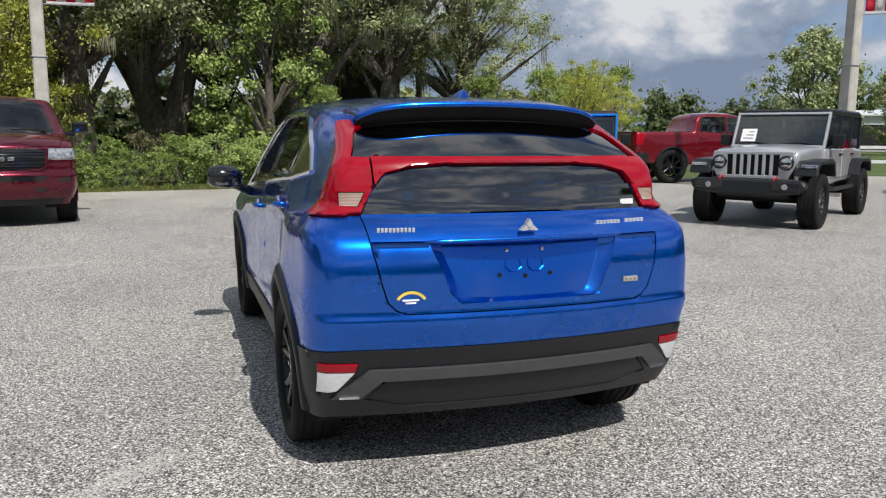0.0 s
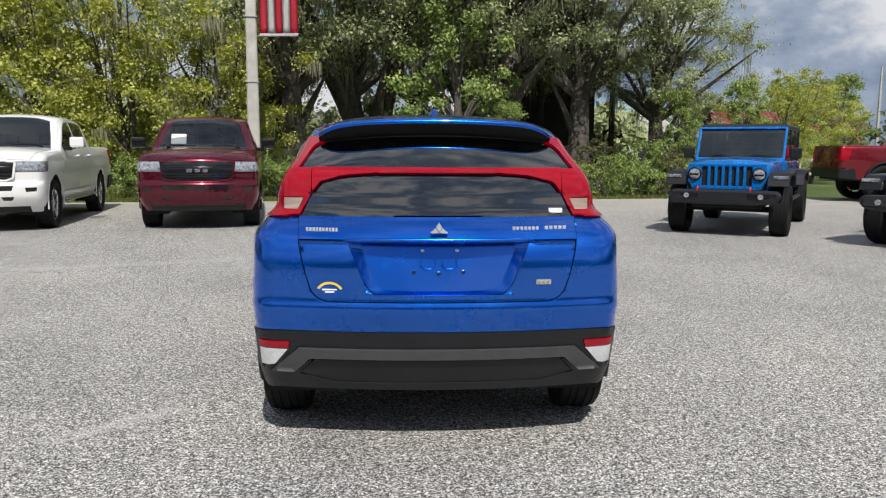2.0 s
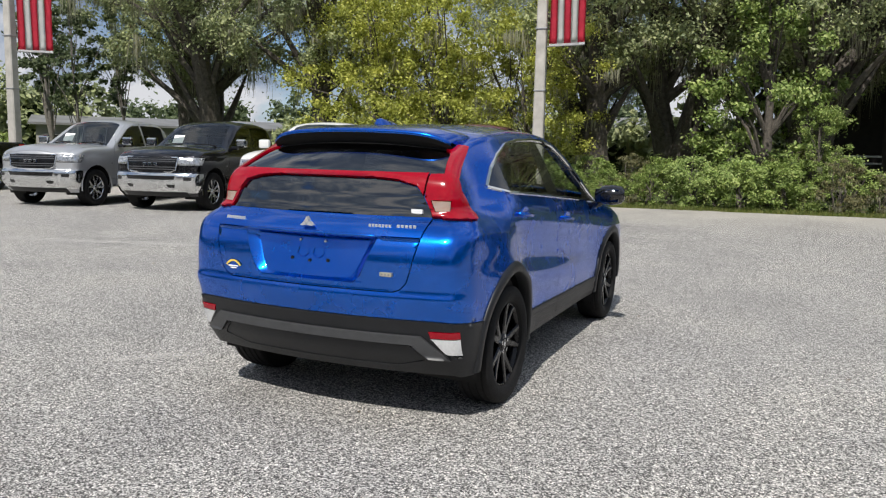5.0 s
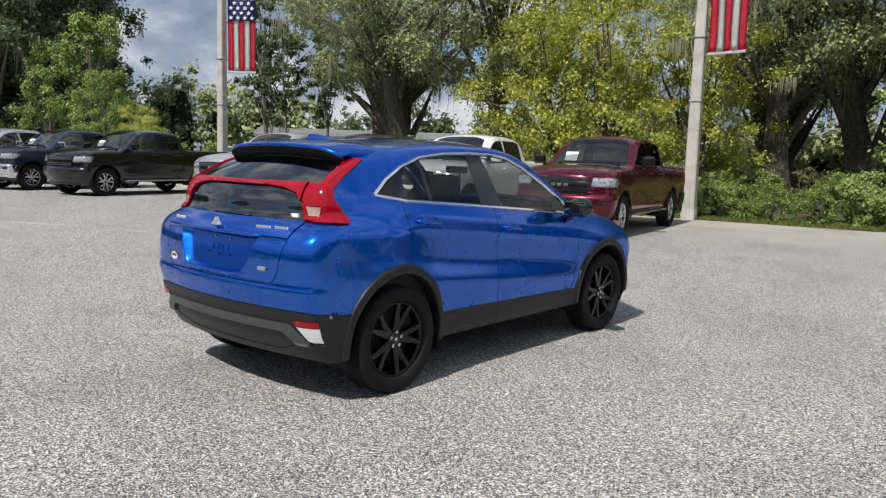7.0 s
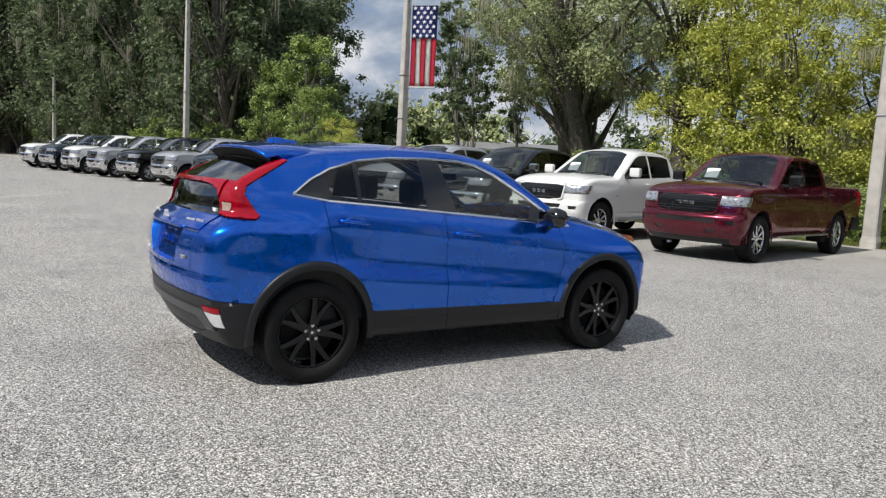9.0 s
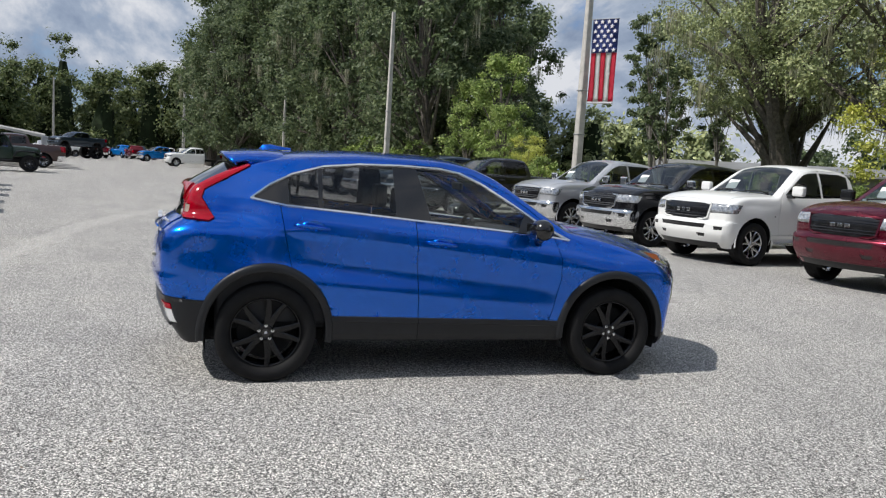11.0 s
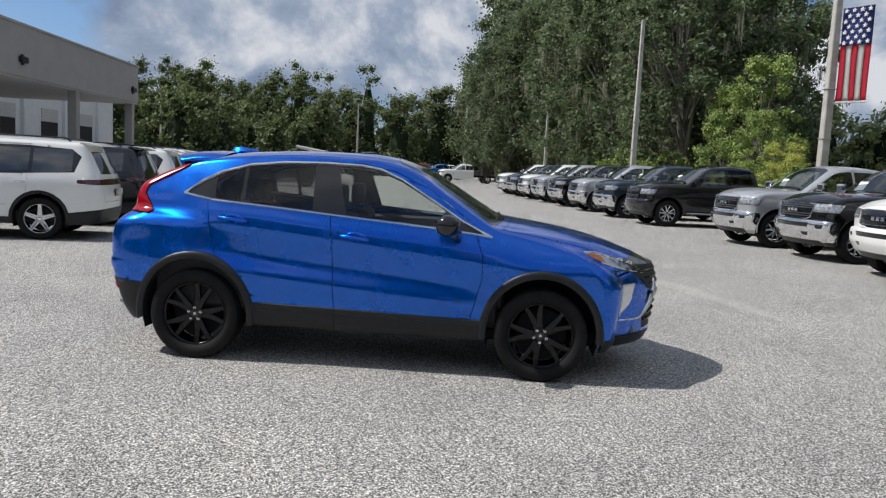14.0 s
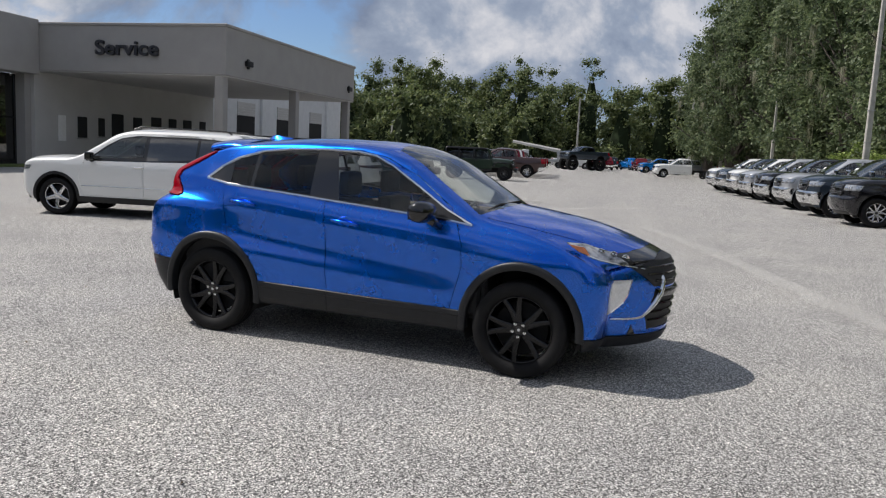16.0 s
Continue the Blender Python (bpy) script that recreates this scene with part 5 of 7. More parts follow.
    for s in (1, -1):
        fd = add("front_door", 12, paint, side=s, gap=0.004)
        rd = add("rear_door", 13, paint, side=s, gap=0.004)
        add("front_door_pane", 10, M["glass_truck"], side=s, gap=0, rim=0.004)
        add("rear_door_pane", 11, M["glass_rear"], side=s, gap=0, rim=0.004)
        add("headlight", 20, M["lens"], "clear headlight", side=s, gap=0.004, lift=0.006)
        for y, z, d in ((0.22, 1.20, fd), (-0.70, 1.20, rd)):
            b = bmesh.new()
            tube(b, [(s * 0.985, y - 0.11, z), (s * 1.025, y - 0.09, z), (s * 1.03, y + 0.09, z), (s * 0.985, y + 0.11, z)], 0.016, 6)
            part("handle", b, M["chrome"] if chrome_face else paint, d)
        b = bmesh.new()
        box(b, (min(s * 1.06, s * 1.31), 1.01, 1.35), (max(s * 1.06, s * 1.31), 1.13, 1.54), 0.04, None, 2)
        mir = part("door_mirror", b, M["chrome"] if chrome_face else (paint if style == "ram" else M["gloss_black"]), t)
        b = bmesh.new()
        box(b, (min(s * 0.90, s * 1.10), 1.04, 1.30), (max(s * 0.90, s * 1.10), 1.12, 1.37), 0.015)
        part("mirror_arm", b, M["gloss_black"], mir)
        if bed:
            b = bmesh.new()
            box(b, (min(s * 0.90, s * 1.06), -1.05, 0.415), (max(s * 0.90, s * 1.06), 1.35, 0.455), 0.012)
            tb = part("running_board", b, M["alloy"], t, "bright running board")
            add("tail_light", 22, M["tail_red"], side=s, lift=0.006)
        b = bmesh.new()
        badge_y = 1.44
        for k2 in range(4):
            box(b, (min(s * 1.00, s * 1.012), badge_y - 0.02 + k2 * 0.055, 0.93), (max(s * 1.00, s * 1.012), badge_y + 0.02 + k2 * 0.055, 0.955), 0.003)
        part("side_badge", b, M["chrome"], t)
        for hy in hubs:
            arch = bmesh.new()
            pts = [(s * (0.995 + (0.0 if a in (0,) else 0)), hy + 0.50 * math.cos(a), 0.42 + 0.50 * math.sin(a)) for a in np.linspace(-0.15, math.pi + 0.15, 17)]
            if style == "lifted":
                tube(arch, pts, 0.045, 6)
            else:
                tube(arch, pts, 0.014, 6)
            part("arch_lip", arch, paint if style != "lifted" else M["clad"], t)
        b = bmesh.new()
        tube(b, [(s * 0.15, 1.40, 1.40), (s * 0.45, 1.33, 1.405), (s * 0.66, 1.30, 1.38)], 0.012, 6)
        part("wiper", b, M["under"], t)
        if style != "far":
            b = bmesh.new()
            box(b, (min(s * 0.42, s * 0.62), 1.90, 1.315), (max(s * 0.42, s * 0.62), 2.02, 1.335), 0.008)
            part("hood_vent", b, M["gloss_black"], t)
    for s in (1, -1):
        add("sill", 14, paint, side=s)
    add("windscreen", 15, M["glass_truck"], gap=0, rim=0.004)
    add("hood", 16, paint, gap=0.005, lift=0.003)
    add("air_dam", 17, M["clad"])
    bumper = add("front_bumper", 18, face, "chrome front bumper" if chrome_face else "", lift=0.02, rim=0.05)
    add("bumper_opening", 21, M["gloss_black"], gap=-0.002, lift=0.012)
    add("grille", 19, M["gloss_black"], "black grille with bars", lift=0.004)
    gm = grille_mat or face
    for k2, z in enumerate((0.88, 0.925, 1.04, 1.08)):
        b = bmesh.new()
        w = 0.57
        tube(b, [(x, 2.842 - 0.16 * (abs(x) / 0.95) ** 2 + 0.008 - max(0, z - 1.0) * 0.32, z) for x in np.linspace(-w, w, 11)], 0.011, 6)
        part("grille_bar", b, gm, t)
    b = bmesh.new()
    lo = [(-0.61, 1.125), (0.61, 1.125), (0.575, 0.865), (0.48, 0.825), (-0.48, 0.825), (-0.575, 0.865), (-0.61, 1.125)]
    tube(b, [(x, 2.85 - 0.16 * (abs(x) / 0.95) ** 2 - max(0, z - 1.0) * 0.32, z) for x, z in lo], 0.020, 6)
    part("grille_surround", b, gm if style == "lifted" else face, t)
    if style != "lifted":
        badge_row(t, "grille_badge", -0.18, 0.20, 2.850, 0.953, 0.060, 3, M["chrome"], "bright grille lettering as plain bars")
    if bed:
        add("tailgate", 23, paint, gap=0.005, lift=0.004)
        add("rear_bumper", 24, M["chrome"] if chrome_face else M["clad"], lift=0.03, rim=0.05)
        b = bmesh.new()
        box(b, (-0.86, -2.84, 0.80), (0.86, -1.05, 0.84))
        for s in (-1, 1):
            box(b, (min(s * 0.86, s * 0.90), -2.86, 0.80), (max(s * 0.86, s * 0.90), -1.05, 1.35))
        box(b, (-0.88, -1.07, 0.80), (0.88, -1.03, 1.38))
        part("bed_liner", b, M["under"], t, "black bed liner")
    else:
        b = bmesh.new()
        for s in (-1, 1):
            box(b, (min(s * 0.38, s * 0.48), -3.4, 0.62), (max(s * 0.38, s * 0.48), -0.6, 0.82), 0.01)
        part("chassis_rail", b, M["under"], t)
        b = bmesh.new()
        for y in (-3.3, -2.2, -1.2):
            box(b, (-0.48, y - 0.05, 0.66), (0.48, y + 0.05, 0.78), 0.01)
        part("cross_member", b, M["under"], t)
        add("rear_pane", 25, M["glass_truck"], gap=0, rim=0.004)
    b = bmesh.new()
    box(b, (-0.84, back_of(bed) + 0.15, 0.42), (0.84, 2.6, 0.60), 0.02)
    part("underbody", b, M["under"], t)
    b = bmesh.new()
    box(b, (-0.88, -0.80, 0.60), (0.88, 1.30, 0.70), 0.02)
    box(b, (-0.80, 1.02, 0.70), (0.80, 1.34, 1.28), 0.03)
    part("cabin", b, M["dash"], t)
    for x in (-0.42, 0.42):
        for y in (0.15, -0.62):
            b = bmesh.new()
            box(b, (x - 0.26, y - 0.10, 0.70), (x + 0.26, y + 0.06, 1.38), 0.05, None, 2)
            box(b, (x - 0.13, y - 0.09, 1.41), (x + 0.13, y + 0.02, 1.60), 0.04, None, 2)
            part("seat", b, M["cloth"], t)
    if sticker:
        b = bmesh.new()
        box(b, (0.33, 0.985, 1.50), (0.60, 0.990, 1.72), 0, pose(0, 0.03, 0) )
        part("window_sticker", b, M["paper"], t, "white paper window sticker", m=Matrix.Translation((0, 1.06, 1.50)) @ pose(0, 0, 0, 36) @ Matrix.Translation((0, -1.0, -1.60)))
    for hy in hubs:
        arch_liner(t, hy, 0.42, 0.50, 0.55, 0.97)
    sh.bm.free()
    r = 0.405 * big
    places = [(0.86, 1.95), (-0.86, 1.95), (0.86, -1.72 if bed else -2.4), (-0.86, -1.72 if bed else -2.4)]
    wheels(t, style + rim, places, r, 0.285 * big, 0.262 * big, M[rim], (5, True, 0.085) if rim == "alloy" else (8, False, 0.09), nuts=False)
    return t


def back_of(bed):
    return -2.9 if bed else -0.8


def repaint(t, old, fresh, label=None):
    """Gives a copied vehicle another colour; the meshes stay shared."""
    for o in t.children_recursive:
        if o.type == "MESH":
            for sl in o.material_slots:
                if sl.material is old:
                    sl.link = "OBJECT"
                    sl.material = fresh
    return tagged(t, label) if label else t


ROW_TURN = 190.0
red_truck = pickup("pickup_truck", "deep red crew-cab pickup with chrome grille lettering, parked on asphalt", M["ram_red"], pose(-4.35, 10.95, 0, 0, 0, ROW_TURN), False, "alloy", True, "red", M["gloss_black"], sticker=True)
white_truck = pickup("pickup_truck", "white crew-cab pickup with black grille, parked in the row", M["white"], pose(-7.90, 10.40, 0, 0, 0, ROW_TURN), False, "alloy", True, "ram", M["gloss_black"], sticker=True)
black_truck = pickup("pickup_truck", "black crew-cab pickup with chrome bumper and grille bars", M["black"], pose(-11.1, 10.1, 0, 0, 0, ROW_TURN), True, "alloy", True, "ram", M["satin"], sticker=True)


def row_truck(source, old, x, y, fresh, label, turn=ROW_TURN):
    t = copy_thing(source, pose(x, y, 0, 0, 0, turn))
    return repaint(t, old, fresh, label)


row_truck(black_truck, M["black"], -14.1, 9.45, M["silver"], "silver crew-cab pickup with chrome bumper, parked in the row")
far_row = [("black", "black"), ("navy", "dark blue-grey"), ("silver", "silver"), ("black", "black"), ("silver", "silver"), ("white", "white"), ("navy", "dark blue-grey"), ("white", "white")]
for i, (key, word) in enumerate(far_row):
    t = row_truck(black_truck, M["black"], -20.4 - 3.72 * i, 8.1 - 0.70 * i, M[key], f"{word} crew-cab pickup with chrome bumper in the long row")
    if i == 0:
        repaint(t, M["chrome"], M["black"], "black crew-cab pickup with black bumper in the long row")

# lifted red pickup and a black one beyond the off-roaders
lifted = pickup("pickup_truck", "lifted bright red pickup with black wheels and arch flares", M["truck_red"], pose(15.4, 16.4, 0.16, 0, 0, -98), False, "black_alloy", True, "lifted", M["clad"], group="pickups by the grass", big=1.22)
row_truck(black_truck, M["black"], 18.0, 9.0, M["black"], "black pickup seen from behind beside the grass", -52)

# its wheels hang down to the ground
for o in lifted.children:
    if o.name.startswith("wheel") and not o.name.startswith("wheel_well"):
        o.matrix_basis = Matrix.Translation((0, 0, -0.148)) @ o.matrix_basis

# chassis cab and far vehicles
pickup("chassis_cab_truck", "white chassis-cab truck with bare black frame rails", M["white"], pose(-79.5, -3.9, 0, 0, 0, 196), False, "alloy", False, "ram", M["gloss_black"], group="far vehicles")
far_trucks = [(-104.5, -8.8, "jeep_blue", "bright blue", 200), (-148, -18, "truck_red", "bright red", 200), (-120, -20.5, "truck_red", "bright red", 100), (-128, -16, "jeep_blue", "bright blue", 120), (-100, -4, "granite", "granite grey", 190),
              (-135, -24, "truck_red", "bright red", 190), (-48.6, -14.2, "brown", "dark brown", 194), (-52.2, -15.0, "truck_red", "bright red", 194), (-56.0, -15.9, "white", "white", 194), (-60.0, -16.8, "truck_red", "bright red", 194), (-62, -20.4, "black", "black", 194), (-68, -21.5, "brown", "dark brown", 194), (-76, -23, "silver", "silver", 194),
              (-86, -25, "navy", "dark blue-grey", 194), (-140, -30, "silver", "silver", 100), (-118, -33, "white", "white", 95), (-98, -27, "brown", "dark brown", 98),
              (-125, -9, "white", "white", 190), (-140, -12, "granite", "granite grey", 190),
              (-112, -17.5, "truck_red", "bright red", 100), (-121, -13.5, "truck_red", "bright red", 106), (-116, -6.2, "white", "white", 104), (-130, -19.5, "black", "black", 98), (-108, -22.0, "white", "white", 16), (-117, -24.0, "granite", "granite grey", 12), (-131, -13.8, "navy", "dark blue-grey", 100)]
for x, y, key, word, turn in far_trucks:
    t = row_truck(black_truck, M["black"], x, y, M[key], f"{word} pickup far across the lot", turn)
    t["group"] = "far vehicles"

# a high-wheeled show truck and a boom truck at the far end
show = copy_thing(lifted, pose(-97, -18.0, 1.05, 0, 0, 222))
repaint(show, M["truck_red"], M["navy"], "high-wheeled dark blue show truck far across the lot")
show["group"] = "far vehicles"
show.scale = (1.15, 1.15, 1.1)
for o in show.children:
    if o.name.startswith("wheel") and not o.name.startswith("wheel_well"):
        o.matrix_basis = Matrix.Translation((0, 0, -0.55)) @ o.matrix_basis @ Matrix.Scale(1.5, 4)
    if o.name.startswith("underbody"):
        o.matrix_basis = Matrix.Translation((0, 0, -0.12)) @ o.matrix_basis


def boom_truck():
    t = thing("boom_truck", "white boom truck with folded lattice boom far across the lot", "truck", "far vehicles", pose(-103, -25.2, 0, 0, 0, 196))
    b = bmesh.new()
    box(b, (-1.1, -3.5, 0.9), (1.1, 2.0, 1.3), 0.03)
    part("deck", b, M["steel"], t)
    b = bmesh.new()
    prism(b, [(2.0, 0.7), (3.9, 0.7), (3.9, 1.5), (3.3, 1.7), (2.9, 2.5), (2.0, 2.5)], "x", -1.1, 1.1, 0.06)
    part("cab", b, M["white"], t)
    b = bmesh.new()
    box(b, (-1.0, 3.1, 1.72), (1.0, 3.24, 2.35), 0.02, pose(0, 0.02, 0))
    part("windscreen", b, M["glass_truck"], t)
    b = bmesh.new()
    tube(b, [(0, -2.5, 2.5), (0, 4.4, 3.6)], [0.30, 0.20], 6)
    part("boom", b, M["stucco_light"], t)
    b = bmesh.new()
    box(b, (-0.4, -2.9, 1.3), (0.4, -2.1, 2.5), 0.04)
    part("boom_post", b, M["steel"], t)
    wheels(t, "boom", [(0.95, 3.0), (-0.95, 3.0), (0.95, -2.4), (-0.95, -2.4)], 0.5, 0.3, 0.3, M["alloy"], (6, False, 0.1), nuts=False)


boom_truck()

# ---- the row of SUVs seen from behind ----
def suv_shell(tall):
    section = curve([(0.25, 0.90), (0.45, 0.955), (0.8, 0.965), (1.0, 0.96), (1.12, 0.935), (1.30, 0.87), (1.55, 0.77), (1.75, 0.68), (1.8, 0.66)])
    k = tall / 1.80
    s = dict(
        cells=(64, 26, 24), ends=(-2.9, 2.9), round=0.06, wide=lambda y, z: section(z / k),
        yr=curve([(0.25, -2.48), (0.5, -2.56), (0.75, -2.58), (0.95, -2.55), (1.10, -2.52), (1.4, -2.40), (1.75, -2.22)]),
        yf=curve([(0.25, 2.42), (0.5, 2.58), (0.8, 2.60), (1.0, 2.575), (1.12, 2.53), (1.2, 2.46)]),
        zt=curve([(-2.4, 1.70 * k), (-2.1, 1.745 * k), (-1.0, 1.775 * k), (0.0, 1.765 * k), (0.4, 1.70 * k), (0.8, 1.46 * k), (1.2, 1.215 * k), (1.35, 1.165 * k), (2.0, 1.13 * k), (2.4, 1.08 * k), (2.6, 0.98 * k)]),
        zb=curve([(-2.6, 0.36), (-1.8, 0.28), (1.8, 0.28), (2.6, 0.30)]),
        crown=curve([(-2.4, 0.03), (0, 0.05), (1.2, 0.05), (2.3, 0.07)]),
        rear=(0.14, 0.28, 0.10, 0.8), front=(0.16, 0.3, 0.2, 1.0))
    return Shell(s)


def suv(label, paint, m, tall=1.80, wide_lamp=True):
    t = thing("suv", label, "car", "SUVs parked side by side", m)
    sh = suv_shell(tall)
    k = tall / 1.80
    for hy in (-1.45, 1.64):
        sh.cut({SIDE}, "yz", disc(hy, 0.38, 0.44, 22), 99)
    sh.remove(99)
    sh.cut({SIDE}, "yz", [(-2.02, 1.22 * k), (-1.1, 1.17 * k), (-0.05, 1.14 * k), (1.02, 1.12 * k), (0.62, 1.44 * k), (0.34, 1.60 * k), (0.0, 1.66 * k), (-1.2, 1.67 * k), (-1.95, 1.63 * k), (-2.12, 1.5 * k)], 10)
    for a, b_, reg in ((-1.98, -1.32, 11), (-1.26, -0.26, 11), (-0.18, 0.93, 12)):
        sh.cut({10}, "yz", [(a, 1.235 * k), (b_, 1.16 * k), (b_ if b_ < 0.5 else 0.55, 1.44 * k), (min(b_, 0.28), 1.625 * k), (a, 1.625 * k)], reg)
    for hy in (-1.45, 1.64):
        sh.cut({SIDE}, "yz", disc(hy, 0.38, 0.50, 24), 13)
    sh.cut({SIDE}, "yz", [(-1.1, 0.2), (1.3, 0.2), (1.3, 0.40), (-1.1, 0.40)], 13)
    sh.cut({REAR, SIDE}, "yz", [(-2.7, 0.2), (-1.85, 0.2), (-1.85, 0.48), (-2.7, 0.60)], 13)
    sh.cut({REAR}, "xz", [(-0.66, 1.20 * k), (0.66, 1.20 * k), (0.56, 1.60 * k), (-0.56, 1.60 * k)], 14)
    sh.cut({REAR, SIDE}, "yz", [(-2.7, 1.115 * k), (-2.08, 1.09 * k), (-2.08, 1.03 * k), (-2.7, 0.995 * k)], 15)
    if not wide_lamp:
        sh.cut({15}, "xz", [(-0.5, 1.3), (0.5, 1.3), (0.5, 0.8), (-0.5, 0.8)], REAR)
    sh.cut({REAR}, "xz", [(-0.74, 1.64 * k), (-0.74, 0.70), (0.74, 0.70), (0.74, 1.64 * k)], 16)
    sh.cut({SIDE}, "yz", [(-0.22, 0.42), (1.08, 0.42), (1.16, 0.8), (1.04, 1.12 * k), (0.66, 1.45 * k), (0.3, 1.67 * k), (-0.18, 1.70 * k)], 17)
    sh.cut({SIDE}, "yz", [(-1.24, 0.85), (-1.05, 0.55), (-1.0, 0.42), (-0.22, 0.42), (-0.18, 1.70 * k), (-1.29, 1.70 * k)], 18)
    sh.cut({TOP}, "xy", [(-0.74, 1.30), (-0.55, 0.48), (0.55, 0.48), (0.74, 1.30), (0, 1.38)], 19)
    sh.cut({SIDE, FRONT}, "yz", [(2.15, 0.98 * k), (2.8, 0.97 * k), (2.8, 0.86 * k), (2.2, 0.90 * k)], 20)
    sh.cut({FRONT}, "xz", [(-0.5, 0.87 * k), (0.5, 0.87 * k), (0.5, 0.72 * k), (-0.5, 0.72 * k)], 21)

    def add(nm, reg, mat, lab="", **kw):
        return part(nm, sh.take(reg, **kw), mat, t, lab)

    add("body", {SIDE, TOP, REAR, FRONT}, paint)
    for s in (1, -1):
        fd = add("front_door", 17, paint, side=s, gap=0.003)
        rd = add("rear_door", 18, paint, side=s, gap=0.003)
        add("window_surround", 10, M["gloss_black"], side=s, gap=0, rim=0.004)
        add("rear_side_pane", 11, M["glass_dark"], side=s, gap=0, rim=0.004)
        add("front_door_pane", 12, M["glass_truck"], side=s, gap=0, rim=0.004)
        add("tail_light", 15, M["tail_dark"], "dark red tail light", side=s, lift=0.008)
        add("headlight", 20, M["lens"], side=s, lift=0.004)
        for y, d in ((-0.12, fd), (-1.12, rd)):
            b = bmesh.new()
            tube(b, [(s * 0.955, y - 0.10, 1.03 * k), (s * 0.99, y - 0.08, 1.03 * k), (s * 0.99, y + 0.08, 1.03 * k), (s * 0.955, y + 0.10, 1.03 * k)], 0.014, 6)
            part("handle", b, M["chrome"], d)
        b = bmesh.new()
        box(b, (min(s * 0.98, s * 1.14), 0.80, 1.14 * k), (max(s * 0.98, s * 1.17), 0.93, 1.30 * k), 0.03, None, 2)
        mir = part("door_mirror", b, M["gloss_black"], t)
        b = bmesh.new()
        box(b, (min(s * 0.90, s * 1.0), 0.83, 1.10 * k), (max(s * 0.90, s * 1.0), 0.89, 1.15 * k), 0.01)
        part("mirror_arm", b, M["gloss_black"], mir)
        b = bmesh.new()
        tube(b, [(s * 0.60, -1.9, 1.77 * k), (s * 0.60, -1.8, 1.825 * k), (s * 0.60, 0.0, 1.84 * k), (s * 0.60, 0.15, 1.79 * k)], 0.018, 6)
        part("roof_rail", b, M["gloss_black"], t)
        b = bmesh.new()
        tube(b, [(s * 0.965, -0.92, 0.62), (s * 0.975, 1.1, 0.62)], 0.008, 5)
        part("door_moulding", b, M["chrome"], t)
    add("lower_trim", 13, M["clad"], lift=0.008, rim=0.02)
    add("rear_pane", 14, M["glass_dark"], gap=0, rim=0.004)
    add("tailgate", 16, paint, gap=0.004)
    add("windscreen", 19, M["glass_truck"], gap=0, rim=0.004)
    add("grille", 21, M["gloss_black"], lift=0.004)
    b = bmesh.new()
    prism(b, [(-2.44, 1.705 * k), (-2.20, 1.77 * k), (-2.0, 1.775 * k), (-2.2, 1.70 * k)], "x", -0.60, 0.60, 0.012)
    part("spoiler", b, paint, t)
    b = bmesh.new()
    box(b, (-0.27, -2.60, 0.80), (0.27, -2.575, 0.93), 0.006)
    part("plate_panel", b, M["gloss_black"], t)
    b = bmesh.new()
    box(b, (-0.85, -2.3, 0.30), (0.85, 2.3, 0.42), 0.02)
    part("underbody", b, M["under"], t)
    b = bmesh.new()
    box(b, (-0.80, -2.0, 0.42), (0.80, 1.1, 0.5), 0.02)
    for x in (-0.4, 0.4):
        for y in (0.2, -0.8, -1.6):
            box(b, (x - 0.26, y - 0.1, 0.5), (x + 0.26, y + 0.06, 1.25), 0.04), box(b, (x - 0.13, y - 0.1, 1.27), (x + 0.13, y, 1.45), 0.03)
    part("cabin", b, M["cloth"], t)
    for hy in (-1.45, 1.64):
        arch_liner(t, hy, 0.38, 0.45, 0.5, 0.94)
    wheels(t, "suv", [(0.83, -1.45), (-0.83, -1.45), (0.83, 1.64), (-0.83, 1.64)], 0.375, 0.245, 0.262, M["alloy"], (5, False, 0.14), nuts=False)
    sh.bm.free()
    return t


white_suv = suv("long white SUV with black window surrounds and alloy wheels", M["white"], pose(-6.42, -8.62, 0, 0, 0, 196))
white_suv.scale = (0.97, 0.97, 0.97)
small_suv = suv("black SUV parked nose-in, seen from behind", M["black"], pose(-9.4, -9.3, 0, 0, 0, 195), 1.72, False)
for k, (src, old, key, words, dx) in enumerate([(small_suv, "black", "white", "white SUV with red tail lights, parked nose-in", 0), (white_suv, "white", "white", "white SUV with dark rear glass, parked nose-in", 0),
                                               (small_suv, "black", "teal", "dark teal SUV parked nose-in", 0), (small_suv, "black", "navy", "dark blue-grey SUV parked nose-in", 0), (small_suv, "black", "black", "black SUV parked nose-in", 0)]):
    t = copy_thing(src, pose(-12.3 - 2.85 * k, -9.9 - 0.60 * k, 0, 0, 0, 194))
    repaint(t, M[old], M[key], words)

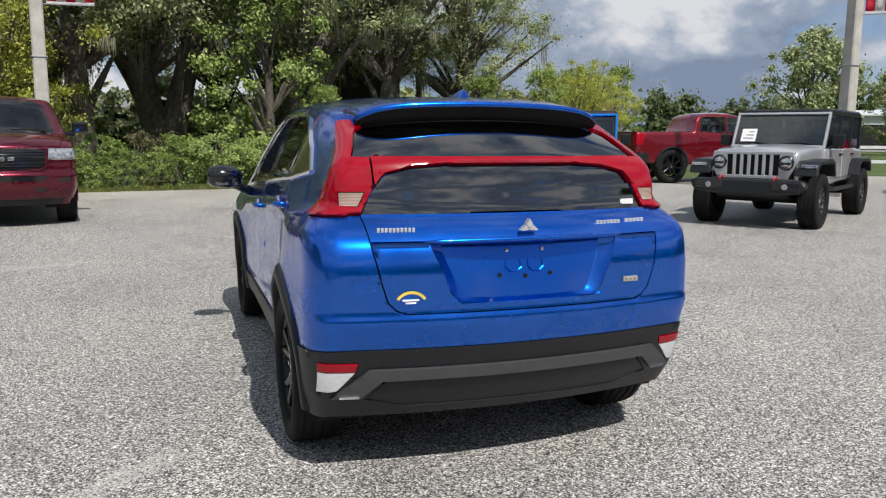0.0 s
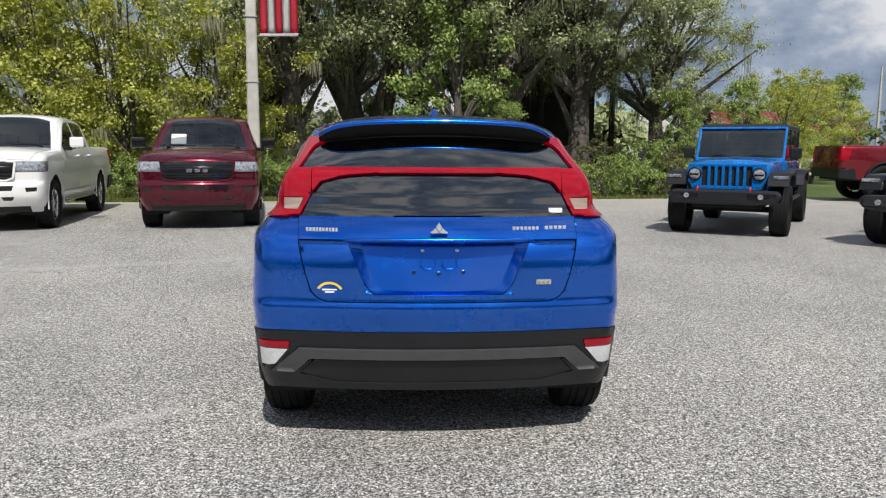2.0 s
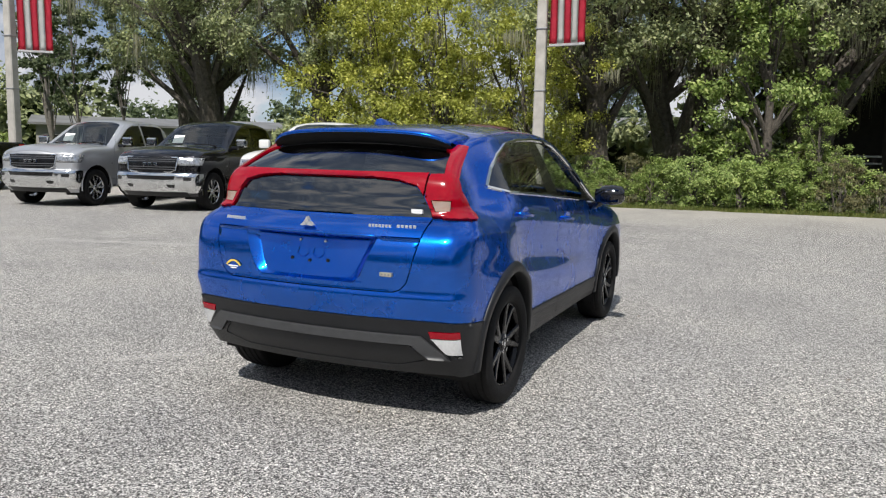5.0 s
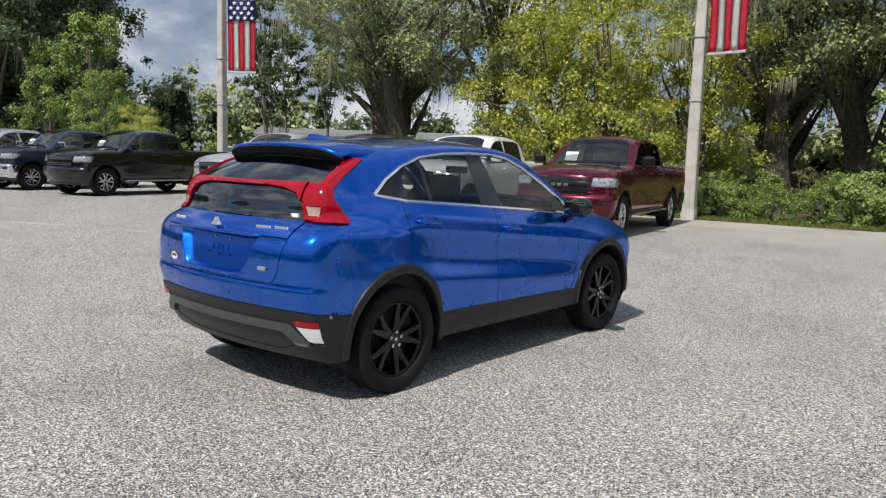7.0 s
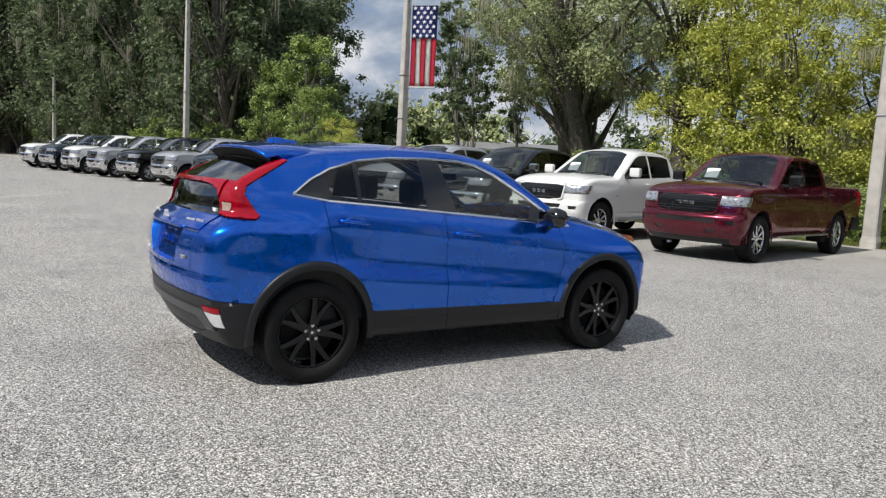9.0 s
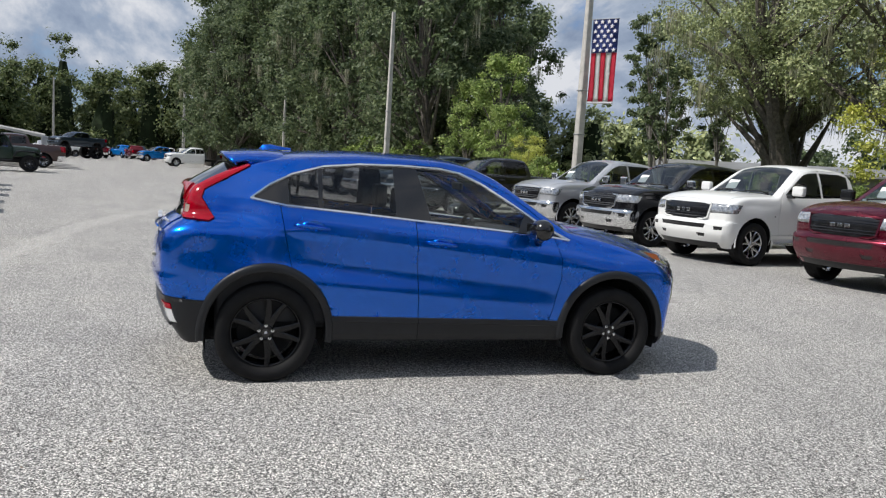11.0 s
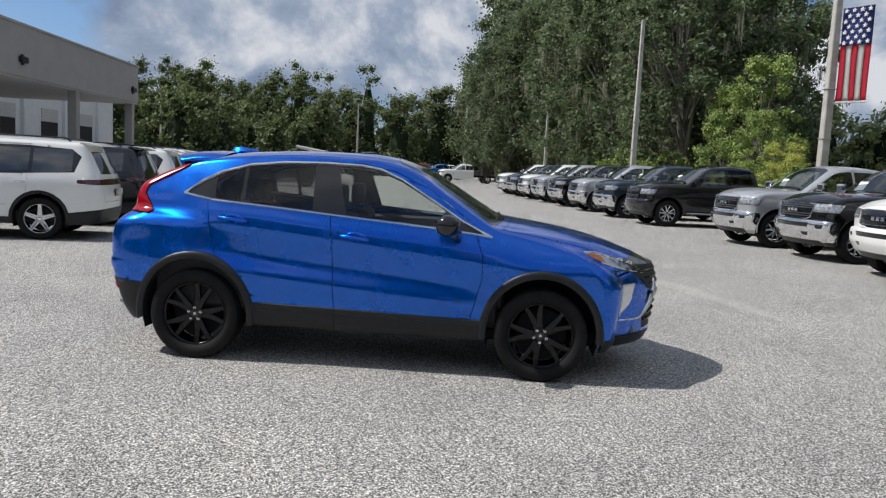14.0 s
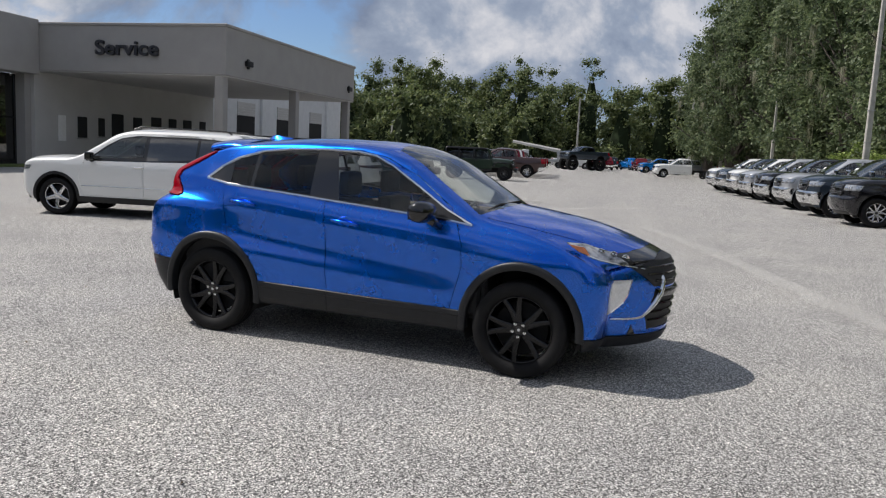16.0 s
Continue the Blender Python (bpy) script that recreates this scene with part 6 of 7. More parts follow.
# ---- boxy off-roaders ----
def off_roader(label, paint, m, sticker=False):
    t = thing("off_roader", label, "car", "off-roaders by the trees", m)
    t.scale = (1.06, 1.06, 1.05)

    def add(name, mat, lab="", parent=None, smooth=False):
        def done(b, **k):
            return part(name, b, mat, parent or t, lab, smooth, **k)
        return done

    b = bmesh.new()
    prism(b, [(-1.98, 0.66), (-2.02, 1.18), (0.66, 1.22), (0.80, 1.22), (0.80, 0.62)], "x", -0.755, 0.755, 0.035)
    add("tub", paint)(b)
    b = bmesh.new()
    rows = []
    for y, w, z in ((0.74, 0.725, 1.245), (1.0, 0.71, 1.25), (1.4, 0.675, 1.235), (1.75, 0.645, 1.205), (1.92, 0.625, 1.165)):
        rows.append([b.verts.new((x * w, y, zz)) for x, zz in ((-1, 0.74), (-1, z - 0.10), (-0.985, z - 0.045), (-0.94, z - 0.012), (-0.6, z + 0.012), (-0.56, z + 0.03), (0, z + 0.036), (0.56, z + 0.03), (0.6, z + 0.012), (0.94, z - 0.012), (0.985, z - 0.045), (1, z - 0.10), (1, 0.74))])
    grid_faces(b, rows)
    b.faces.new(rows[-1])
    bmesh.ops.recalc_face_normals(b, faces=b.faces[:])
    add("hood", paint, smooth=True)(b)
    # grille: dark backing, painted frame pieces and bars
    b = bmesh.new()
    box(b, (-0.60, 1.90, 0.76), (0.60, 1.945, 1.15))
    add("grille_backing", M["under"])(b)
    for s in (-1, 1):
        b = bmesh.new()
        prism(b, [(s * 0.385, 0.775), (s * 0.385, 1.165), (s * 0.60, 1.14), (s * 0.625, 1.05), (s * 0.60, 0.90), (s * 0.52, 0.76)], "y", 1.925, 1.985, 0.012)
        g = add("grille_side", paint)(b)
        b = bmesh.new()
        lathe(b, [(0.0, 0.110), (0.035, 0.110), (0.045, 0.098), (0.02, 0.092)], 28)
        hl = add("headlight_ring", M["gloss_black"])(b, m=pose(s * 0.495, 1.975, 1.005, 0, 0, 90))
        b = bmesh.new()
        lathe(b, [(0.0, 0.092), (0.03, 0.085), (0.045, 0.05), (0.05, 0.0)], 24)
        part("headlight", b, M["lens"], hl, "round clear headlight")
        b = bmesh.new()
        box(b, (-0.001, -0.07, -0.025), (0.056, 0.07, 0.005), 0.004)
        part("headlight_bar", b, M["gloss_black"], hl)
    for i in range(6):
        x = -0.385 + 0.77 * (i + 1) / 7
        b = bmesh.new()
        prism(b, [(x - 0.024, 0.80), (x - 0.024, 1.14), (x + 0.024, 1.14), (x + 0.024, 0.80)], "y", 1.92, 1.985, 0.008)
        add("grille_bar", paint)(b)
    b = bmesh.new()
    box(b, (-0.60, 1.90, 1.125), (0.60, 1.985, 1.178), 0.014)
    add("grille_top", paint)(b)
    b = bmesh.new()
    box(b, (-0.53, 1.91, 0.755), (0.53, 1.985, 0.812), 0.012)
    add("grille_foot", paint)(b)
    # bumper
    b = bmesh.new()
    prism(b, [(-0.86, 0.66), (-0.80, 0.755), (0.80, 0.755), (0.86, 0.66), (0.78, 0.56), (0.45, 0.52), (-0.45, 0.52), (-0.78, 0.56)], "y", 2.04, 2.24, 0.03)
    bp = add("front_bumper", M["clad"], "black plastic front bumper")(b)
    for s in (-1, 1):
        b = bmesh.new()
        box(b, (min(s * 0.36, s * 0.78), 2.225, 0.60), (max(s * 0.36, s * 0.78), 2.25, 0.72), 0.015)
        part("bumper_pod", b, M["gloss_black"], bp)
        b = bmesh.new()
        lathe(b, [(0, 0.045), (0.02, 0.042), (0.026, 0.0)], 16)
        part("fog_light", b, M["lens"], bp, m=pose(s * 0.56, 2.245, 0.66, 0, 0, 90))
        b = bmesh.new()
        tube(b, [(s * 0.40, 2.10, 0.75), (s * 0.40, 2.16, 0.80), (s * 0.40, 2.23, 0.77), (s * 0.40, 2.22, 0.74)], 0.014, 6)
        part("tow_hook", b, M["flag_red"], bp, "red tow hook")
    # fenders and flares
    for s in (-1, 1):
        for prof in ([(0.80, 0.78), (0.92, 1.02), (1.10, 1.065), (1.85, 1.04), (2.02, 0.93), (2.06, 0.82), (2.00, 0.82), (1.95, 0.90), (1.82, 0.985), (1.12, 1.01), (0.98, 0.97), (0.88, 0.78)],
                     [(-2.02, 0.78), (-1.92, 0.98), (-1.80, 1.03), (-1.10, 1.03), (-0.94, 0.95), (-0.84, 0.74), (-0.92, 0.74), (-1.0, 0.90), (-1.12, 0.975), (-1.78, 0.975), (-1.86, 0.94), (-1.94, 0.78)]):
            b = bmesh.new()
            prism(b, prof, "x", s * 0.62, s * 0.945, 0.012)
            add("fender_flare", M["clad"], "black plastic fender flare")(b)
        b = bmesh.new()
        box(b, (min(s * 0.70, s * 0.93), 1.90, 0.945), (max(s * 0.70, s * 0.93), 1.985, 1.0), 0.01, pose(0, 0.045, -0.01))
        add("marker_light", M["lens"])(b)
        # windscreen frame and top
        b = bmesh.new()
        prism(b, [(0.80, 1.20), (0.70, 1.20), (0.42, 1.80), (0.50, 1.80)], "x", s * 0.695, s * 0.735, 0.008)
        add("screen_pillar", paint)(b)
        for y0, y1 in ((0.68, -0.30), (-0.34, -1.18)):
            b = bmesh.new()
            box(b, (min(s * 0.745, s * 0.772), y1, 0.72), (max(s * 0.745, s * 0.772), y0, 1.205), 0.015)
            d = add("door", paint)(b)
            b = bmesh.new()
            box(b, (min(s * 0.772, s * 0.80), y1 + 0.06, 1.09), (max(s * 0.772, s * 0.80), y1 + 0.22, 1.13), 0.01)
            part("handle", b, M["clad"], d)
            b = bmesh.new()
            top = 0.44 if y0 > 0 else y0
            prism(b, [(y0 - 0.03, 1.21), (y1 + 0.02, 1.21), (y1 + 0.02, 1.74), (top - 0.02, 1.74)], "x", s * 0.70, s * 0.712)
            part("door_pane", b, M["glass_truck"], d)
        for y in (-0.32, -1.18, -1.95):
            b = bmesh.new()
            box(b, (min(s * 0.66, s * 0.725), y - 0.035, 1.19), (max(s * 0.66, s * 0.725), y + 0.035, 1.77), 0.01)
            add("pillar", M["clad"])(b)
        b = bmesh.new()
        box(b, (min(s * 0.69, s * 0.70), -1.92, 1.21), (max(s * 0.69, s * 0.70), -1.21, 1.74))
        add("side_pane", M["glass_dark"])(b)
        b = bmesh.new()
        box(b, (min(s * 0.80, s * 0.98), 0.52, 1.25), (max(s * 0.80, s * 0.98), 0.62, 1.44), 0.025, None, 2)
        mir = add("door_mirror", M["clad"])(b)
        b = bmesh.new()
        tube(b, [(s * 0.75, 0.6, 1.22), (s * 0.84, 0.58, 1.27)], 0.025, 6)
        part("mirror_arm", b, M["clad"], mir)
        b = bmesh.new()
        tube(b, [(s * (0.02 if s < 0 else 0.08), 0.78, 1.27), (s * 0.35, 0.74, 1.31), (s * 0.62, 0.735, 1.28)], 0.011, 6)
        add("wiper", M["under"])(b)
        b = bmesh.new()
        tube(b, [(s * 0.80, 0.78, 0.60), (s * 0.86, 0.60, 0.56), (s * 0.86, -0.80, 0.56), (s * 0.80, -0.9, 0.6)], 0.035, 8)
        add("rock_rail", M["clad"])(b)
    b = bmesh.new()
    prism(b, [(0.815, 1.195), (0.745, 1.195), (0.72, 1.265), (0.79, 1.265)], "x", -0.735, 0.735, 0.01)
    add("screen_foot", paint)(b)
    b = bmesh.new()
    prism(b, [(0.515, 1.768), (0.445, 1.768), (0.425, 1.805), (0.50, 1.805)], "x", -0.735, 0.735, 0.01)
    add("screen_header", paint)(b)
    b = bmesh.new()
    prism(b, [(0.765, 1.25), (0.755, 1.25), (0.462, 1.775), (0.472, 1.775)], "x", -0.70, 0.70)
    add("windscreen", M["glass_truck"])(b)
    b = bmesh.new()
    prism(b, [(0.44, 1.80), (0.40, 1.865), (-1.90, 1.865), (-2.0, 1.80), (-2.0, 1.74), (0.45, 1.74)], "x", -0.71, 0.71, 0.03)
    add("roof_top", M["clad"], "black removable top")(b)
    b = bmesh.new()
    box(b, (-0.64, -2.02, 1.2), (0.64, -2.0, 1.74), 0)
    add("back_pane", M["glass_dark"])(b)
    b = bmesh.new()
    box(b, (-0.55, -1.95, 0.45), (0.55, 1.95, 0.70), 0.03)
    tube(b, [(-0.70, 1.5, 0.42), (0.70, 1.5, 0.42)], 0.05, 8), tube(b, [(-0.70, -1.5, 0.42), (0.70, -1.5, 0.42)], 0.05, 8)
    add("chassis", M["under"])(b)
    b = bmesh.new()
    box(b, (-0.70, 0.42, 0.75), (0.70, 0.75, 1.24), 0.04)
    add("dashboard", M["dash"])(b)
    for x in (-0.36, 0.36):
        for y in (-0.25, -1.1):
            b = bmesh.new()
            box(b, (x - 0.25, y - 0.1, 0.75), (x + 0.25, y + 0.05, 1.38), 0.05, None, 2), box(b, (x - 0.12, y - 0.1, 1.4), (x + 0.12, y, 1.58), 0.03)
            add("seat", M["cloth"])(b)
    if sticker:
        b = bmesh.new()
        box(b, (0.36, -0.004, 0), (0.60, 0.004, 0.24))
        st = add("window_sticker", M["paper"], "white paper window sticker")(b, m=pose(0, 0.735, 1.32, 29))
        b = bmesh.new()
        for k in range(3):
            box(b, (0.40, -0.002, 0.05 + 0.06 * k), (0.56 - 0.04 * k, 0.0055, 0.07 + 0.06 * k))
        part("sticker_print", b, M["grey_print"], st)
    wheels(t, "offroad", [(0.79, 1.50), (-0.79, 1.50), (0.79, -1.50), (-0.79, -1.50)], 0.42, 0.29, 0.225, M["granite_rim"], (5, True, 0.09), nuts=False)
    b = bmesh.new()
    lathe(b, [(-0.13, 0.26), (-0.13, 0.40), (0.13, 0.40), (0.13, 0.26)], 24)
    add("spare_tyre", M["rubber"])(b, m=pose(0, -2.16, 1.05, 0, 0, 90))
    return t


M["granite_rim"] = plain("dark_grey_alloy", (0.08, 0.082, 0.086), 0.35, 0.8, 0.1, 12)
blue_jeep = off_roader("bright blue boxy off-roader with black top, bumper and fender flares", M["jeep_blue"], pose(6.42, 9.0, 0, 0, 0, 148))
far_jeep = copy_thing(blue_jeep, pose(-39.4, -12.9, 0, 0, 0, 14))
repaint(far_jeep, M["jeep_blue"], M["olive"], "dark green boxy off-roader with black top, nose to the lane")
far_jeep["group"] = "far vehicles"
off_roader("silver boxy off-roader with paper window sticker and black flares", M["silver"], pose(9.25, 6.25, 0, 0, 0, 122), True)

# ---- service building ----
def service_building():
    t = thing("service_building", "grey stucco service building with wide drive-through canopy", "building", m=LOT)
    top, soffit = 6.8, 4.55
    a0, a1, b0, b1 = -41.6, -25.4, -26.8, -16.5
    b = bmesh.new()
    prism(b, [(a0, b0), (a1, b0), (a1, b1), (a0, b1)], "z", soffit, top, 0.03)
    part("canopy", b, M["stucco"], t)
    b = bmesh.new()
    prism(b, [(a0 - 0.06, b0), (a1 + 0.06, b0), (a1 + 0.06, b1 + 0.06), (a0 - 0.06, b1 + 0.06)], "z", top - 0.10, top + 0.03, 0.02)
    part("coping", b, M["stucco"], t)
    for a in (-25.68, -33.4, -41.2):
        b = bmesh.new()
        box(b, (a - 0.22, b1 - 0.60, 0.0), (a + 0.22, b1 - 0.16, soffit), 0.02)
        part("column", b, M["stucco"], t)
    # main front, with parapet, to the east of the canopy
    b = bmesh.new()
    prism(b, [(a1 + 0.002, -27.8), (14.0, -27.8), (14.0, -26.5), (a1 + 0.002, -26.5)], "z", 4.35, 6.95, 0.03)
    part("parapet", b, M["stucco"], t)
    b = bmesh.new()
    box(b, (-25.35, -28.3, 0), (-24.95, -27.0, 4.34), 0.02)
    part("wall_pier", b, M["stucco"], t)
    for k in range(10):
        a = -24.9 + k * 3.75
        b = bmesh.new()
        box(b, (a + 0.08, -27.62, 0.25), (a + 3.55, -27.58, 4.2))
        part("window_pane", b, M["glass_dark"], t, "dark storefront glass")
        b = bmesh.new()
        for x in (a, a + 1.85, a + 3.6):
            box(b, (x - 0.05, -27.66, 0.0), (x + 0.05, -27.52, 4.3), 0.01)
        box(b, (a, -27.66, 2.2), (a + 3.65, -27.52, 2.28), 0.01), box(b, (a, -27.66, 0.0), (a + 3.65, -27.5, 0.25), 0.01)
        part("window_frame", b, M["gloss_black"], t)
    # back wall and ceiling coloured near-black in place of an unlit room
    b = bmesh.new()
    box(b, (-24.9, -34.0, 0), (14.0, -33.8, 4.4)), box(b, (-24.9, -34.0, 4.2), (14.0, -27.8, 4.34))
    part("inner_room", b, M["room_shade"], t)
    # back wall under the canopy, with posters; dark slabs paint the shade of openings
    b = bmesh.new()
    box(b, (a0, b0 - 0.4, 0), (-25.35, b0, soffit - 0.002), 0.01)
    part("back_wall", b, M["stucco_light"], t)
    b = bmesh.new()
    box(b, (a0 + 0.05, b0, soffit - 0.05), (a1 - 0.05, b1 - 0.05, soffit - 0.002), 0.01)
    part("soffit", b, M["stucco_light"], t)
    for k, (a, w, h, z) in enumerate([(-40.6, 0.7, 1.5, 1.3), (-38.9, 0.9, 1.3, 1.5), (-37.2, 0.8, 1.3, 1.5), (-35.6, 1.0, 1.5, 1.3), (-33.7, 0.8, 1.2, 1.5), (-32.0, 1.0, 1.6, 1.2), (-30.4, 0.5, 1.0, 1.5), (-29.0, 0.7, 1.1, 1.4)]):
        b = bmesh.new()
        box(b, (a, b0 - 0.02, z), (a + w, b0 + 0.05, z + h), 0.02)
        part("wall_opening", b, M["room_shade"], t)
        b = bmesh.new()
        box(b, (a - 0.06, b0 - 0.02, z - 0.08), (a + w + 0.06, b0 + 0.07, z - 0.01), 0.01)
        part("opening_sill", b, M["stucco"], t)
    b = bmesh.new()
    box(b, (-27.4, b0, 1.2), (-26.9, b0 + 0.06, 2.5), 0.01)
    part("notice_board", b, M["paper"], t)
    # flood lamps on the fascia
    for a in (-27.4, -40.6):
        b = bmesh.new()
        box(b, (a - 0.28, b1, 5.15), (a + 0.28, b1 + 0.18, 5.42), 0.03), box(b, (a - 0.08, b1 - 0.02, 5.05), (a + 0.08, b1 + 0.08, 5.5), 0.01)
        part("wall_lamp", b, M["clad"], t)
    # lettering on the east face of the canopy
    cu = bpy.data.curves.new("sign", "FONT")
    cu.body, cu.size, cu.extrude, cu.align_x = "Service", 1.18, 0.06, "CENTER"
    cu.offset = 0.022
    tmp = new("tmp", cu)
    me = bpy.data.meshes.new_from_object(tmp)
    bpy.data.objects.remove(tmp)
    me.materials.append(M["sign"])
    part("sign_lettering", me, None, t, "dark raised letters reading Service", m=pose(a1 + 0.09, -21.6, 5.36, 90, 0, 90) @ Matrix.Diagonal((1.0, 0.80, 1, 1)))
    # white workshop wing beyond, with roller doors
    b = bmesh.new()
    box(b, (-65.5, -38.0, 0), (-42.0, -27.0, 6.0), 0.02)
    part("workshop", b, M["metal_white"], t, "white metal workshop wing")
    b = bmesh.new()
    box(b, (-65.6, -38.1, 6.0), (-41.9, -26.9, 6.15), 0.02)
    part("workshop_coping", b, M["stucco_light"], t)
    for k in range(3):
        a = -60.8 + 6.45 * k
        # dark slab on the solid wall paints the shade inside the door
        b = bmesh.new()
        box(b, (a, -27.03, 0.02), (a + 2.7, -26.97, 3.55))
        part("doorway", b, M["room_shade"], t)
        b = bmesh.new()
        for j in range(5):
            box(b, (a + 0.02, -27.0, 3.55 + 0.2 * j), (a + 2.68, -26.93, 3.73 + 0.2 * j), 0.012)
        part("roller_door", b, M["stucco_light"], t, "raised roller door")
        b = bmesh.new()
        box(b, (a - 1.1, -27.0, 0), (a - 0.8, -26.75, 6.0), 0.02)
        part("pilaster", b, M["metal_white"], t)
    return t


service_building()


# ---- poles and banners ----
def light_pole(x, y, h, r0=0.19, lamp=False, label="tapered pale concrete light pole"):
    t = thing("light_pole", label, "pole", "light poles", pose(x, y, 0, 0, 0, 7.5))
    b = bmesh.new()
    rows = []
    for z, k in ((0, 1.0), (0.16, 1.0), (0.3, 0.86), (h * 0.5, 0.72), (h, 0.5)):
        w, c = r0 * k, r0 * k * 0.78
        rows.append([b.verts.new(p + (z,)) for p in ((c, w), (-c, w), (-w, c), (-w, -c), (-c, -w), (c, -w), (w, -c), (w, c))])
    grid_faces(b, rows, True, True)
    b.faces.new(rows[-1][::-1])
    bmesh.ops.recalc_face_normals(b, faces=b.faces[:])
    part("shaft", b, M["concrete"], t)
    for z in (3.2, 4.9):
        if z < h:
            b = bmesh.new()
            box(b, (-r0 * 0.9, -r0 * 0.9, z), (r0 * 0.9, r0 * 0.9, z + 0.035), 0.006)
            part("band", b, M["steel"], t)
    if lamp:
        b = bmesh.new()
        tube(b, [(0, 0, h - 0.1), (0, -0.8, h + 0.25), (0, -1.5, h + 0.3)], 0.05, 6)
        a = part("lamp_arm", b, M["steel"], t)
        b = bmesh.new()
        box(b, (-0.22, -2.1, h + 0.2), (0.22, -1.45, h + 0.36), 0.05)
        part("lamp_head", b, M["steel"], a)
    return t


def banner(x, y, turn, z0=4.45, w=1.05, hgt=3.15, side=1, label="hanging banner with stars over red and white stripes"):
    t = thing("banner_flag", label, "flag", "banners on the poles", pose(x, y, 0, 0, 0, turn))
    x0 = 0.22
    cut = z0 + hgt * 0.60

    def sheet(xa, xb, za, zb, off):
        b = bmesh.new()
        rows = []
        for z in np.linspace(za, zb, 12):
            rows.append([b.verts.new((side * xx, off + 0.05 * math.sin(3.1 * xx + 1.3 * z) * (z0 + hgt - z) / hgt + 0.02 * math.sin(7 * xx + z), z)) for xx in np.linspace(xa, xb, 4)])
        grid_faces(b, rows)
        r = bmesh.ops.solidify(b, geom=b.faces[:], thickness=0.006)
        return b

    for i in range(5):
        sw = w / 5
        part("stripe", sheet(x0 + i * sw, x0 + (i + 1) * sw, z0 + 0.05, cut, 0), M["banner_red"] if i % 2 == 0 else M["flag_white"], t, smooth=True)
    part("hem", sheet(x0, x0 + w, z0, z0 + 0.05, 0), M["banner_white"], t)
    field = part("star_field", sheet(x0, x0 + w, cut, z0 + hgt, 0), M["banner_blue"], t, "blue field with white stars", smooth=True)
    star = bmesh.new()
    pts = [((0.085 if i % 2 == 0 else 0.035) * math.sin(math.pi * i / 5), (0.085 if i % 2 == 0 else 0.035) * math.cos(math.pi * i / 5)) for i in range(10)]
    prism(star, pts, "y", -0.06, 0.06)
    sm = bpy.data.meshes.new("star")
    star.to_mesh(sm), star.free()
    sm.materials.append(M["banner_white"])
    for r in range(7):
        for c in range(4 if r % 2 == 0 else 3):
            xx = x0 + w * ((c + 0.5) / 4 if r % 2 == 0 else (c + 1) / 4)
            part("star", sm, None, field, m=pose(side * xx, 0.0, cut + 0.10 + r * (hgt * 0.4 - 0.2) / 6))
    for z in (z0 + hgt + 0.01, z0 - 0.02):
        b = bmesh.new()
        tube(b, [(side * 0.05, 0, z), (side * (x0 + w), 0, z)], 0.016, 6)
        part("bracket", b, M["steel"], t)
    return t


light_pole(-4.3, 15.55, 11.0)
light_pole(-21.3, 11.9, 11.0)
light_pole(-41.4, 8.6, 11.0, 0.19)
light_pole(-69.9, 4.6, 8.2, 0.17)
light_pole(-97.0, -0.6, 14.0, 0.25, True)
light_pole(-134.0, -7.0, 16.5, 0.28, True)
light_pole(-154.0, -31.0, 14.0, 0.25)
light_pole(-154.0, -74.0, 14.0, 0.25)
light_pole(14.4, 9.9, 11.0)
banner(-4.3, 15.55, -6)
banner(-21.3, 11.9, 40)
banner(14.4, 9.9, -40)
light_pole(93.5, 144.0, 18.0, 0.3, False, "tall weathered utility pole in the distance")


# ---- sheds and houses beyond the trees ----
def shed(name, label, m, w, d, h, wall, roof, ridge=0.8, openings=0):
    t = thing(name, label, "building", "", m)
    b = bmesh.new()
    box(b, (-w / 2, -d / 2, 0), (w / 2, d / 2, h))
    part("wall", b, wall, t)
    b = bmesh.new()
    prism(b, [(-d / 2 - 0.4, h - 0.02), (0, h + ridge), (d / 2 + 0.4, h - 0.02), (d / 2 + 0.4, h + 0.12), (0, h + ridge + 0.16), (-d / 2 - 0.4, h + 0.12)], "x", -w / 2 - 0.4, w / 2 + 0.4)
    part("roof", b, roof, t)
    for k in range(openings):
        x = -w / 2 + (k + 0.5) * w / openings
        # no opening is cut: a dark slab paints the shade within
        b = bmesh.new()
        box(b, (x - w / openings * 0.33, -d / 2 - 0.03, 0.2), (x + w / openings * 0.33, -d / 2 + 0.03, h * 0.75))
        part("doorway", b, M["room_shade"], t)
        b = bmesh.new()
        box(b, (x - w / openings * 0.36, -d / 2 - 0.06, h * 0.75), (x + w / openings * 0.36, -d / 2 + 0.02, h * 0.75 + 0.12))
        part("lintel", b, roof, t)
    return t


shed("shed", "long open-sided shed with pale metal roof behind the trees", pose(-37.5, 35.5, 0, 0, 0, 48), 16, 5, 2.6, M["stucco"], M["roof_sheet"], 0.5, 7)
shed("barn", "red metal barn with red roof in the distance", pose(41, 78, 0, 0, 0, -15), 14, 10, 3.6, M["barn"], M["barn"], 2.0, 2)
shed("house", "pale low house in the distance", pose(16, 62, 0, 0, 0, 10), 12, 8, 3.0, M["stucco_light"], M["stucco"], 1.6, 3)
shed("house", "pale low house seen through the bushes", pose(-8.5, 52, 0, 0, 0, 15), 16, 8, 2.8, M["stucco"], M["roof_sheet"], 1.2, 4)
shed("house", "white low building beyond the grass", pose(74, 66, 0, 0, 0, -45), 16, 8, 4.0, M["metal_white"], M["metal_white"], 0.6, 2)


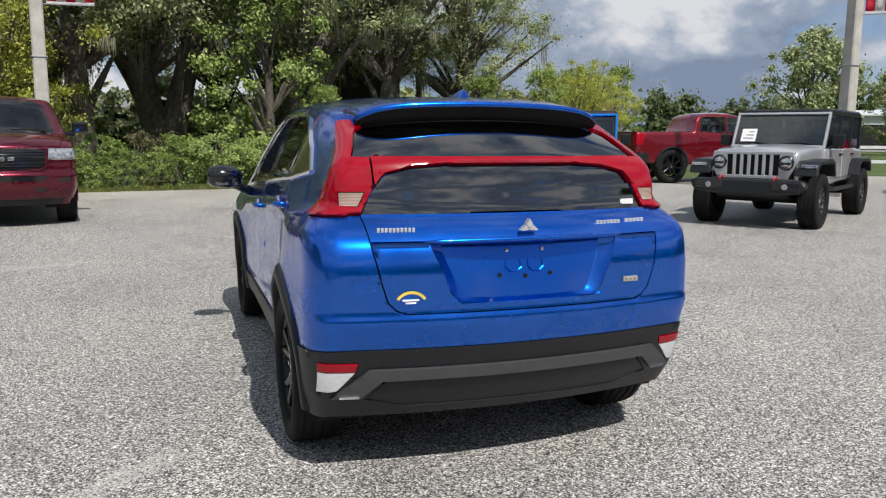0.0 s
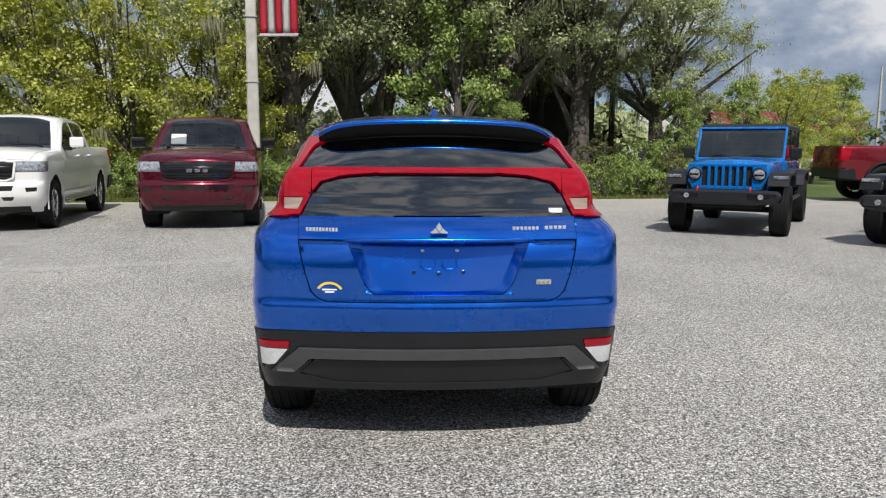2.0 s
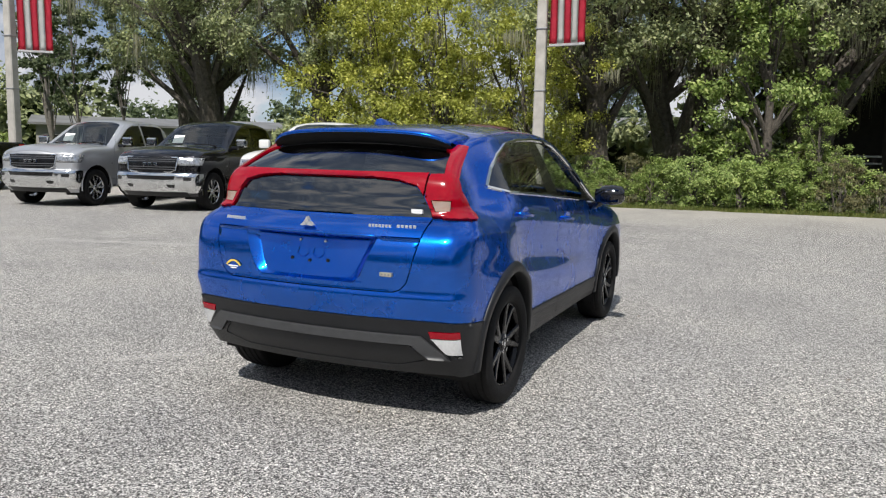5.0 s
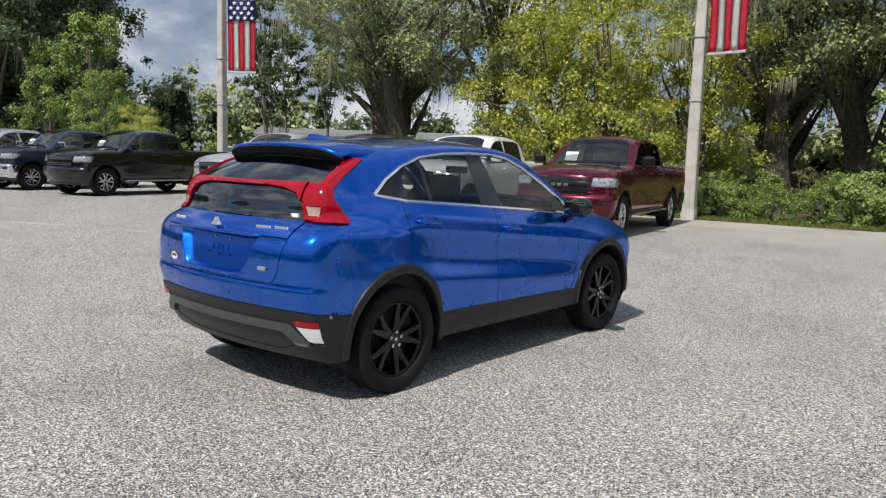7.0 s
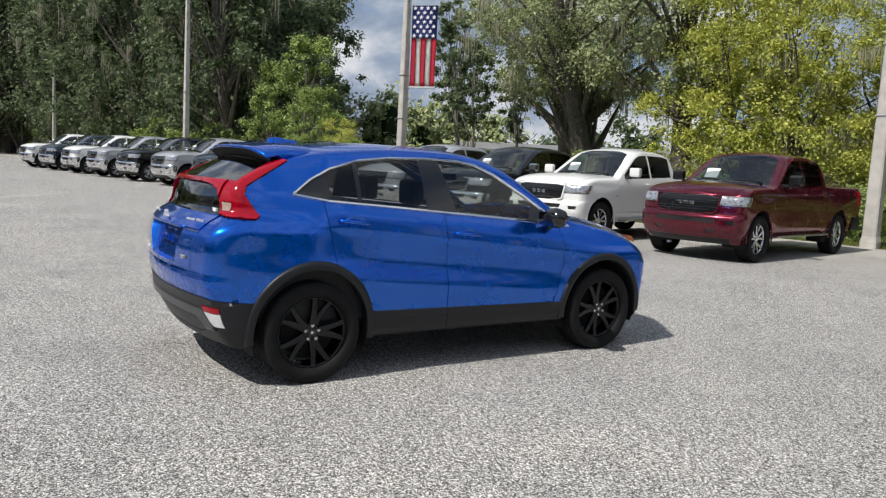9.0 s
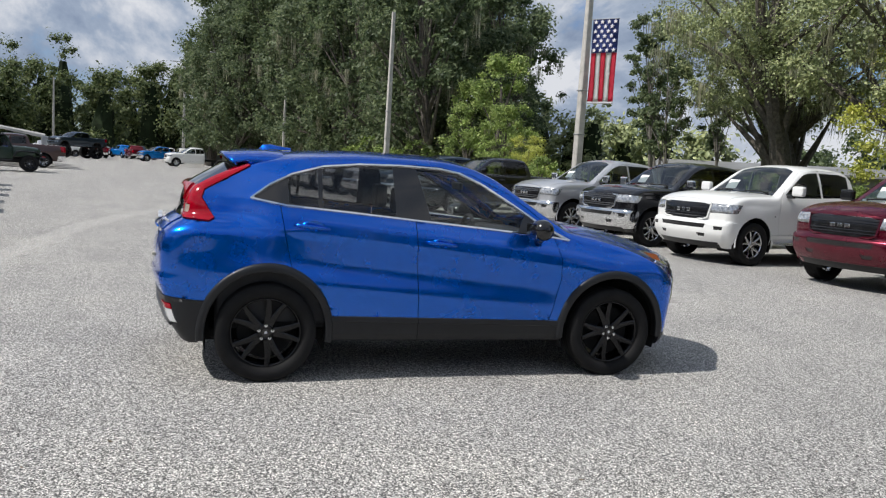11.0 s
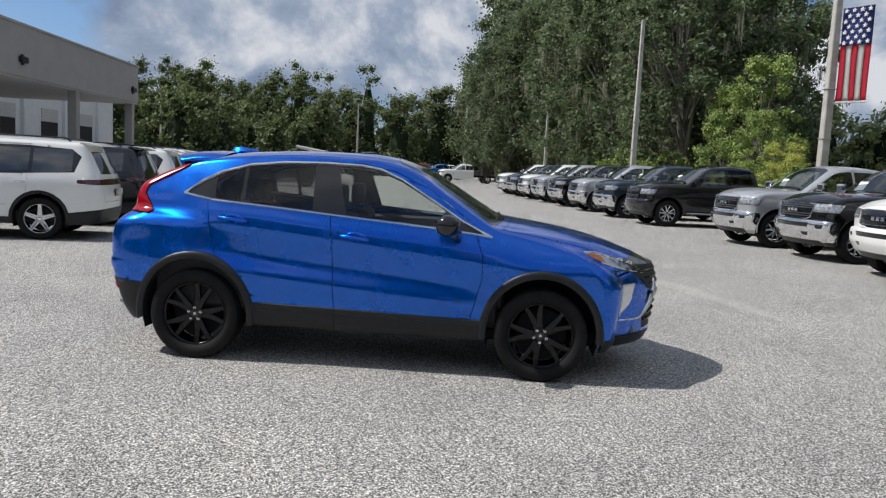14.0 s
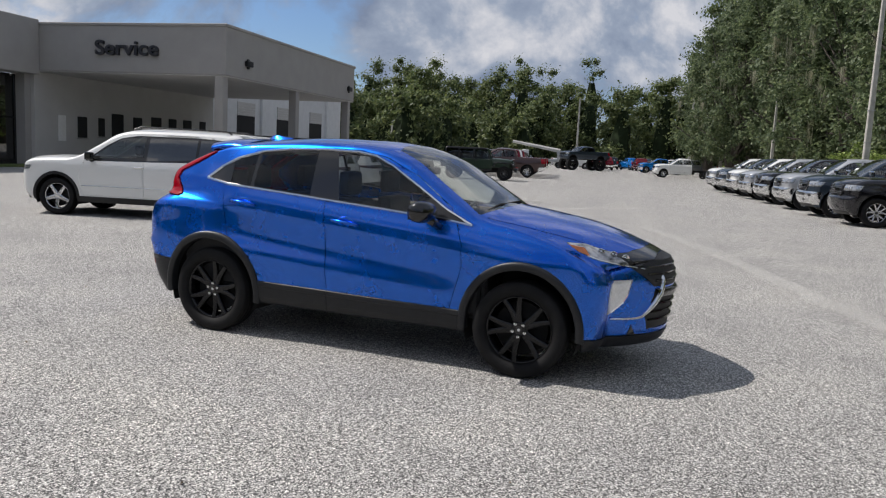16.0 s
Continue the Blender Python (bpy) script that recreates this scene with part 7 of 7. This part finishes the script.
def porch():
    """Dark timber porch in the shade of the oaks."""
    t = thing("porch", "dark timber porch with pale hand rail under the oaks", "building", "", pose(6.3, 28.2, 0, 0, 0, 8))
    b = bmesh.new()
    box(b, (-3.0, 0, 0), (1.9, 3.0, 5.0))
    part("wall", b, M["wood_dark"], t)
    b = bmesh.new()
    prism(b, [(-2.6, 5.0), (3.2, 6.2), (3.2, 6.4), (-2.6, 5.2)], "x", -3.3, 2.2)
    part("roof", b, M["wood_dark"], t)
    for x in (-2.9, -1.3, 0.3, 1.8):
        b = bmesh.new()
        box(b, (x - 0.09, -2.3, 0), (x + 0.09, -2.1, 5.2), 0.01)
        part("post", b, M["wood_dark"], t)
    for z in (1.55, 1.3):
        b = bmesh.new()
        box(b, (-2.9, -2.26, z), (1.8, -2.14, z + 0.07), 0.01)
        part("hand_rail", b, M["steel"], t)
    b = bmesh.new()
    box(b, (-3.1, -2.4, 0.7), (2.0, 0.1, 0.85), 0.01)
    part("deck", b, M["wood_dark"], t)


porch()


def fence():
    t = thing("fence", "white post-and-rail fence on the grass", "fence", "", pose(25, 17, 0, 0, 0, -38))
    for k in range(9):
        b = bmesh.new()
        box(b, (-12 + 3 * k - 0.06, -0.06, -0.06), (-12 + 3 * k + 0.06, 0.06, 1.25), 0.01)
        part("post", b, M["metal_white"], t)
    for z in (0.5, 1.05):
        b = bmesh.new()
        box(b, (-12, -0.03, z), (12, 0.03, z + 0.12), 0.01)
        part("rail", b, M["metal_white"], t)


fence()

# worn paint and a pale wheel track on the asphalt
def ground_streak(line, w, label, cat="marking"):
    b, rng = bmesh.new(), random.Random(3)
    at = [curve([(i, p[k]) for i, p in enumerate(line)]) for k in (0, 1)]
    rows = []
    for u in np.linspace(0, len(line) - 1, 26 * (len(line) - 1)):
        p = Vector((at[0](u), at[1](u), 0.004))
        d = Vector((at[0](u + 0.02) - at[0](u - 0.02), at[1](u + 0.02) - at[1](u - 0.02), 0))
        nrm = Vector((-d.y, d.x, 0)).normalized() * w / 2
        rows.append([b.verts.new(p - nrm * rng.uniform(0.5, 1.2)), b.verts.new(p + nrm * rng.uniform(0.5, 1.2))])
    grid_faces(b, rows)
    bmesh.ops.recalc_face_normals(b, faces=b.faces[:])
    return tagged(part("ground_marking", b, M["worn_mark"]), label, cat, kind="structure")


ground_streak([(-1.95, -1.95), (-1.38, -1.42)], 0.16, "faint pale scuff on the asphalt")
ground_streak([(-13.3, 0.35), (-11.6, 1.15), (-8.1, 2.45), (-5.6, 3.28), (-4.0, 3.80), (-2.4, 4.35)], 0.42, "worn pale wheel track on the asphalt")
ground_streak([(-20.9, -0.3), (-16.9, -2.7), (-10.1, -4.2), (-4.0, -4.6)], 0.55, "wide pale wheel track on the asphalt")


# grass strip at the foot of the service front
b = bmesh.new()
box(b, (-24.6, -26.3, -0.04), (14.0, -24.9, 0.07), 0.02, LOT)
tagged(part("grass_strip", b, M["grass"]), "narrow grass strip at the foot of the building", "grass", kind="structure")


def litter():
    """Dry leaves and small stones lying about the lot, past counting."""
    g = np.random.default_rng(17)
    n = 420
    pos = np.stack([g.uniform(-16, 10, n), g.uniform(-9, 15, n), np.full(n, 0.006)], 1)
    a = g.uniform(0, 2 * np.pi, n)
    size = g.uniform(0.008, 0.022, n)[:, None]
    t = np.stack([np.cos(a), np.sin(a), g.uniform(0, 0.4, n)], 1) * size
    s = np.stack([-np.sin(a), np.cos(a), np.zeros(n)], 1) * size * g.uniform(0.35, 0.7, n)[:, None]
    lift = np.array([0, 0, 0.004])
    verts = np.stack([pos - t + lift, pos - s, pos + t + lift, pos + s], 1)
    verts[:, :, 2] = np.maximum(verts[:, :, 2], 0.004)
    me = bpy.data.meshes.new("leaf_litter")
    me.from_pydata(verts.reshape(-1, 3).tolist(), [], np.arange(n * 4).reshape(-1, 4).tolist())
    me.materials.append(M["litter"])
    tagged(new("leaf_litter", me), "dry brown leaves and grit strewn on the asphalt", "litter", kind="stuff")


M["litter"] = leafy("dry_fallen_leaves", [(0.0, (0.03, 0.022, 0.014)), (0.5, (0.09, 0.06, 0.035)), (1.0, (0.20, 0.14, 0.08))], 0.1)
litter()

# ---- trees, bushes and grass ----
def leaf_mesh(name, clumps, count, size, mat, seed, spread=0.62, sunny=0.5):
    """Many small leaves strewn over rounded clumps; each leaf is a folded diamond."""
    rng = np.random.default_rng(seed)
    c = np.array(clumps)
    wgt = (c[:, 3] * c[:, 4] + 0.05)
    pick = rng.choice(len(c), count, p=wgt / wgt.sum())
    d = rng.normal(size=(count, 3))
    d /= np.linalg.norm(d, axis=1)[:, None]
    rad = np.minimum(1.7, np.abs(rng.normal(scale=spread, size=count)) + 0.12)
    pos = c[pick, :3] + d * rad[:, None] * np.stack([c[pick, 3], c[pick, 3], c[pick, 4]], 1)
    nor = d + rng.normal(scale=0.75, size=(count, 3))
    nor += np.array([SUN_TO.x, SUN_TO.y, SUN_TO.z]) * sunny
    nor /= np.linalg.norm(nor, axis=1)[:, None]
    t = np.cross(nor, rng.normal(size=(count, 3)))
    t /= np.linalg.norm(t, axis=1)[:, None]
    s = np.cross(nor, t)
    L = size * rng.uniform(0.6, 1.35, count)[:, None]
    W = L * rng.uniform(0.42, 0.7, count)[:, None]
    verts = np.stack([pos - t * L, pos - s * W + nor * W * 0.25, pos + t * L, pos + s * W + nor * W * 0.25], 1).reshape(-1, 3)
    faces = np.arange(count * 4).reshape(-1, 4)
    me = bpy.data.meshes.new(name)
    me.from_pydata(verts.tolist(), [], faces.tolist())
    me.materials.append(mat)
    return me


def strand_mesh(name, roots, lengths, width, mat, seed):
    """Thin hanging strands."""
    rng = np.random.default_rng(seed)
    n = len(roots)
    a = rng.uniform(0, 2 * np.pi, n)
    side = np.stack([np.cos(a), np.sin(a), np.zeros(n)], 1) * (width * rng.uniform(0.5, 1.4, n))[:, None]
    sway = rng.normal(scale=0.09, size=(n, 3)) * lengths[:, None]
    sway[:, 2] = 0
    mid, tip = roots - np.stack([np.zeros(n)] * 2 + [lengths * 0.5], 1) + sway * 0.5, roots - np.stack([np.zeros(n)] * 2 + [lengths], 1) + sway
    verts = np.stack([roots - side, roots + side, mid + side * 0.8, tip, mid - side * 0.8], 1).reshape(-1, 3)
    me = bpy.data.meshes.new(name)
    me.from_pydata(verts.tolist(), [], np.arange(n * 5).reshape(-1, 5).tolist())
    me.materials.append(mat)
    return me


def tree_kind(name, label, h, spread, base, trunk_r, leaves, size, leaf, barkm, seed, moss=0, clumps_n=34, cat="tree", flat=0.62, stems=1, sunny=0.5):
    """One tree, trunk with limbs and a crown of clumps; it is built once and then copied."""
    rng = random.Random(seed)
    t = thing(name, label, cat, "trees round the lot", pose(0, 0, -300))
    b = bmesh.new()
    clumps = []
    for st in range(stems):
        lean = Vector((rng.uniform(-0.14, 0.14), rng.uniform(-0.14, 0.14), 1)) + (Vector((rng.uniform(-0.3, 0.3), rng.uniform(-0.3, 0.3), 0)) if stems > 1 else Vector())
        pts, rad = [], []
        for i in range(7):
            u = i / 6
            pts.append(Vector((lean.x * h * 0.72 * u + rng.uniform(-0.12, 0.12), lean.y * h * 0.72 * u + rng.uniform(-0.12, 0.12), h * 0.78 * u)))
            rad.append(trunk_r * (1.35 if i == 0 else 1.0) * (1 - 0.78 * u))
        tube(b, pts, rad, 9)
        for k in range(clumps_n * 2 // stems):
            u = rng.uniform(base / h, 1.0)
            ang = rng.uniform(0, 2 * math.pi)
            prof = math.sin(math.pi * min(1, max(0.0, (u - base / h) / (1 - base / h))) ** 0.8) ** 0.6
            rr = spread * (0.25 + 0.75 * prof) * rng.uniform(0.25, 1.0)
            i = min(5, int(u * 0.8 * 6))
            start = pts[i]
            end = Vector((start.x + rr * math.cos(ang), start.y + rr * math.sin(ang), h * u * 0.95))
            cr = rng.uniform(0.45, 1.05) * spread * 0.21
            clumps.append((end.x, end.y, end.z, cr, cr * flat))
            if rng.random() < 0.22:
                mid = (start + end) / 2 + Vector((0, 0, rng.uniform(-0.1, 0.5)))
                tube(b, [start, mid, end], [rad[i] * 0.5, rad[i] * 0.3, 0.02], 5)
    part("trunk", b, barkm, t)
    part("crown", leaf_mesh("crown", clumps, leaves, size, leaf, seed, 0.62, sunny), None, t)["kind"] = "stuff"
    if moss:
        nr = np.random.default_rng(seed + 5)
        c = np.array(clumps)
        drapes = moss // 24
        under = np.argsort(c[:, 2])[: int(len(c) * 0.7)]
        pick = np.repeat(nr.choice(under, drapes), 24)
        off = np.repeat(nr.normal(scale=0.55, size=(drapes, 3)), 24, axis=0) * c[pick, 3][:, None] + nr.normal(scale=0.13, size=(drapes * 24, 3))
        roots = c[pick, :3] + off * np.array([1, 1, 0.3]) - np.array([0, 0, 0.15])
        fall = np.repeat(nr.uniform(0.25, 1.0, drapes) ** 1.5 * 2.0 * h / 13, 24) * nr.uniform(0.35, 1.0, drapes * 24)
        part("hanging_moss", strand_mesh("moss", roots, fall, 0.014, M["moss"], seed), None, t, "grey hanging moss")["kind"] = "stuff"
    return t


def drop_kind(t):
    for o in [t, *t.children_recursive]:
        bpy.data.objects.remove(o)


KINDS = {
    "oak": tree_kind("oak_tree", "spreading dark green oak draped with grey moss", 14, 5.4, 5.0, 0.50, 46000, 0.066, M["leaf_oak"], M["bark_oak"], 11, 1900, 84, sunny=1.0),
    "oak_b": tree_kind("oak_tree", "broad mossy oak with low heavy limbs", 13, 5.8, 4.9, 0.55, 46000, 0.066, M["leaf_oak"], M["bark_oak"], 23, 2000, 84, stems=2, sunny=1.0),
    "tall": tree_kind("tall_tree", "tall dense dark green woodland tree", 19, 5.4, 2.5, 0.45, 22000, 0.15, M["leaf_mid"], M["bark_oak"], 37, 900, 70, flat=0.8, sunny=0.8),
    "tall_b": tree_kind("tall_tree", "tall dark woodland tree with ragged crown", 17, 4.6, 2.0, 0.4, 20000, 0.15, M["leaf_mid"], M["bark_oak"], 41, 900, 64, flat=0.85, sunny=0.8),
    "light": tree_kind("young_tree", "yellow-green young tree with airy crown", 8.6, 3.6, 1.3, 0.13, 36000, 0.058, M["leaf_light"], M["bark_oak"], 53, 700, 66, stems=3, flat=0.7, sunny=0.8),
    "vine": tree_kind("vine_covered_tree", "tree wrapped in pale green vines", 9.2, 2.7, 0.4, 0.22, 24000, 0.078, M["leaf_vine"], M["bark_oak"], 61, 300, 50, flat=0.8),
    "slim": tree_kind("slim_tree", "slim tall tree with thin crown", 11.5, 1.9, 4.2, 0.12, 6500, 0.11, M["leaf_mid"], M["bark_pale"], 71, 60, 30, flat=0.7),
    "bush": tree_kind("bush", "dense green bush with vines at the lot's edge", 2.1, 1.35, 0.1, 0.05, 8000, 0.048, M["leaf_vine"], M["bark_oak"], 83, 0, 24, "bush", 0.75, 3, 1.0),
    "bush_b": tree_kind("bush", "wild mid-green bush at the lot's edge", 1.7, 1.5, 0.1, 0.04, 7500, 0.048, M["leaf_vine"], M["bark_oak"], 89, 0, 22, "bush", 0.7, 3, 1.0),
    "bush_c": tree_kind("bush", "tangle of dry twigs and vines", 2.3, 1.3, 0.1, 0.05, 5000, 0.04, M["dry"], M["bark_oak"], 97, 500, 18, "bush", 0.75, 4, 1.0),
    "round": tree_kind("round_tree", "full round dark green tree on the grass", 15, 6.8, 2.2, 0.5, 16000, 0.22, M["leaf_oak"], M["bark_oak"], 103, 0, 60, flat=0.8),
}


def plant(kind, x, y, scale=1.0, turn=0.0, tall=1.0):
    t = copy_thing(KINDS[kind], pose(x, y, -0.05, 0, 0, turn))
    t.scale = (scale, scale, scale * tall)
    return t


rng = random.Random(8)
# oaks and young trees along the north edge
for kind, x, y, s in (("oak", -4.2, 22.4, 0.95), ("oak_b", -1.9, 24.6, 1.0), ("oak_b", 2.4, 23.0, 1.0), ("oak", 6.5, 24.2, 0.95), ("oak", 9.8, 24.6, 0.72), ("vine", 9.9, 22.4, 0.42), ("oak_b", 4.6, 29.5, 0.8), ("oak", 0.4, 30.5, 0.95), ("oak_b", -6.0, 29.5, 0.9), ("light", -9.2, 20.4, 1.0), ("light", -12.4, 21.6, 1.05), ("light", -6.3, 21.0, 0.8),
                      ("oak", -16.3, 22.8, 1.05), ("oak_b", -21.8, 22.8, 1.05), ("oak", -25.5, 24.5, 1.0), ("slim", -31.5, 21.6, 1.0), ("slim", -34.0, 23.3, 1.05), ("slim", -30.2, 25.0, 0.9), ("slim", -28.6, 20.6, 0.75),
                      ("vine", -39.6, 15.3, 1.0), ("vine", -36.6, 14.8, 0.62), ("vine", -43.0, 14.6, 0.85), ("tall_b", -48.0, 18.0, 0.72), ("light", -33.4, 14.6, 0.45), ("vine", 1.6, 20.7, 0.88), ("vine", 3.0, 19.6, 0.34), ("tall", -97.0, -2.2, 1.05), ("tall_b", -103.0, -2.6, 1.1), ("tall", -91.0, 0.6, 1.0), ("tall_b", -110.0, -3.0, 1.1)):
    plant(kind, x, y, s, rng.uniform(0, 360))
# tall woods to the west
for i in range(14):
    a, high = -45.5 - 5.2 * i, 1 + 0.045 * i
    p = LOT @ Vector((a, 19.5 - 4.5 * i / 16 + rng.uniform(-1.2, 1.2), 0))
    plant(("tall", "tall_b")[i % 2], p.x, p.y, high * rng.uniform(0.88, 1.12), rng.uniform(0, 360))
    p = LOT @ Vector((a - 2.6, 26.5 - 4 * i / 16 + rng.uniform(-2, 2), 0))
    plant(("tall_b", "tall")[i % 2], p.x, p.y, high * rng.uniform(1.0, 1.2), rng.uniform(0, 360))
# smaller trees, right of the oaks, and the field beyond
for kind, x, y, s in (("vine", 12.0, 21.6, 0.45), ("light", 13.8, 23.2, 0.55), ("vine", 16.0, 26.5, 0.5), ("light", 18.5, 29.0, 0.55), ("vine", 22.0, 33.0, 0.6), ("round", 54.0, 52.0, 0.78), ("round", 61.0, 47.0, 0.6), ("round", 44.0, 74.0, 0.62), ("round", 34.0, 80.0, 0.55), ("round", 72.0, 40.0, 0.8)):
    plant(kind, x, y, s, rng.uniform(0, 360))
# bushes at the edge of the lot
a = -5.4
while a < 13.0:
    p = LOT @ Vector((a, 17.3 + rng.uniform(-0.25, 0.5), 0))
    plant(rng.choice(("bush", "bush", "bush", "bush_b", "bush_b", "bush", "bush_c")), p.x, p.y, rng.uniform(0.5, 0.85), rng.uniform(0, 360))
    p = LOT @ Vector((a + 0.6, 18.9 + rng.uniform(-0.4, 0.5), 0))
    plant(rng.choice(("bush", "bush_b", "bush_c")), p.x, p.y, rng.uniform(0.6, 0.92), rng.uniform(0, 360))
    a += 1.25
for a, bb, k, s in ((-7.5, 18.8, "bush_b", 1.0), (-10.5, 18.4, "bush", 0.9), (-13.5, 18.8, "bush", 1.1), (-17, 18.6, "bush_b", 1.0), (-24, 18.4, "bush_b", 1.1), (-28, 17.9, "bush", 1.2), (-31.5, 18.2, "bush", 1.2), (-33.5, 18.6, "bush_b", 1.3)):
    p = LOT @ Vector((a, bb, 0))
    plant(k, p.x, p.y, s, rng.uniform(0, 360))
a = -46.0
while a > -135:
    p = LOT @ Vector((a, 17.8 + rng.uniform(-0.4, 0.6), 0))
    plant(rng.choice(("bush", "bush_b")), p.x, p.y, rng.uniform(1.1, 1.9), rng.uniform(0, 360))
    a -= 4.0
for t in KINDS.values():
    drop_kind(t)


# ---- woods in the distance with shade-dark hearts, past counting ----
def woods(name, label, spots, per, size, seed, mat):
    """Crowns joined into one wood; dark hearts paint its inner shade and hide low sky."""
    r = random.Random(seed)
    clumps, hearts = [], bmesh.new()
    for x, y, h, w in spots:
        for k in range(26):
            u = r.uniform(0.05, 1.0)
            ww = w * (0.45 + 0.55 * math.sin(math.pi * min(0.95, u))) * r.uniform(0.2, 0.9)
            an = r.uniform(0, 6.28)
            c = w * r.uniform(0.24, 0.42)
            clumps.append((x + ww * math.cos(an), y + ww * math.sin(an), h * u * 0.92, c, c * 0.85))
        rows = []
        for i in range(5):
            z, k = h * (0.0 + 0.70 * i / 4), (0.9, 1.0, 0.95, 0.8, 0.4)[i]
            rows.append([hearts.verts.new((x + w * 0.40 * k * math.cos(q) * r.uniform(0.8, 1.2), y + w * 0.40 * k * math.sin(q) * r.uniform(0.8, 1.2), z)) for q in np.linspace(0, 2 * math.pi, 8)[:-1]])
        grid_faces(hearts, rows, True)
    me = leaf_mesh(name, clumps, per * len(spots), size, mat, seed, 0.6, 0.9)
    e = new(name, me)
    tagged(e, label, "woods", kind="stuff")
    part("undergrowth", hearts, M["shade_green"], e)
    return e


r = random.Random(21)
west = [(-168 + r.uniform(-9, 9), y, r.uniform(14, 23), r.uniform(4.2, 6.4)) for y in np.arange(-128, 2, 4.2)] + [(-186 + r.uniform(-6, 6), y, r.uniform(18, 29), r.uniform(4.5, 6.5)) for y in np.arange(-130, 2, 6)]
woods("far_woods", "distant dark green woods beyond the lot", west, 5200, 0.33, 31, M["leaf_far"])
south = [(x, -75 - 0.2 * x + r.uniform(-6, 6), r.uniform(10, 14), r.uniform(3.5, 5)) for x in np.arange(-160, -60, 5.0)]
woods("far_woods", "distant green woods behind the building", south, 2200, 0.36, 33, M["leaf_far"])
east = [(x, 165 - 0.75 * x + r.uniform(-8, 8), r.uniform(7, 12), r.uniform(4, 6)) for x in np.arange(-10, 190, 5.0)]
woods("far_woods", "distant tree line beyond the grass field", east, 1200, 0.45, 35, M["leaf_far"])
# added out of view: a dark horizon for the car's paint to reflect
unseen_belt = [(50 + r.uniform(-4, 4), y, r.uniform(9, 14), r.uniform(4.5, 6)) for y in np.arange(-72, 22, 4.2)] + [(x, -78 + r.uniform(-5, 5), r.uniform(8, 13), r.uniform(4, 6)) for x in np.arange(-20, 55, 5.5)]
woods("far_woods", "unseen tree line added to darken reflections in the car", unseen_belt, 900, 0.5, 36, M["leaf_far"])
north = [(x, 36 + r.uniform(-3, 3) + 0.10 * x, r.uniform(6, 10), r.uniform(2.2, 3.2)) for x in np.arange(-74, -42, 2.6)] + [(x, 37 + r.uniform(-3, 3), r.uniform(3.0, 5.0), r.uniform(1.8, 2.4)) for x in np.arange(-28, 13, 2.0)]
woods("thicket", "dark thicket behind the oaks", north, 1600, 0.22, 37, M["leaf_oak"])
n_low = [(x, 62 + r.uniform(-4, 4), r.uniform(5, 8.5), r.uniform(3, 4)) for x in np.arange(-75, -10, 4)]
woods("thicket", "green tree line behind the long shed", n_low, 1000, 0.3, 39, M["leaf_mid"])


def tufts(name, label, place, count, h, mat, seed):
    """Grass blades in one mesh."""
    g = np.random.default_rng(seed)
    a = g.uniform(place[0], place[1], count)
    bb = g.uniform(place[2], place[3], count)
    root = np.array([(LOT @ Vector((x, y, -0.05)))[:] for x, y in zip(a, bb)])
    ang = g.uniform(0, 2 * np.pi, count)
    side = np.stack([np.cos(ang), np.sin(ang), np.zeros(count)], 1) * 0.014
    tip = root + np.stack([g.normal(scale=0.06, size=count), g.normal(scale=0.06, size=count), h * g.uniform(0.4, 1.3, count)], 1)
    verts = np.stack([root - side, root + side, tip], 1).reshape(-1, 3)
    me = bpy.data.meshes.new(name)
    me.from_pydata(verts.tolist(), [], np.arange(count * 3).reshape(-1, 3).tolist())
    me.materials.append(mat)
    return tagged(new(name, me), label, "grass", kind="stuff")


tufts("grass", "uneven grass along the edge of the lot", (-12, 14, 15.95, 17.3), 26000, 0.13, M["blade"], 3)
tufts("grass", "long grass behind the parked pickups", (-36, -6, 16.0, 24), 34000, 0.34, M["blade"], 5)
